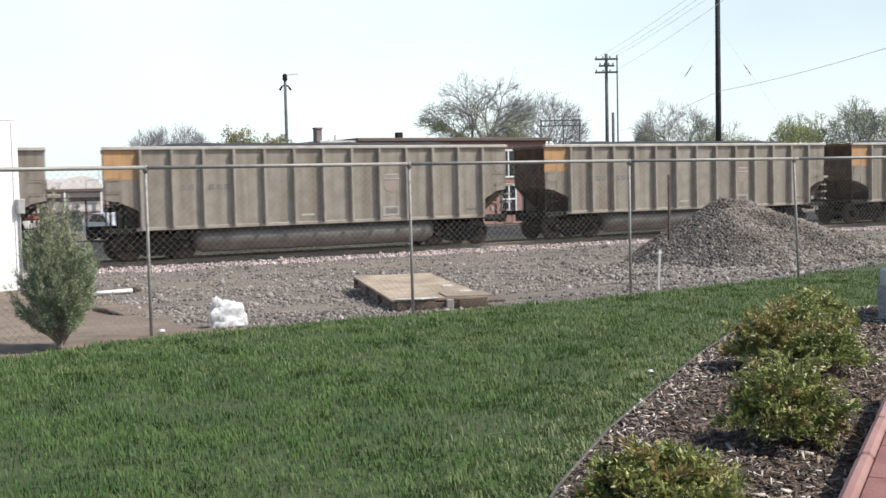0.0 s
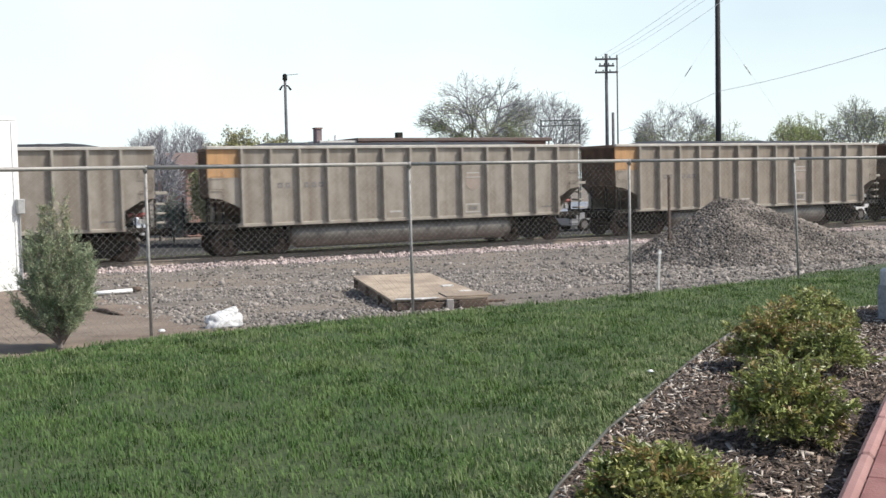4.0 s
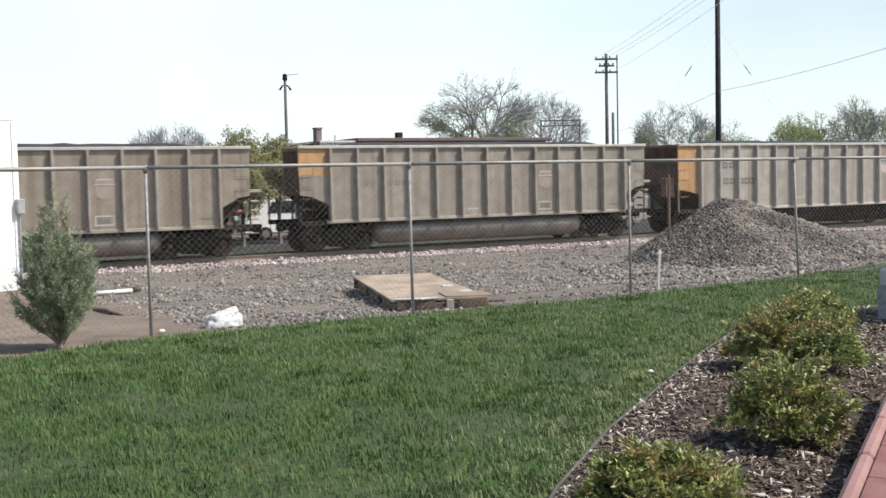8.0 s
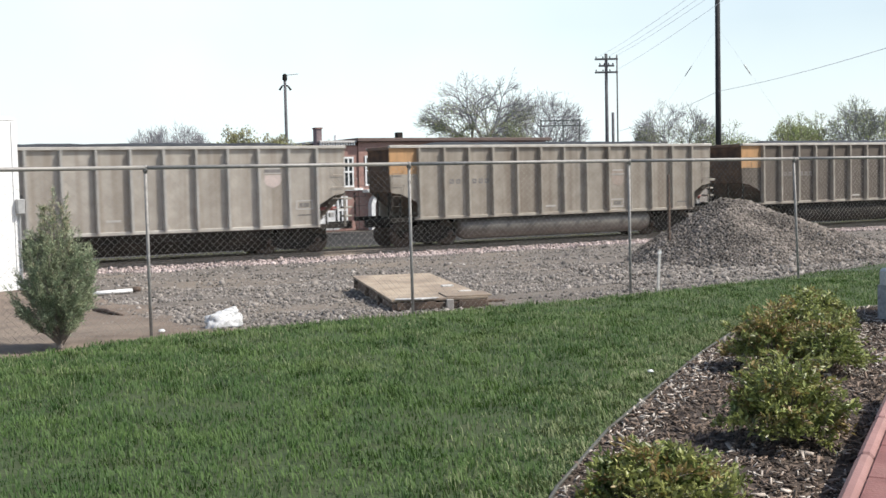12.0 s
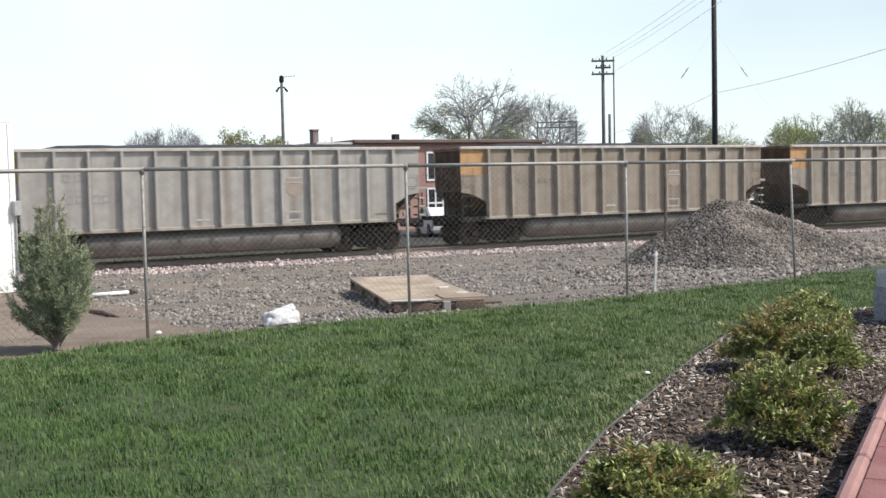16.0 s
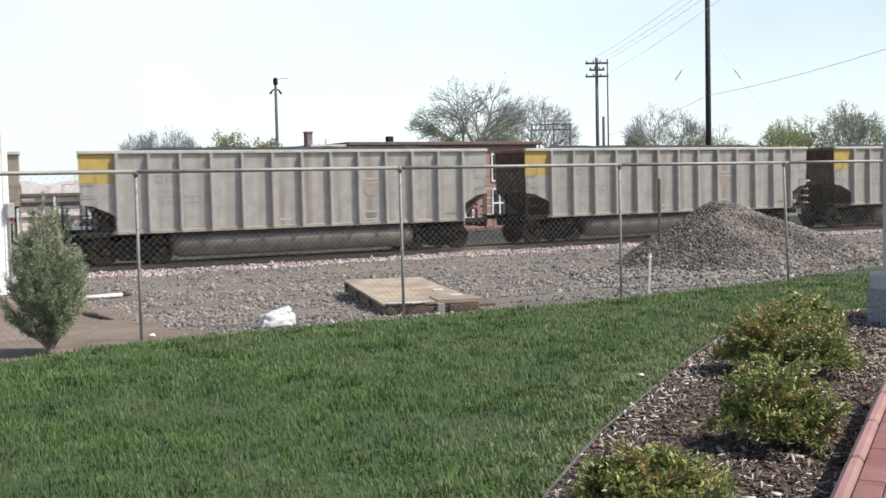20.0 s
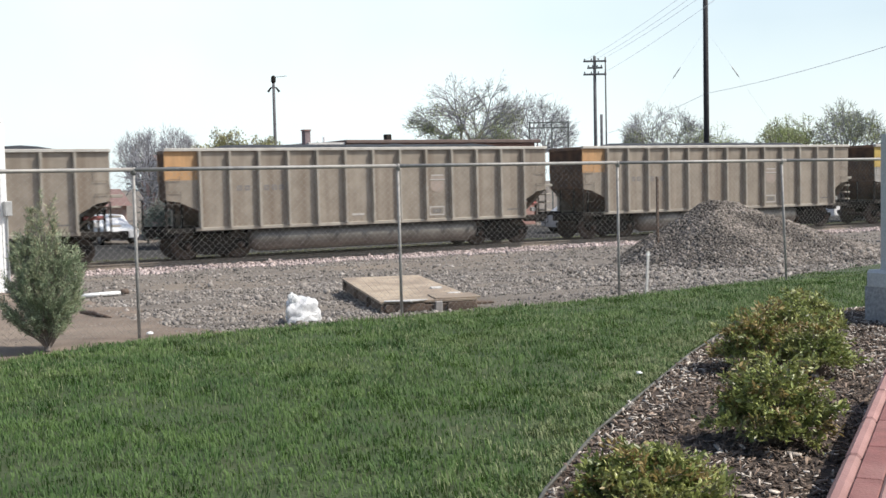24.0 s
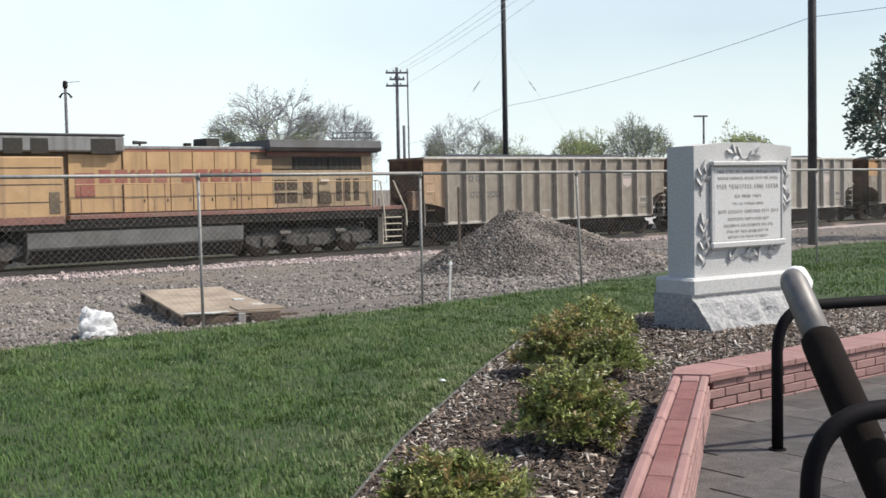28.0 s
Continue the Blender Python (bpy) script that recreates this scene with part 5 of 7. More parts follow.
# sprigs of leaves round the tablet: foot of the stem, heading, bend, stem length, number of leaves
SPRIGS = ((0.1, 1.46, 95, -20, 0.28, 5), (0.15, 1.62, 60, 30, 0.14, 3), (0.12, 0.7, 95, -30, 0.3, 6), (0.1, 0.98, 70, 40, 0.22, 4), (0.17, 0.8, 50, 40, 0.14, 3),
          (0.52, 0.7, 70, -40, 0.16, 4), (0.72, 0.8, 10, -30, 0.2, 4), (1.02, 0.72, 110, -30, 0.16, 4), (1.12, 0.8, 15, 20, 0.24, 4),
          (1.5, 1.3, 88, 25, 0.34, 6), (1.45, 1.22, 80, -35, 0.24, 4), (1.5, 1.6, 95, -20, 0.16, 3), (0.79, 1.865, 14, 20, 0.24, 4), (0.79, 1.865, 166, -20, 0.24, 4))
rs = random.Random(11)
for cx, cz, turn, bend, ln, n_leaf in SPRIGS:
    way = []
    for k in range(6):
        a = radians(turn + bend * k / 5)
        way.append((cx, cz))
        cx, cz = cx + ln / 5 * math.cos(a), cz + ln / 5 * math.sin(a)
    part("carved_stem", tube(bmesh.new(), [(x, -0.004, z) for x, z in way], 0.007, 5), GRANITE, memorial)
    for k in range(n_leaf):
        x, z = way[min(5, round(5 * (k + 0.6) / n_leaf))]
        a = turn + bend * k / n_leaf + (42 if k % 2 else -42) * (0.2 if k == n_leaf - 1 else 1) + rs.uniform(-8, 8)
        size = 0.125 * rs.uniform(0.8, 1.2)
        carved_leaf(x + size * 0.45 * math.cos(radians(a)), z + size * 0.45 * math.sin(radians(a)), -a, size, rs.uniform(0.016, 0.023))

# low seat wall of the patio: one leg along the track's heading, one towards the viewer
WALL_T, WALL_H = 0.36, 0.3
OC = Vector((3.02, 7.47, 0))
back_leg = thing("seat_wall", Matrix.Translation(OC) @ pose(0, 0, 0, 0, 0, TRACK), "low red brick patio wall with a pink coping", "wall", "patio walls", "structure")
part("wall_core", boxes((0.02, 7.0, -WALL_T + 0.06, -0.04, 0, WALL_H - 0.02)), MORTAR, back_leg)
side_turn = math.degrees(math.atan2(-0.9, -0.437))
side_leg = thing("seat_wall", Matrix.Translation(OC) @ pose(0, 0, 0, 0, 0, side_turn), "low red brick patio wall with flat red slabs on top", "wall", "patio walls", "structure")
part("wall_core", boxes((0.05, 5.2, 0.03, 0.24, 0, WALL_H - 0.05)), MORTAR, side_leg)
rowlock = mesh_of("brick", boxes((0.0005, 0.0775, -WALL_T - 0.015, 0.0, WALL_H - 0.03, WALL_H + 0.012), bevel=0.003))
for i in range(86):
    part("brick", rowlock, CAP_PINK, back_leg).location = (0.36 + i * 0.078, random.uniform(-0.003, 0.003), 0)
for i in range(6):
    part("coping", boxes((i * 0.85 + (0.03 if i else 0.3), i * 0.85 + 0.875, -0.005, 0.075, 0.02, WALL_H + 0.005), bevel=0.025), CAP_PINK, side_leg, "pink rounded rim")
    part("coping", boxes((i * 0.85 + (0.03 if i else 0.3), i * 0.85 + 0.875, 0.196, 0.252, WALL_H - 0.03, WALL_H + 0.008), bevel=0.012), CAP_PINK, side_leg, "pink inner rim")
part("coping", boxes((0.3, 0.498, 0.079, 0.192, WALL_H - 0.06, WALL_H + 0.005), bevel=0.006), CAP_PINK, side_leg, "pink corner filler")
for i in range(8):
    part("slab", boxes((0.502 + i * 0.62, 0.502 + i * 0.62 + 0.61, 0.079, 0.192, WALL_H - 0.06, WALL_H - 0.002), bevel=0.006), BRICK_RED, side_leg, "flat red slab")
COURSE = (WALL_H - 0.032) / 4
brick_mesh = mesh_of("brick", boxes((0.004, 0.266, -0.035, 0.035, 0.003, COURSE - 0.003), bevel=0.005))
for j in range(4):
    for i in range(26):
        o = part("brick", brick_mesh, WALL_BRICK, back_leg)
        o.location = (-0.16 + i * 0.27 + (0.135 if j % 2 else 0), -WALL_T + 0.038 + random.uniform(-0.003, 0.003), j * COURSE)
for j in range(4):
    for i in range(16):
        o = part("brick", brick_mesh, WALL_BRICK, side_leg)
        o.location = (0.3 + i * 0.27 + (0.135 if j % 2 else 0), 0.225, j * COURSE)

# one piece turns the corner
DIR, LEG = ALONG, Vector((math.cos(radians(side_turn)), math.sin(radians(side_turn)), 0))
IN_B, IN_S = -ACROSS * (WALL_T + 0.02), Vector((-LEG.y, LEG.x, 0)) * 0.25
den = DIR.x * LEG.y - DIR.y * LEG.x
gap = IN_S - IN_B
INNER = IN_B + DIR * ((gap.x * LEG.y - gap.y * LEG.x) / den)
ring = [Vector((0, 0, 0)), DIR * 0.355, DIR * 0.355 + IN_B, INNER, LEG * 0.295 + IN_S, LEG * 0.295]
if (DIR * 0.355 + IN_B - INNER).dot(DIR) < 0:
    ring = [Vector((0, 0, 0)), DIR * 0.355, INNER, LEG * 0.295 + IN_S, LEG * 0.295]
bm = prism([(v.x, v.y) for v in ring], 0.062, "z", WALL_H - 0.05)
bmesh.ops.bevel(bm, geom=bm.edges[:], offset=0.015, segments=2, affect="EDGES")
corner = part("coping", bm, CAP_PINK, back_leg, "pink corner coping")
corner.matrix_basis = pose(0, 0, 0, 0, 0, -TRACK)

# patio floor of grey pavers
floor_m = Matrix.Translation(OC) @ pose(0, 0, 0, 0, 0, TRACK)
patio = thing("patio_floor", floor_m, "grey concrete paver patio floor", "patio floor", kind="structure")
paver_mesh = mesh_of("paver", boxes((0.002, 0.598, 0.002, 0.398, 0.02, 0.05), bevel=0.004))
for j in range(23):
    for i in range(-9, 12):
        x, y = i * 0.6 - (0.3 if j % 2 else 0) - 0.1, -WALL_T - 0.4 * (j + 1)
        w = floor_m @ Vector((x + 0.3, y + 0.2, 0))
        # keep to the inner side of the side wall
        if (w - OC).dot(Vector((0.9, -0.437, 0))) > 0.33 and w.y > -2.4 and w.x > 0.8:
            o = part("paver", paver_mesh, PAVER, patio)
            o.location = (x, y, random.uniform(0, 0.003))


def hoop(name, points, rad, label):
    """A bent steel hoop, rounded at its corners."""
    pts = []
    for i, p in enumerate(points):
        p = Vector(p)
        if 0 < i < len(points) - 1:
            a, b = Vector(points[i - 1]), Vector(points[i + 1])
            ra, rb = min(0.27, (a - p).length * 0.45), min(0.27, (b - p).length * 0.45)
            pa, pb = p + (a - p).normalized() * ra, p + (b - p).normalized() * rb
            pts += [pa.lerp(p, t).lerp(p.lerp(pb, t), t) for t in np.linspace(0, 1, 10)]
        else:
            pts.append(p)
    return tube(bmesh.new(), pts, rad, 14)


rack = thing("bike_rack", Matrix.Identity(4), "black tubular steel hoop rack standing on the patio", "bike rack", "hoop racks on the patio")
part("hoop", hoop("hoop", ((3.06, 6.01, 0.05), (3.06, 6.01, 0.88), (4.2, 6.2, 0.88), (4.2, 6.2, 0.05)), 0.033, ""), TUBE_BLACK, rack, smooth=True)
for x, y in ((3.06, 6.01), (4.2, 6.2)):
    f = part("foot_plate", tube(bmesh.new(), ((0, 0, 0.05), (0, 0, 0.06)), 0.05, 16), TUBE_BLACK, rack)
    f.location = (x, y, 0)
rack2 = thing("bike_rack", Matrix.Identity(4), "black tubular steel hoop rack beside the leaning tube", "bike rack", "hoop racks on the patio")
RACK2 = ((1.845, 3.4, 0.05), (1.845, 3.4, 0.835), (2.95, 3.44, 0.835), (2.95, 3.44, 0.05))
part("hoop", hoop("hoop", RACK2, 0.033, ""), TUBE_BLACK, rack2, smooth=True)
for x, y, z in (RACK2[0], RACK2[3]):
    f = part("foot_plate", tube(bmesh.new(), ((0, 0, 0.05), (0, 0, 0.06)), 0.05, 16), TUBE_BLACK, rack2)
    f.location = (x, y, 0)
# thick leaning tube with a grey end and a black sleeve
lean = thing("leaning_tube", Matrix.Identity(4), "thick leaning grey metal tube with a black sleeve", "tube")
H0, H1 = Vector((2.135, 4.075, 1.229)), Vector((2.105, 2.872, 0.05))
HD = (H1 - H0).normalized()
part("grey_tube", tube(bmesh.new(), (H0 - HD * 0.01, H0 + HD * 0.012, H0 + HD * 0.03, H0 + HD * 0.5), [0.038, 0.048, 0.052, 0.054], 20), GREY_METAL, lean, "dull grey metal tube", smooth=True)
part("end_cap", tube(bmesh.new(), [H0 + Vector((0.03, 0.035, 0.005)) + HD * d for d in (-0.02, 0.0, 0.06, 0.11)], [0.03, 0.05, 0.055, 0.03], 16), WHITE, lean, "white rounded end cap", smooth=True)
part("black_sleeve", tube(bmesh.new(), (H0 + HD * 0.29, H0 + HD * 0.3, H0 + HD * 0.33, H1), [0.056, 0.064, 0.069, 0.07], 22), RUBBER, lean, "black rubbery sleeve", smooth=True)
# ---------------------------------------------------------------- locomotive at the end of the train: x from the last car's body end, z from the rail
L_YEL = material("loco_yellow", (0.5, 0.325, 0.165), (0.42, 0.27, 0.135), 2, 0.5, 0, 0.08, dirt=(0.28, 0.18, 0.1), dirt_scale=0.7, dirt_part=0.4, streak=1)
L_RED = material("loco_red", (0.3, 0.095, 0.065), (0.26, 0.1, 0.07), 4, 0.55, dirt=(0.35, 0.17, 0.12), dirt_scale=1)
L_SILL = material("loco_sill_red", (0.22, 0.105, 0.08), (0.16, 0.08, 0.065), 3, 0.65, dirt=(0.22, 0.15, 0.12), dirt_scale=0.8)
L_HOUSE = material("loco_housing_grey", (0.24, 0.24, 0.235), (0.19, 0.19, 0.185), 3, 0.6, dirt=(0.13, 0.12, 0.11), dirt_scale=0.8, streak=1)
L_GREY = material("loco_roof_grey", (0.095, 0.093, 0.095), (0.07, 0.069, 0.07), 3, 0.6, dirt=(0.05, 0.045, 0.04), dirt_scale=0.8)
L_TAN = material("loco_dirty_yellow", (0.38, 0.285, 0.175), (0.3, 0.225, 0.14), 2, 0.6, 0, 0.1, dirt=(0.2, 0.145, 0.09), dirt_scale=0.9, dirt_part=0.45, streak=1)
L_GRILLE = material("loco_brown_grille", (0.085, 0.06, 0.036), (0.05, 0.037, 0.025), 14, 0.8, bump=0.6, fine=90)
# soot colour, used also for the painted shade of the step well
L_SOOT_SHADE = material("loco_soot_and_shade", (0.2, 0.145, 0.085), (0.1, 0.077, 0.055), 1.2, 0.75, dirt=(0.05, 0.045, 0.04), dirt_scale=0.8)
L_VENT = material("loco_black_mesh", (0.026, 0.024, 0.02), (0.042, 0.037, 0.03), 12, 0.8, bump=0.6, fine=90)
L_TRUCK = material("loco_grey_truck", (0.07, 0.066, 0.06), (0.03, 0.028, 0.026), 4, 0.75, dirt=(0.08, 0.07, 0.06), dirt_scale=1.5)
L_TANK = material("loco_tank_grey", (0.15, 0.15, 0.142), (0.11, 0.11, 0.104), 3, 0.6, dirt=(0.075, 0.07, 0.065), dirt_scale=1)
L_HAND = material("loco_pale_handrail", (0.62, 0.58, 0.46), (0.5, 0.45, 0.36), 8, 0.5)
loco = thing("locomotive", Matrix.Translation(spot(FIRST_P - 35 * PITCH, TRACK_Q, RAIL_Z)) @ pose(0, 0, 0, 0, 0, TRACK), "yellow diesel locomotive with red lettering and grey roof", "locomotive")
HY = 1.2                                     # half width of the hood
SY = 1.52                                    # half width over the walkway
part("underframe", boxes((-22.6, -0.95, -SY + 0.05, SY - 0.05, 1.3, 1.5)), BLACK, loco)
part("hood_core", boxes((-12.5, -2.42, -HY + 0.03, HY - 0.03, 1.5, 3.86)), L_SOOT_SHADE, loco)
part("hood_roof", boxes((-12.5, -6.9, -HY - 0.01, HY + 0.01, 3.87, 4.0), bevel=0.03), L_HOUSE, loco, "dark grey hood roof")
part("roof_stripe", boxes((-12.5, -6.9, -HY - 0.02, HY + 0.02, 3.81, 3.868)), L_RED, loco, "red stripe under the roof edge")
for s in (-1, 1):
    y = s * HY
    e = lambda a, b: (min(y + s * a, y + s * b), max(y + s * a, y + s * b))
    part("walkway_edge", boxes((-14.4, -1.0, *sorted((s * (SY - 0.3), s * SY)), 1.6, 1.74), bevel=0.01), L_SILL, loco, "dull red walkway edge")
    part("walkway_beam", boxes((-14.4, -1.0, *sorted((s * (SY - 0.3), s * (SY - 0.03))), 1.45, 1.598)), BLACK, loco)
    # hood doors in two rows
    x = -12.46
    for i, w in enumerate((0.84, 0.84, 0.84, 0.84, 0.84, 0.6)):
        part("hood_door", boxes((x + 0.015, x + w - 0.015, *e(-0.02, 0.03), 1.78, 3.06 if i != 2 else 3.06), bevel=0.008), L_YEL, loco)
        part("hood_panel", boxes((x + 0.015, x + w - 0.015, *e(-0.02, 0.022), 3.08, 3.8), bevel=0.006), L_YEL, loco)
        part("latch", boxes((x + w - 0.14, x + w - 0.1, *e(0.03, 0.05), 2.1, 2.2)), L_VENT, loco)
        x += w
    part("hood_panel", boxes((-7.65, -6.8, *e(-0.02, 0.03), 1.78, 3.55), bevel=0.008), L_YEL, loco)
    part("sooted_panel", boxes((-7.65, -5.95, *e(-0.02, 0.02), 3.2, 3.655), bevel=0.006), L_SOOT_SHADE, loco, "soot-stained panel below the radiator")
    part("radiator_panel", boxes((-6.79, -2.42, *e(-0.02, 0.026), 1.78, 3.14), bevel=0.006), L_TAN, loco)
    # shade under the radiator roof, put in as a dark red strip
    part("radiator_stripe", boxes((-7.0, -2.42, *e(-0.02, 0.03), 3.66, 3.8)), L_SILL, loco, "dark red strip for the shade under the radiator roof")
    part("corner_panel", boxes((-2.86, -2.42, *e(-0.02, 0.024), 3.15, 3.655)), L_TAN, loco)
    for x0_, x1_ in ((-5.88, -4.42), (-4.36, -2.9)):
        part("radiator_intake", boxes((x0_, x1_, *e(-0.04, 0.012), 3.18, 3.62)), L_VENT, loco, "black radiator intake mesh")
        for q in range(6):
            xx = x0_ + 0.1 + q * 0.24
            part("intake_bar", boxes((xx, xx + 0.02, *e(0.012, 0.025), 3.18, 3.62)), L_GREY, loco)
    # grilles below
    for gx in (-6.72, -6.2):
        for gz in (1.95, 2.42):
            part("grille", boxes((gx, gx + 0.44, *e(0.026, 0.04), gz, gz + 0.38)), L_GRILLE, loco, "brown-black grille")
    part("grille", boxes((-5.5, -5.1, *e(0.026, 0.04), 2.1, 2.75)), L_GRILLE, loco, "brown-black grille")
    for gx in (-4.05, -3.65, -3.25):
        part("grille", boxes((gx, gx + 0.24, *e(0.026, 0.04), 1.98, 2.82)), L_GRILLE, loco, "tall brown-black grille slot")
    part("equipment_box", boxes((-4.85, -4.3, *e(0.026, 0.09), 1.9, 2.3), bevel=0.01), L_GRILLE, loco)
    part("equipment_box", boxes((-4.85, -4.35, *e(0.026, 0.07), 2.32, 2.85), bevel=0.01), L_TAN, loco)
    # added pale bar: the highlight on the box's upper part is put into its colour
    part("lamp", boxes((-4.78, -4.42, *e(0.09, 0.13), 2.7, 2.8)), PALE, loco)
    # lettering as plain red blocks
    x = -13.3
    for i, w in enumerate((0.47, 0.5, 0.2, 0.5, 0.5, 0, 0.47, 0.5, 0.47, 0.2, 0.43, 0.2, 0.47)):
        if w:
            part("letter_block", boxes((x, x + w - 0.06, *e(0.045, 0.05), 2.76, 3.2)), L_RED, loco)
            x += w + 0.07
        else:
            x += 0.42
    # handrail along the walkway
    bm = tube(bmesh.new(), ((-14.2, s * (SY - 0.06), 2.72), (-2.3, s * (SY - 0.06), 2.72)), 0.018, 6)
    part("handrail", bm, L_YEL, loco)
    for hx in np.arange(-14.0, -2.2, 1.45):
        part("stanchion", bar((hx, s * (SY - 0.06), 1.74), (hx, s * (SY - 0.06), 2.72), 0.016, 6), L_SILL, loco)
    # fuel tank
    part("tank_side", prism([(s * 0.9, 0.26), (s * 1.25, 0.3), (s * 1.44, 0.72), (s * 1.46, 1.2), (s * 0.8, 1.2)], 7.6, "x", -15.76), L_TANK, loco, "grey fuel tank side")
    part("tank_skirt", prism([(s * 0.9, 0.2), (s * 1.22, 0.2), (s * 1.275, 0.3), (s * 1.43, 0.66), (s * 1.45, 0.66), (s * 1.29, 0.27)], 7.5, "x", -15.71), BLACK, loco, "dark lower tank edge")
    # end steps and rails
    for z in (0.27, 0.52, 0.77, 1.02, 1.27):
        part("step", boxes((-2.08, -1.22, *sorted((s * (SY - 0.32), s * (SY + 0.0))), z, z + 0.035)), L_HAND, loco, "pale edged step")
    part("step_side", boxes((-2.13, -2.09, *sorted((s * (SY - 0.32), s * SY)), 0.25, 1.5)), L_HAND, loco)
    part("step_side", boxes((-1.21, -1.17, *sorted((s * (SY - 0.32), s * SY)), 0.25, 1.5)), BLACK, loco)
    part("grab_post", tube(bmesh.new(), ((-2.0, s * (SY + 0.03), 0.4), (-2.06, s * (SY + 0.03), 1.5), (-2.22, s * (SY + 0.02), 2.7), (-2.4, s * (SY - 0.05), 2.74)), 0.03, 6), L_HAND, loco)
    part("grab_post", tube(bmesh.new(), ((-0.98, s * (SY + 0.03), 0.95), (-1.0, s * (SY + 0.03), 1.55), (-1.5, s * SY, 2.55), (-1.58, s * SY, 2.72)), 0.032, 6), L_HAND, loco)
    # electrical cabinet flush with the side, cab beyond
    part("cabinet", boxes((-17.2, -14.55, *sorted((s * 0.2, s * 1.5)), 1.5, 3.62), bevel=0.03), L_YEL, loco)
    for zz in (2.16, 2.72, 3.25):
        part("cabinet_seam", boxes((-17.1, -14.62, *sorted((s * 1.49, s * 1.506)), zz, zz + 0.035)), L_GRILLE, loco)
    # flat plate: the step well's shade is put into its dark colour
    part("cabinet_step", boxes((-15.05, -14.7, *sorted((s * 1.49, s * 1.515)), 1.8, 2.5), bevel=0.01), L_SOOT_SHADE, loco, "flat dark plate for the shaded step well")
    part("cabinet_stripe", boxes((-17.2, -14.56, *sorted((s * 1.4, s * 1.508)), 1.48, 1.72)), L_SILL, loco)
    part("cabinet_door", boxes((-14.3, -12.52, *e(-0.02, 0.04), 1.8, 3.7), bevel=0.008), L_YEL, loco)
    part("red_panel", boxes((-14.1, -13.45, *e(0.045, 0.055), 2.3, 3.1)), L_RED, loco, "red panel beside the lettering")
part("inner_hood", boxes((-17.2, -12.48, -HY + 0.04, HY - 0.04, 1.5, 3.9)), L_SOOT_SHADE, loco)
part("radiator_roof", prism([(-1.2, 3.8), (-1.5, 3.86), (-1.56, 3.98), (-1.5, 4.25), (1.5, 4.25), (1.56, 3.98), (1.5, 3.86), (1.2, 3.8)], 4.91, "x", -7.04), L_GREY, loco, "dark grey overhanging radiator roof")
part("end_wall", boxes((-2.44, -2.38, -HY, HY, 1.5, 3.82)), L_YEL, loco)
part("end_door", boxes((-2.378, -2.35, -0.35, 0.35, 1.55, 3.4)), L_RED, loco)
part("upper_housing", boxes((-17.2, -12.46, -1.45, 1.45, 3.78, 4.3), bevel=0.05), L_HOUSE, loco, "grey upper housing with black louvres")
part("housing_roof", boxes((-17.2, -12.44, -1.47, 1.47, 4.302, 4.37), bevel=0.025), L_GREY, loco, "dark roof of the housing")
for vx0, vx1 in ((-13.6, -12.78), (-15.55, -15.0), (-16.4, -15.8)):
    for s in (-1, 1):
        part("louvre", boxes((vx0, vx1, *sorted((s * 1.44, s * 1.465)), 3.72, 4.2)), L_VENT, loco, "black louvre")
part("exhaust_box", boxes((-9.05, -8.48, -0.5, 0.5, 3.96, 4.32), bevel=0.03), L_VENT, loco, "black exhaust silencer")
part("horn_cluster", tube(tube(bmesh.new(), ((-11.55, 0, 4.16), (-11.05, 0, 4.16)), [0.07, 0.04], 8), ((-11.3, 0, 3.96), (-11.3, 0, 4.16)), 0.04, 6), L_VENT, loco, "black horn")
part("cab", boxes((-20.9, -17.25, -1.55, 1.55, 1.5, 4.4), bevel=0.08), L_YEL, loco)
part("cab_roof", boxes((-20.95, -17.2, -1.57, 1.57, 4.1, 4.45), bevel=0.1), L_GREY, loco)
for s in (-1, 1):
    for wx in (-20.3, -18.9):
        part("cab_window", boxes((wx, wx + 1.1, *sorted((s * 1.545, s * 1.565)), 3.1, 3.75)), L_VENT, loco)
part("nose", boxes((-22.4, -20.95, -1.4, 1.4, 1.5, 3.3), bevel=0.2), L_YEL, loco)
part("tank_bottom", boxes((-15.76, -8.16, -1.2, 1.2, 0.27, 1.25)), L_TANK, loco)
for x in (-0.9, -22.6):
    d = 0.75 if x > -5 else -0.75
    part("coupler", boxes((min(x, x + d), max(x, x + d), -0.13, 0.13, 0.76, 1.02), bevel=0.03), BLACK, loco)
part("plow", prism([(-1.4, 0.3), (1.4, 0.3), (1.45, 1.3), (-1.45, 1.3)], 0.08, "x", -1.0), BLACK, loco)
LOCO_WHEEL = wheelset_mesh(0.53)
lf = bmesh.new()
quad_wall(lf, [(-2.75, 0.55), (-2.75, 0.8), (-2.2, 0.95), (-1.3, 0.78), (-0.5, 0.98), (0.5, 0.98), (1.3, 0.78), (2.2, 0.95), (2.75, 0.8), (2.75, 0.55), (2.3, 0.36), (1.6, 0.36), (1.3, 0.56), (0.6, 0.36), (-0.6, 0.36), (-1.3, 0.56), (-1.6, 0.36), (-2.3, 0.36)], -0.09, 0.18)
LF = mesh_of("side_frame", lf)
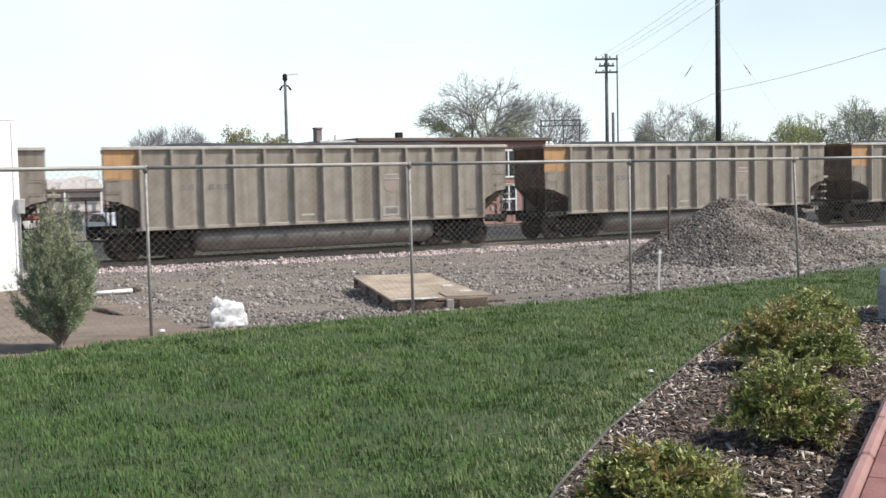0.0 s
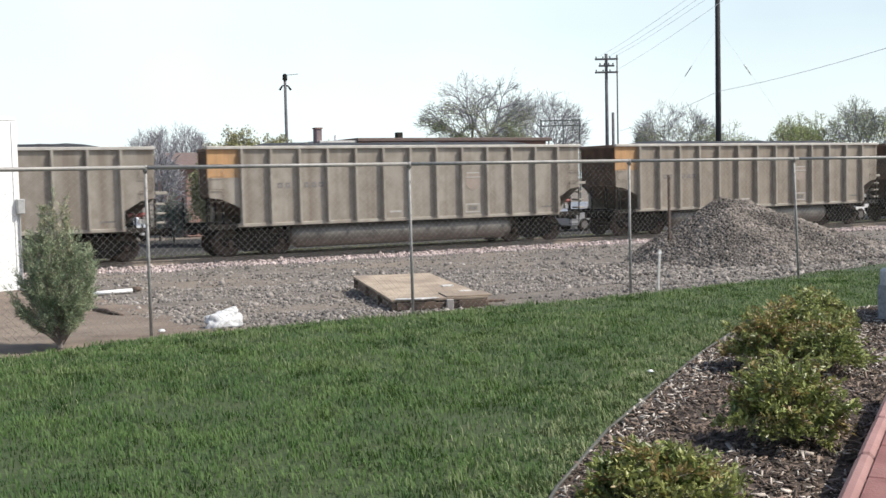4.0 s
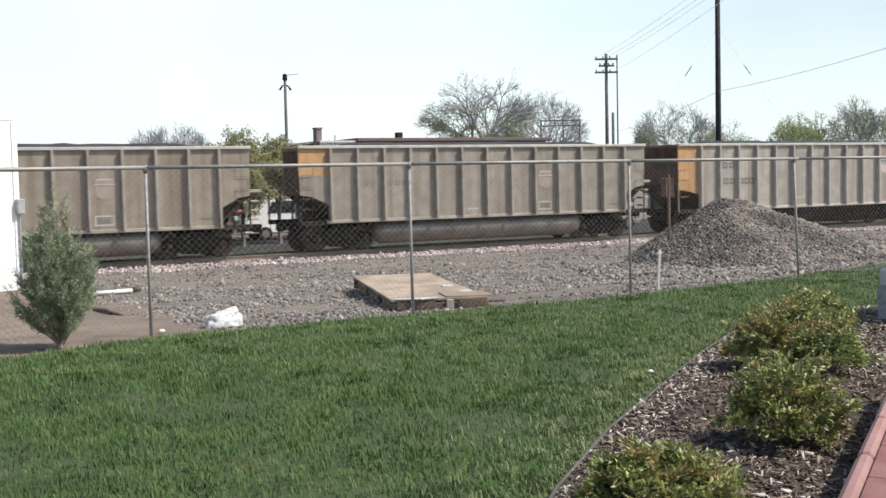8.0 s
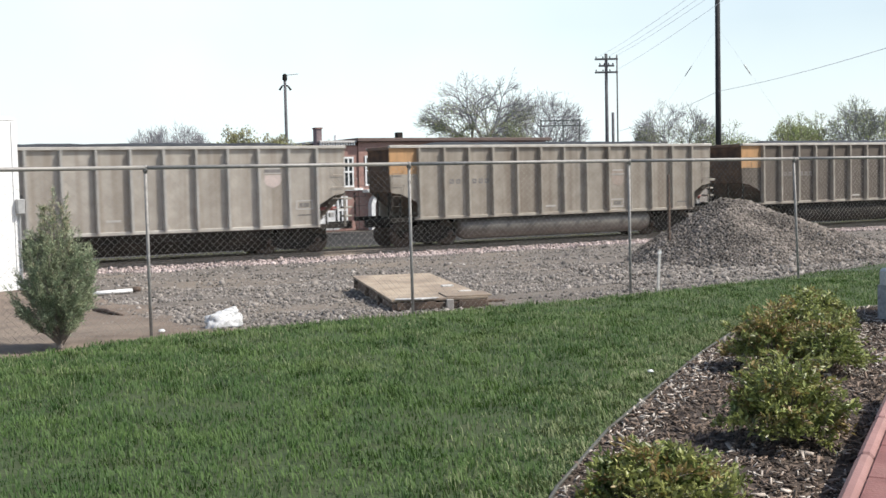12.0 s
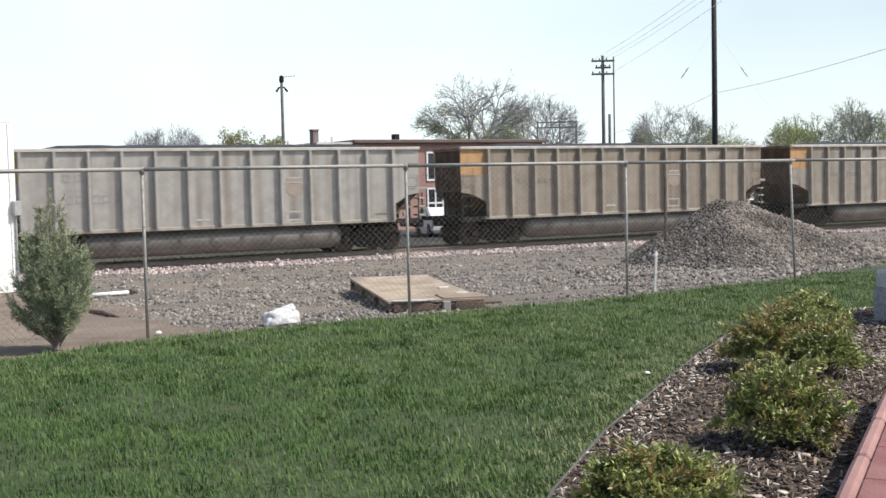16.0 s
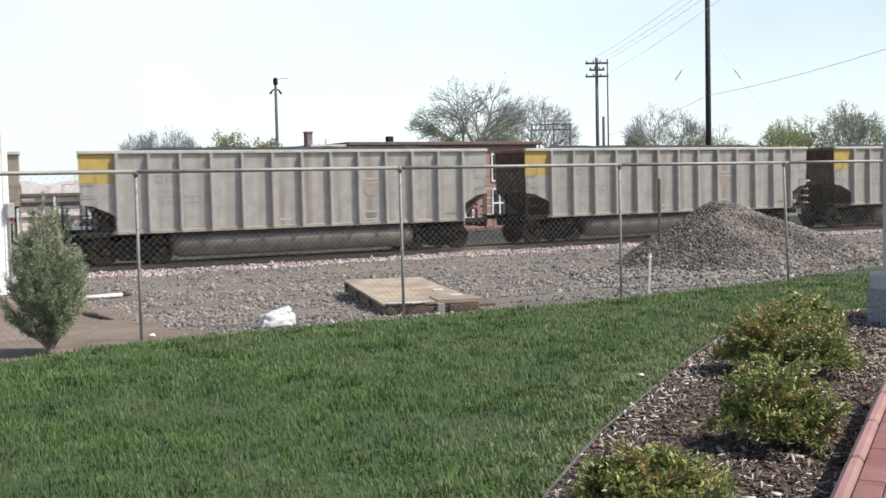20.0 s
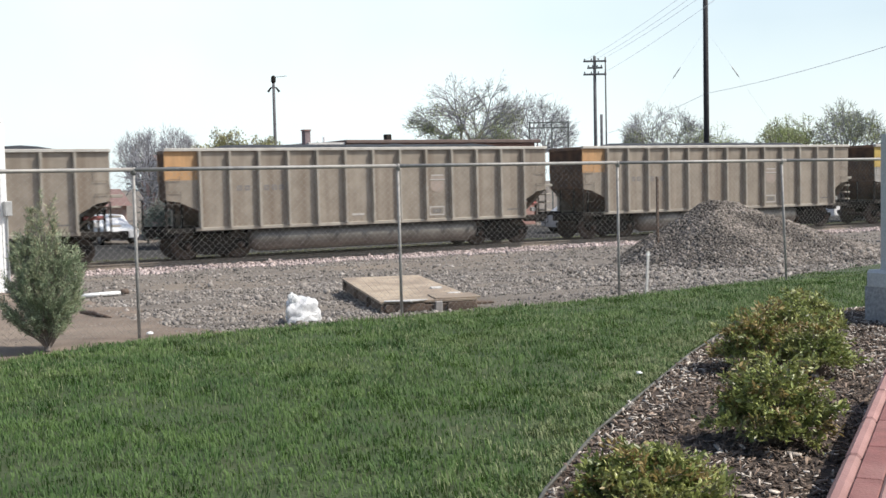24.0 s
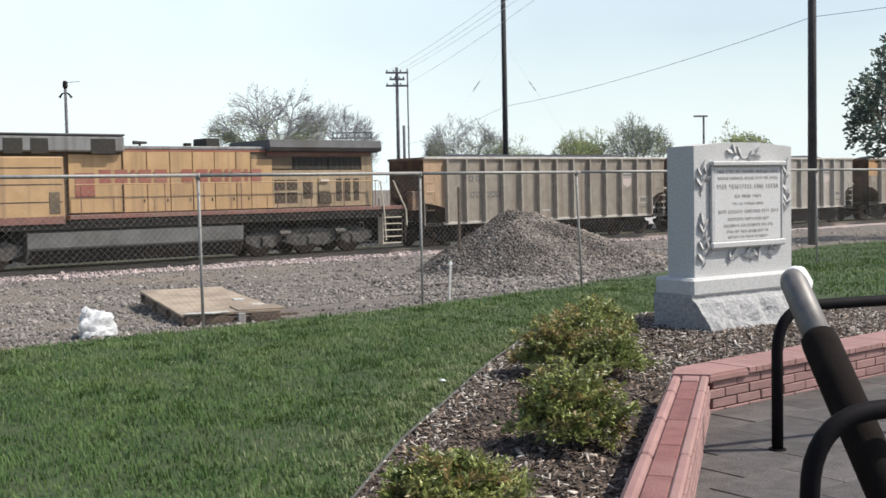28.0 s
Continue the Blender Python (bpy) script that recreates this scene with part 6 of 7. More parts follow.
for tx in (-5.2, -18.6):
    t = part("truck", boxes((-2.4, 2.4, -0.9, 0.9, 0.55, 1.0), bevel=0.05), L_TRUCK, loco, "grey three-axle truck")
    t.location.x = tx
    part("traction_motor", boxes((-2.6, 2.6, -0.62, 0.62, 0.22, 1.3)), BLACK, t, "dark motors between the wheels")
    for s in (-1, 1):
        f = part("side_frame", LF, L_TRUCK, t)
        f.location.y = s * 1.12
        for a in (-1.95, 0, 1.95):
            b = part("axle_box", boxes((a - 0.17, a + 0.17, s * 1.2 - 0.08, s * 1.2 + 0.08, 0.4, 0.72), bevel=0.03), L_TRUCK, t)
        for a in (-1.2, 1.2):
            b = part("spring", SPRING_MESH, BLACK, t)
            b.location = (a, s * 1.22, 0.28)
            b = part("brake_cylinder", bar((a - 0.2, s * 1.28, 0.84), (a + 0.25, s * 1.28, 0.84), 0.11, 8), L_TRUCK, t)
    for a in (-1.95, 0, 1.95):
        w = part("wheelset", LOCO_WHEEL, RUST, t)
        w.location = (a, 0, 0.53)
# ---------------------------------------------------------------- beyond the track: buildings, vehicles, poles, trees
FAR_Z = -1.1
GLASS = material("dark_window_glass", (0.03, 0.035, 0.04), (0.02, 0.022, 0.025), 3, 0.08, 0, 0)
CHIMNEY = material("dull_chimney_brick", (0.26, 0.2, 0.2), (0.2, 0.155, 0.16), 6, 0.9, bump=0.4, fine=14)
FAR_BRICK = material("far_red_brick", (0.36, 0.215, 0.18), (0.29, 0.17, 0.143), 6, 0.9, bump=0.4, fine=14, dirt=(0.36, 0.245, 0.21), dirt_scale=0.5)
ROOF_BROWN = material("brown_roof_edge", (0.16, 0.115, 0.1), (0.125, 0.09, 0.08), 4, 0.85)
station = thing("brick_building", Matrix.Translation(spot(25.5, 58.6, FAR_Z)) @ pose(0, 0, 0, 0, 0, TRACK), "red brick building with white framed windows and a chimney", "building")
part("wall", boxes((0.4, 13.0, 0, 9, 0, 5.0), bevel=0.02), FAR_BRICK, station)
part("roof", boxes((0.25, 13.3, -0.3, 9.3, 5.0, 5.2), bevel=0.03), ROOF_BROWN, station, "flat brown roof edge")
part("entrance_bay", boxes((-1.8, 0.395, 0.1, 8.8, 0, 4.78), bevel=0.02), FAR_BRICK, station)
cornice = part("cornice", boxes((-1.95, 0.24, -0.15, 9.0, 4.95, 5.06)), PALE, station, "pale cornice with small blocks")
for i in range(14):
    part("cornice_block", boxes((-1.9 + i * 0.155, -1.82 + i * 0.155, -0.08, 0.095, 4.8, 4.948)), WHITE, cornice)
part("wing", boxes((-9.2, -1.805, 1.0, 8, 0, 3.6), bevel=0.02), FAR_BRICK, station)
part("wing_roof", prism([(0.7, 3.605), (8.3, 3.605), (4.5, 4.6)], 7.6, "x", -9.5), ROOF_BROWN, station, "low pitched brown roof")
ch = part("chimney", boxes((-2.06, -1.72, 0.0995, 0.6, 4.79, 5.72), bevel=0.02), CHIMNEY, station, "square red brick chimney")
part("chimney_cap", boxes((-2.1, -1.69, 0.05, 0.62, 5.72, 5.79)), MORTAR, ch)
part("roof_vent", boxes((3.85, 4.2, 2.0, 2.4, 5.2, 5.62), bevel=0.02), BLACK, station)
part("vent_pipe", bar((0.3, 3, 5.2), (0.3, 3, 5.5), 0.1, 8), WHITE, station)
for wx, wz, h in ((-1.65, 2.55, 1.55), (-0.47, 2.55, 1.5), (0.87, 2.6, 1.5), (5.0, 2.9, 1.5), (7.4, 2.9, 1.5), (9.8, 2.9, 1.5), (-0.9, 0.5, 1.35), (5.0, 0.7, 1.6), (7.4, 0.7, 1.6), (9.8, 0.7, 1.6)):
    ww = 0.45 if wx < 2 else 0.9
    w = part("window", boxes((wx, wx + ww, -0.03, 0.13, wz, wz + h)), GLASS, station, "dark glass window with white frame")
    for fx in (wx - 0.09, wx + ww / 2 - 0.045, wx + ww):
        part("frame", boxes((fx, fx + 0.09, -0.06, -0.005, wz - 0.08, wz + h + 0.08)), WHITE, w)
    for fz in (wz - 0.1, wz + h / 2 - 0.04, wz + h):
        part("frame", boxes((wx - 0.1, wx + ww + 0.1, -0.065, -0.01, fz, fz + 0.1)), WHITE, w)
# arched white porch
pts = [(-0.68, 0), (-0.68, 1.4)] + [(0.68 * -math.cos(a), 1.4 + 0.68 * math.sin(a)) for a in np.linspace(0.2, 2.94, 9)] + [(0.68, 1.4), (0.68, 0), (0.45, 0), (0.45, 1.35)] + [(0.45 * math.cos(a), 1.38 + 0.45 * math.sin(a)) for a in np.linspace(0.2, 2.94, 9)] + [(-0.45, 1.35), (-0.45, 0)]
o = part("arched_porch", prism(pts, 0.5, "y", -0.5), WHITE, station, "white arched doorway surround")
o.location.x = 1.6
d = part("door", boxes((1.15, 2.05, -0.03, 0.02, 0, 1.85)), ROOF_BROWN, station)
part("porch_cornice", boxes((0.6, 2.6, -0.7, 0.0, 2.12, 2.3), bevel=0.02), WHITE, station)
part("belt_course", boxes((-1.3, 0.59, -0.12, 0.11, 2.26, 2.4), bevel=0.01), WHITE, station, "white belt course")

LOW_ROOF = material("faded_red_roof", (0.2, 0.125, 0.11), (0.165, 0.105, 0.092), 3, 0.85)
LOW_WALL = material("pinkish_wall", (0.3, 0.225, 0.2), (0.25, 0.185, 0.165), 3, 0.85)
low = thing("low_building", Matrix.Translation(spot(13.5, 78.0, FAR_Z)) @ pose(0, 0, 0, 0, 0, TRACK), "low building with a faded red roof and pinkish walls", "building")
part("wall", boxes((-3, 4.5, 0, 6, 0, 1.6)), LOW_WALL, low)
part("roof", prism([(-0.5, 1.6), (6.5, 1.6), (3, 2.75)], 8.2, "x", -3.4), LOW_ROOF, low, "rust-red pitched roof")
for i in range(3):
    w = part("window", boxes((-2.2 + i * 2.2, -1.3 + i * 2.2, -0.03, 0.02, 0.6, 1.4)), GLASS, low)
    part("frame", boxes((-2.28 + i * 2.2, -1.22 + i * 2.2, -0.05, -0.032, 1.4, 1.48)), WHITE, w)
pale = thing("pale_house", Matrix.Translation(spot(6.0, 70.0, FAR_Z)) @ pose(0, 0, 0, 0, 0, TRACK), "pale pinkish house with horizontal siding and white gables", "house")
SIDING = material("pale_siding", (0.74, 0.7, 0.66), (0.66, 0.61, 0.57), 4, 0.8)
part("wall", boxes((0, 8, 0, 7, 0, 2.7)), SIDING, pale)
for i in range(8):
    part("siding_board", boxes((0, 8, -0.03, -0.001, 0.2 + i * 0.29, 0.44 + i * 0.29)), SIDING if i % 3 else LOW_ROOF, pale)
part("eave", boxes((-0.3, 8.2, -0.45, -0.035, 2.55, 2.68)), ROOF_BROWN, pale, "dark eave line")
for gx in (0.3, 2.9, 5.5):
    gable = [(gx, 2.705), (gx + 2.5, 2.705)] + [(gx + 1.25 + 1.25 * math.cos(a), 2.705 + 0.75 * math.sin(a)) for a in np.linspace(0.25, 2.89, 9)]
    part("gable", prism(gable, 6.5, "y", -0.2), SIDING, pale, "rounded white gable")
for px_ in (1.5, 3.6, 5.7, 7.8):
    part("porch_post", boxes((px_, px_ + 0.12, -0.4, -0.28, 0, 2.55)), WHITE, pale)


def vehicle(x, y, turn, paint, van, label):
    """A parked road vehicle, seen far off."""
    g = thing("parked_van" if van else "parked_car", Matrix.Translation((x, y, FAR_Z)) @ pose(0, 0, 0, 0, 0, turn), label, "van" if van else "car", "parked vehicles")
    if van:
        body = [(-2.5, 0.35), (2.5, 0.35), (2.55, 1.0), (1.9, 1.25), (1.35, 2.05), (-2.45, 2.1), (-2.5, 1.2)]
    else:
        body = [(-2.2, 0.3), (2.2, 0.3), (2.25, 0.75), (1.2, 0.95), (0.5, 1.42), (-1.0, 1.45), (-1.75, 1.0), (-2.25, 0.95)]
    bm = prism(body, 1.7, "y", -0.85)
    bmesh.ops.bevel(bm, geom=bm.edges[:], offset=0.05, segments=2, affect="EDGES")
    part("body", bm, paint, g)
    for s in (-1, 1):
        wz = [(1.3, 1.3), (1.05, 1.85), (-0.2, 1.9), (-0.2, 1.3)] if van else [(0.9, 1.0), (0.4, 1.36), (-0.9, 1.38), (-1.4, 1.0)]
        part("side_window", prism(wz, 0.02, "y", s * 0.855 - 0.01), GLASS, g)
        for wx in (-1.4, 1.4):
            w = part("wheel", bar((wx, s * 0.72, 0.33), (wx, s * 0.88, 0.33), 0.33, 16), BLACK, g)
            part("rim", bar((wx, s * 0.86, 0.33), (wx, s * 0.89, 0.33), 0.19, 12), GREY_METAL, w)
    return g


CAR_WHITE = material("white_car_paint", (0.8, 0.8, 0.8), (0.76, 0.76, 0.76), 2, 0.3, 0, 0)
CAR_GREY = material("silver_car_paint", (0.5, 0.5, 0.51), (0.46, 0.46, 0.47), 2, 0.3, 0.4, 0)
vehicle(-7.7, 56.0, TRACK + 180, CAR_WHITE, True, "white van parked beyond the track")
vehicle(-16.6, 57.5, -50, CAR_WHITE, False, "white car parked before the low building")
vehicle(0.0, 58.0, TRACK + 75, CAR_WHITE, False, "white car parked before the brick building")
vehicle(17.0, 62.0, TRACK, CAR_WHITE, False, "white car parked past the brick building")
vehicle(8.0, 58.5, TRACK, CAR_GREY, False, "silver car parked before the brick building")
vehicle(24.0, 64.0, TRACK, CAR_WHITE, True, "white van parked beyond the track")


# ---- poles and wires
def utility_pole(x, y, z0, top, r0, r1, mat, label, arms=(), name="utility_pole", turn=TRACK):
    g = thing(name, Matrix.Translation((x, y, z0)) @ pose(0, 0, 0, 0, 0, turn), label, "utility pole")
    part("pole", tube(bmesh.new(), ((0, 0, -0.3), (0, 0, top)), [r0, r1], 10), mat, g, smooth=True)
    for z, half in arms:
        a = part("crossarm", boxes((-half, half, -0.16, -0.06, z - 0.06, z + 0.06), bevel=0.008), mat, g)
        for q in np.linspace(-half + 0.08, half - 0.08, 4):
            part("insulator", tube(bmesh.new(), [(q, -0.11, z + k) for k in (0.06, 0.1, 0.12, 0.18)], [0.02, 0.045, 0.05, 0.03], 7), GLASS, a)
    return g


utility_pole(16.33, 29.9, -0.4, 11.5, 0.135, 0.105, POLE_PALE, "tall brown wooden utility pole by the fence")
utility_pole(13.09, 53.42, FAR_Z, 14.5, 0.15, 0.11, POLE, "tall dark wooden pole beyond the track")
utility_pole(10.9, 74.2, FAR_Z, 10.7, 0.14, 0.1, POLE_FAR, "dark wooden utility pole with three crossarms", ((10.35, 0.75), (9.92, 0.5), (9.5, 0.75)), turn=0)
utility_pole(11.12, 71.1, FAR_Z, 10.3, 0.055, 0.04, POLE_PALE, "thin weathered pole beside a utility pole")
utility_pole(11.3, 74.2, FAR_Z, 6.9, 0.1, 0.09, POLE_FAR, "short dark stub pole")
lamp_post = utility_pole(-11.4, 84.2, FAR_Z, 10.4, 0.14, 0.1, POLE_FAR, "dark lamp post with two lamp heads", (), "lamp_post", 0)
part("lamp_head", tube(bmesh.new(), [(0, 0, z) for z in (10.3, 10.4, 10.75, 10.85)], [0.1, 0.18, 0.17, 0.07], 10), BLACK, lamp_post)
part("bracket", tube(bmesh.new(), ((-0.42, 0, 9.65), (-0.2, 0, 9.95), (0, 0, 10.0), (0.2, 0, 9.95), (0.42, 0, 9.65)), [0.09, 0.06, 0.05, 0.06, 0.09], 7), BLACK, lamp_post)
part("lamp_arm", bar((0, 0, 10.72), (1.0, 0, 10.8), 0.022, 5), GREY_METAL, lamp_post)
light_pole = utility_pole(35.97, 82.5, FAR_Z, 7.9, 0.1, 0.07, POLE_PALE, "thin street light pole far behind the train", (), "lamp_post", 0)
part("lamp_arm", boxes((-0.8, 0.3, -0.08, 0.08, 7.8, 7.93)), GREY_METAL, light_pole)

WIRE = material("wire", (0.75, 0.78, 0.86), (0.68, 0.7, 0.78), 5, 0.5, 0.3, 0)


def wire(a, b, sag, r, label="thin overhead wire"):
    a, b = Vector(a), Vector(b)
    pts = [a.lerp(b, t) - Vector((0, 0, sag * 4 * t * (1 - t))) for t in np.linspace(0, 1, 15)]
    ob = part("overhead_wire", tube(bmesh.new(), pts, r, 4), WIRE)
    return tagged(ob, label, "wire", "overhead wires")


wire((16.33, 29.9, 6.25), (13.09, 53.42, 5.5), 0.25, 0.012, "overhead wire between two wooden poles")
wire((13.09, 53.42, 5.5), (10.9, 74.1, 4.4), 0.2, 0.011, "overhead wire between two wooden poles")
wire((16.33, 29.9, 6.25), (30, 18, 8.0), 0.3, 0.011, "overhead wire leaving a wooden pole")
for i, (dx, z) in enumerate(((-0.6, 9.35), (0.1, 9.4), (0.65, 9.45), (0.6, 8.5))):
    wire((10.9 + dx, 74.1, z), (9.6 + 0.45 * i, 22, 8.5 + 0.12 * i), 0.3, 0.008, "overhead line from the crossarms")

# two down-guys of the tall pole, each with a strain insulator
for i, s in enumerate((-1, 1)):
    top, foot = Vector((13.09 + s * 0.1, 53.42, 8.35)), Vector((13.09 + s * 6.6, 53.42, FAR_Z))
    guy = thing("guy_wire", Matrix.Identity(4), "thin steel guy wire with a grey strain insulator", "guy wire", "guy wires of the tall pole")
    part("strand", tube(bmesh.new(), (top, foot), 0.003, 4), WIRE, guy)
    u, v = top.lerp(foot, 0.17), top.lerp(foot, 0.225)
    part("strain_insulator", tube(bmesh.new(), [u.lerp(v, t) for t in (0, 0.25, 0.5, 0.75, 1)], [0.01, 0.028, 0.02, 0.028, 0.01], 6), METER, guy, "grey strain insulator")

# signal gantry
GANTRY = material("grey_green_steel", (0.2, 0.22, 0.2), (0.16, 0.18, 0.17), 6, 0.7, 0.2)
gan = thing("signal_gantry", Matrix.Translation((8.4, 79.5, FAR_Z)), "grey steel signal gantry behind the train", "gantry")
for x in (-1.35, 0.2, 1.35):
    part("gantry_post", boxes((x - 0.045, x + 0.045, -0.045, 0.045, 0, 6.8)), GANTRY, gan)
for z in (6.35, 6.72):
    part("gantry_beam", boxes((-1.42, 1.42, -0.05, 0.05, z - 0.04, z + 0.04)), GANTRY, gan)
for x in (-0.9, -0.4, 0.7, 1.0):
    part("gantry_brace", bar((x, 0, 6.35), (x + 0.25, 0, 6.72), 0.025, 5), GANTRY, gan)


# ---- trees
def tree(x, y, z0, h, spread, seed, label, leaf=LEAF, count=2500, size=0.16, bare=0.5, levels=5, trunk=0.2, first=0.22, low_green=False, fill=None, bark=BARK):
    """Trunk, limbs that fork into twigs, and small leaves and buds on the outer ones."""
    g = thing("tree", Matrix.Translation((x, y, z0)), label, "tree", "trees beyond the track")
    r = random.Random(seed)
    limbs, twigs, ends = bmesh.new(), bmesh.new(), []

    def grow(p, d, ln, rad, lv):
        bend = Vector((r.gauss(0, 0.12), r.gauss(0, 0.12), r.uniform(-0.02, 0.12)))
        m = p + d * ln * 0.5
        q = m + (d + bend).normalized() * ln * 0.5
        tube(limbs if lv <= 2 else twigs, (p, m, q), [rad, rad * 0.85, rad * 0.68], 6 if lv <= 1 else 3, False)
        if lv >= levels - 2:
            ends.extend((m.lerp(q, r.random()), (q - p).normalized()) for _ in range(2))
        if lv >= levels:
            return
        n = r.choice((3, 3, 4)) if lv < 3 else r.choice((2, 3, 3))
        for i in range(n):
            a = 2 * math.pi * (i + r.random() * 0.7) / n + lv
            side = d.orthogonal().normalized()
            side = (Matrix.Rotation(a, 3, d) @ side)
            k = r.uniform(0.35, 0.95) * (1.15 if lv == 0 else 0.85)
            nd = (d + side * k + Vector((0, 0, 0.12))).normalized()
            nd = Vector((nd.x * spread, nd.y * spread, nd.z)).normalized()
            grow(q if i < 2 else m.lerp(q, r.uniform(0.3, 0.9)), nd, ln * r.uniform(0.66, 0.86), rad * 0.6, lv + 1)

    grow(Vector((0, 0, -0.1)), Vector((r.uniform(-0.06, 0.06), 0, 1)).normalized(), h * first, trunk, 0)
    top = max((e[0].z for e in ends), default=h)
    s = h / top
    for bm in (limbs, twigs):
        for v in bm.verts:
            v.co.z *= s
    part("trunk", limbs, BARK, g, "trunk and limbs")
    part("twig_mass", twigs, bark, g, "fine twigs")["kind"] = "stuff"
    c = np.array([[e[0].x, e[0].y, e[0].z * s] for e in ends])
    o = np.array([e[1] for e in ends])
    rr = np.random.default_rng(seed)
    if fill:
        # dense foliage round the stems: half width, low and high end, number of leaves
        fw, f0, f1, fn = fill
        u = rr.normal(0, 1, (fn, 3))
        u /= np.linalg.norm(u, axis=1)[:, None]
        lump = np.array([0.85 + 0.55 * noise.noise(Vector(a) * 2.2 + Vector((seed, 0, 0))) for a in u])
        u *= (lump * rr.uniform(0.55, 1.0, fn))[:, None]
        u *= np.array([fw, fw, (f1 - f0) / 2])
        u[:, 2] += (f0 + f1) / 2
        leaves("leaves", u, u - np.array([0, 0, (f0 + f1) / 2]), size, 0.6, leaf, g, "fresh leaves")
    for mat, n, lb in ((leaf, int(count * (1 - bare)), "fresh leaves"), (BUD, int(count * bare), "budding twig tips")):
        if n:
            w = np.ones(len(c)) if not low_green or mat is BUD else np.exp(-((c[:, 2] / h - 0.55) / 0.18) ** 2) + 0.05
            i = rr.choice(len(c), n, p=w / w.sum())
            if mat is BUD and bark is TWIG:
                leaves("twig_mass", c[i] + rr.normal(0, 0.02 * h * 0.5, (n, 3)), o[i] + np.array([0, 0, 0.5]), 0.5, 0.06, TWIG, g, "fine outer twigs")
                continue
            leaves("leaves" if mat is leaf else "bud_mass", c[i] + rr.normal(0, 0.03 * h * 0.5, (n, 3)), o[i], size, 0.6, mat, g, lb)
    return g


tree(3.3, 86.0, FAR_Z, 10.8, 2.0, 138, "large old tree just coming into leaf", LEAF, 13000, 0.11, 0.3, 7, 0.42, 0.2, True, bark=TWIG)
tree(8.4, 90.0, FAR_Z, 9.3, 1.3, 9, "bare grey spring tree with buds", LEAF, 4500, 0.09, 0.85, 7, 0.22, bark=TWIG)
tree(18.9, 90.0, FAR_Z, 8.3, 1.5, 12, "half-leafed spring tree behind the train", LEAF, 9000, 0.11, 0.4, 6, 0.2, 0.22, True, bark=TWIG)
tree(23.0, 89.0, FAR_Z, 7.0, 1.6, 13, "low half-leafed spring tree", LEAF, 5000, 0.12, 0.25, 6, 0.2, fill=(2.4, 1.5, 6.0, 4500), bark=TWIG)
tree(29.3, 92.0, FAR_Z, 7.4, 1.1, 17, "green budding tree behind the train", LEAF, 8000, 0.12, 0.25, 5, 0.2, fill=(1.9, 2.0, 7.0, 9000))
tree(33.5, 90.0, FAR_Z, 8.2, 1.1, 18, "green spring tree behind the train", LEAF, 7000, 0.12, 0.4, 6, 0.22, bark=TWIG)
tree(40.6, 86.0, FAR_Z, 7.6, 1.3, 19, "low tree behind the far cars", LEAF, 2600, 0.16, 0.4, 5, 0.16, fill=(2.1, 2.5, 7.0, 6000))
tree(-21.9, 98.0, FAR_Z, 7.9, 1.0, 23, "bare grey tree far beyond the track", LEAF, 1300, 0.08, 0.99, 6, 0.22, 0.16, bark=TWIG)
tree(-24.8, 98.0, FAR_Z, 7.8, 1.0, 24, "bare grey tree far beyond the track", LEAF, 1300, 0.08, 0.99, 6, 0.22, 0.16, bark=TWIG)
tree(-8.9, 50.5, FAR_Z, 5.2, 0.95, 31, "leafy olive-green tree before the brick building", LEAF_OLIVE, 5000, 0.1, 0.12, 6, 0.13, 0.1, fill=(1.5, 0.8, 4.9, 20000))
tree(-7.4, 51.5, FAR_Z, 5.0, 0.95, 32, "leafy olive-green tree before the brick building", LEAF_OLIVE, 5000, 0.1, 0.15, 6, 0.12, 0.1, fill=(1.4, 1.9, 4.6, 18000))
tree(-5.7, 66.0, FAR_Z, 5.2, 1.1, 33, "small leafy tree beside the brick building", LEAF, 2600, 0.16, 0.2, 5, 0.12)
tree(-17.5, 70.0, FAR_Z, 5.6, 1.0, 35, "bare small tree beside the low building", LEAF_DARK, 500, 0.13, 0.6, 5, 0.12)
tree(22.6, 33.0, -0.6, 7.2, 1.2, 41, "dark leafy tree near the fence", LEAF_DARK, 9000, 0.16, 0.0, 5, 0.2)
tree(-14.2, 57.0, FAR_Z, 5.4, 1.5, 37, "bare many-stemmed tree beyond the track", LEAF, 700, 0.07, 0.9, 6, 0.13, 0.1, bark=TWIG)
tree(-12.6, 53.0, FAR_Z, 2.4, 1.6, 38, "low half-bare shrub beyond the track", LEAF_DARK, 1500, 0.09, 0.4, 5, 0.05, 0.1, fill=(1.3, 0.1, 2.0, 2500))
tree(-19.6, 60.0, FAR_Z, 2.0, 1.6, 39, "low half-bare shrub beyond the track", LEAF_DARK, 1500, 0.09, 0.4, 5, 0.05, 0.1, fill=(1.3, 0.1, 1.7, 2500))
tree(-6.35, 52.3, FAR_Z, 4.5, 1.0, 43, "leafy olive-green tree before the brick building", LEAF_OLIVE, 4000, 0.1, 0.15, 6, 0.1, 0.1, fill=(0.8, 2.1, 4.4, 7000))
tree(-10.5, 52.0, FAR_Z, 4.6, 1.0, 46, "leafy olive-green tree before the low building", LEAF_OLIVE, 4000, 0.1, 0.15, 6, 0.1, 0.1, fill=(1.2, 0.5, 4.1, 12000))
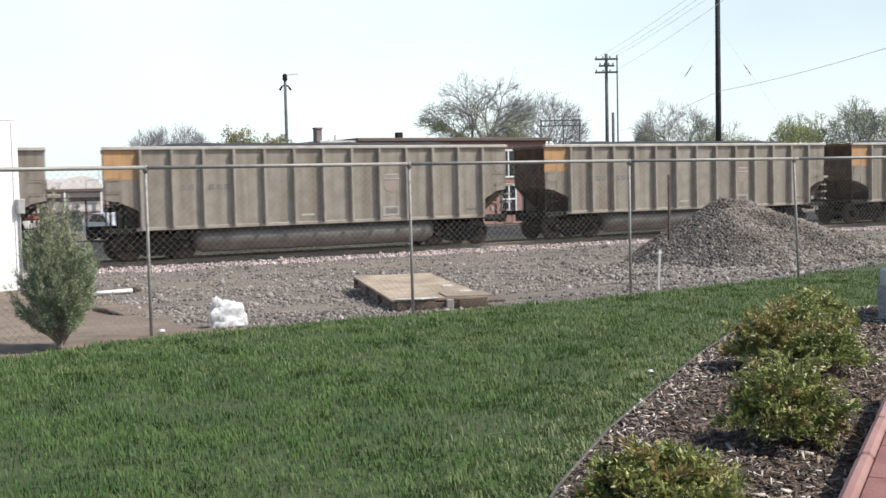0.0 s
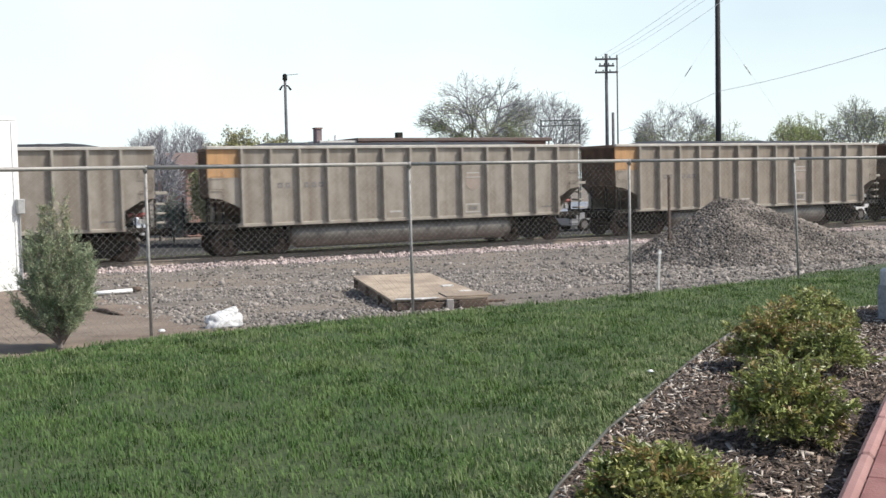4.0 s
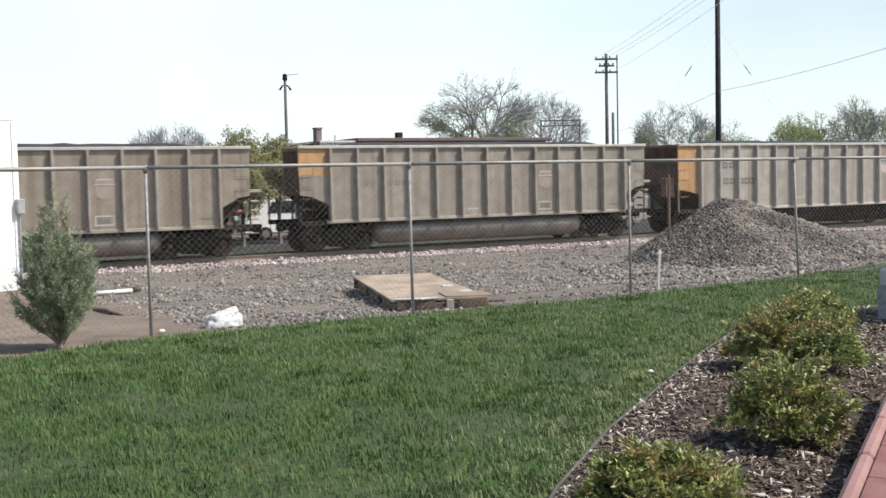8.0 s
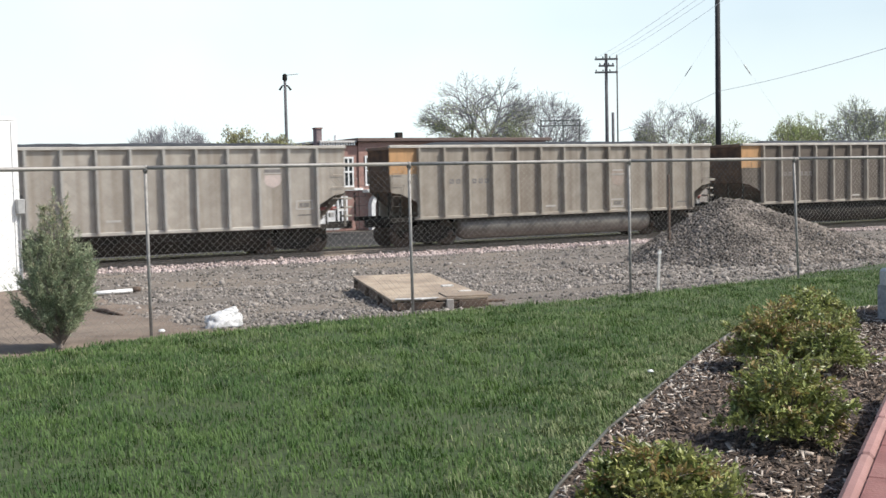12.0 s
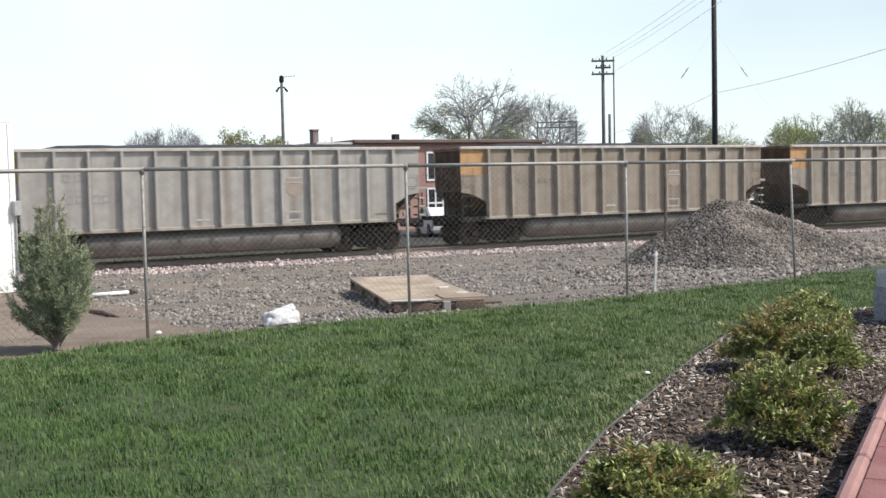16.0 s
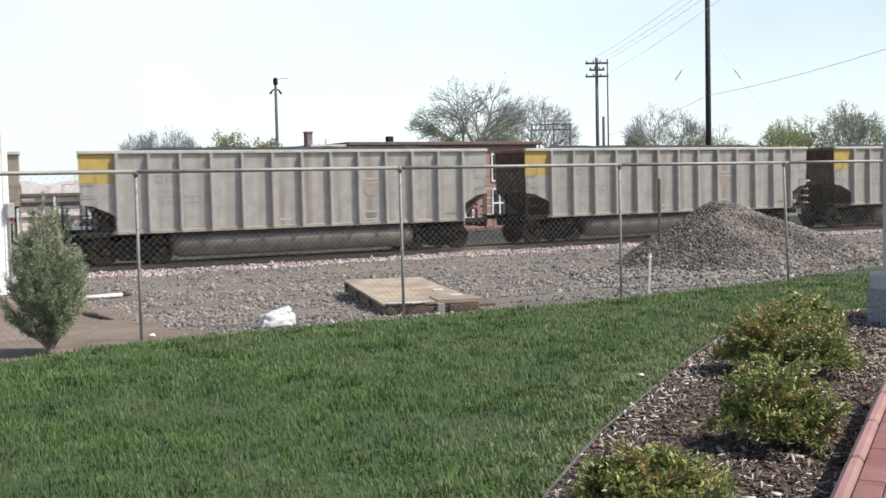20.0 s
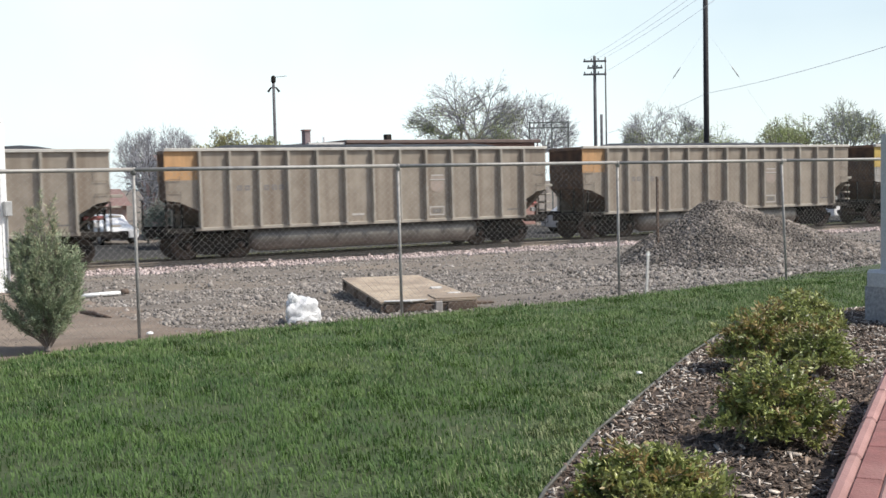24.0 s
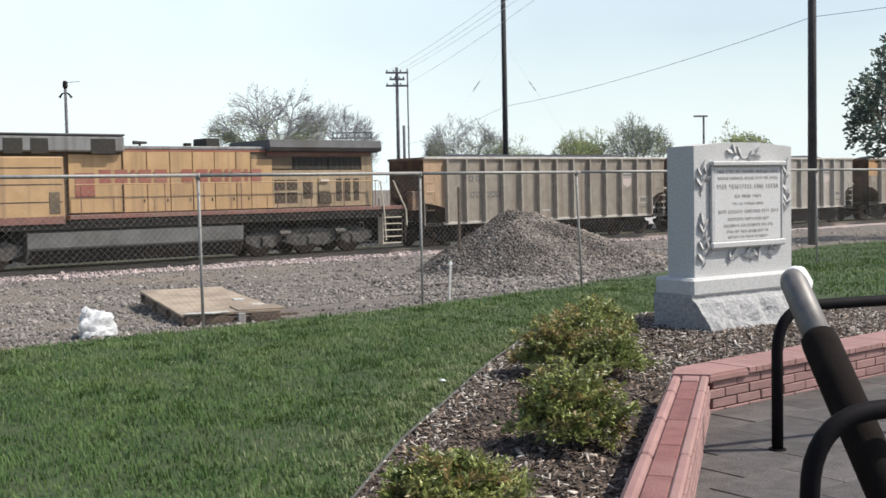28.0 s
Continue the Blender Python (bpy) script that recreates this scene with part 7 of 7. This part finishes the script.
# ---------------------------------------------------------------- what moves
def motions():
    turn = pose(0, 0, 0, 0, 0, TRACK)
    for k, ob in CARS:
        walk(ob, [(t, Matrix.Translation(spot(FIRST_P + (s - k) * PITCH, TRACK_Q, RAIL_Z)) @ turn) for t, s in RUN])
    walk(loco, [(t, Matrix.Translation(spot(FIRST_P + 0.15 + (s - 35) * PITCH, TRACK_Q, RAIL_Z)) @ turn) for t, s in RUN])
    # wheels roll while their car is near the view; a turn is under 90 degrees from row to row
    def roll(wheel, radius, k, seat, first, last):
        rows = [(0.0, Matrix.Translation(seat))]
        if first > 0.1:
            rows.append((first - 1 / FPS, Matrix.Translation(seat)))
        for i in range(int((last - first) * FPS) + 1):
            t = first + i / FPS
            far = float(np.interp(t, [a for a, b in RUN], [b for a, b in RUN])) * PITCH
            rows.append((t, Matrix.Translation(seat) @ Matrix.Rotation(far / radius, 4, "Y")))
        if last < 27.9:
            rows.append((28.0, rows[-1][1]))
        walk(wheel, [r for i, r in enumerate(rows) if not i or frame(r[0]) > frame(rows[i - 1][0])])

    for k, ob in CARS:
        mid = k / 1.2985
        first, last = max(0.0, round((mid - 1.1) * FPS) / FPS), min(28.0, round((mid + 2.3) * FPS) / FPS)
        if last > first + 0.2:
            for w in [c for c in ob.children_recursive if c.name.startswith("wheelset")]:
                roll(w, 0.4575, k, w.location.copy(), first, last)
    for w in [c for c in loco.children_recursive if c.name.startswith("wheelset")]:
        roll(w, 0.53, 35, w.location.copy(), 26.4, 28.0)
    # the bag drifts along the fence foot and is puffed up and pressed flat by the wind
    bag_at = ((0, 0.0), (2.6, 0.0), (3.0, -0.06), (12.5, -0.06), (14.3, 0.33), (14.5, 0.37), (15.0, 0.49), (15.5, 0.67), (16.0, 0.68), (20.6, 0.72), (21.2, 0.79),
              (22.5, 0.95), (23.5, 1.06), (28.0, 1.05))
    base, turn_bag = Vector((-2.5, 12.95, -0.03)), pose(0, 0, 0, 0, 0, TRACK)
    walk(bag, [(t, Matrix.Translation(base + ALONG * d) @ turn_bag) for t, d in bag_at])
    up, flat_down = pose(0.0, 0.01, 0.14, 0, -5, 0), pose(0.03, 0.05, 0.05, 70, 0, 15)
    leaning = pose(0.06, 0.03, 0.2, 10, 35, 0)
    walk(bag_top, [(t, m) for t, m in ((0, up), (2.5, up), (3.0, flat_down), (12.5, flat_down), (13.8, up), (14.8, up), (15.2, leaning), (15.55, flat_down), (21.0, flat_down), (21.25, up), (28.0, up))])
    flap_up, flap_down = pose(-0.1, 0, 0.25, 0, -25, 0), pose(0.08, -0.02, 0.16, 0, 60, 0)
    walk(bag_flap, [(t, m) for t, m in ((0, flap_up), (2.5, flap_up), (3.0, flap_down), (12.5, flap_down), (13.8, flap_up), (14.8, flap_up), (15.55, flap_down), (21.0, flap_down), (21.25, flap_up), (28.0, flap_up))])


motions()
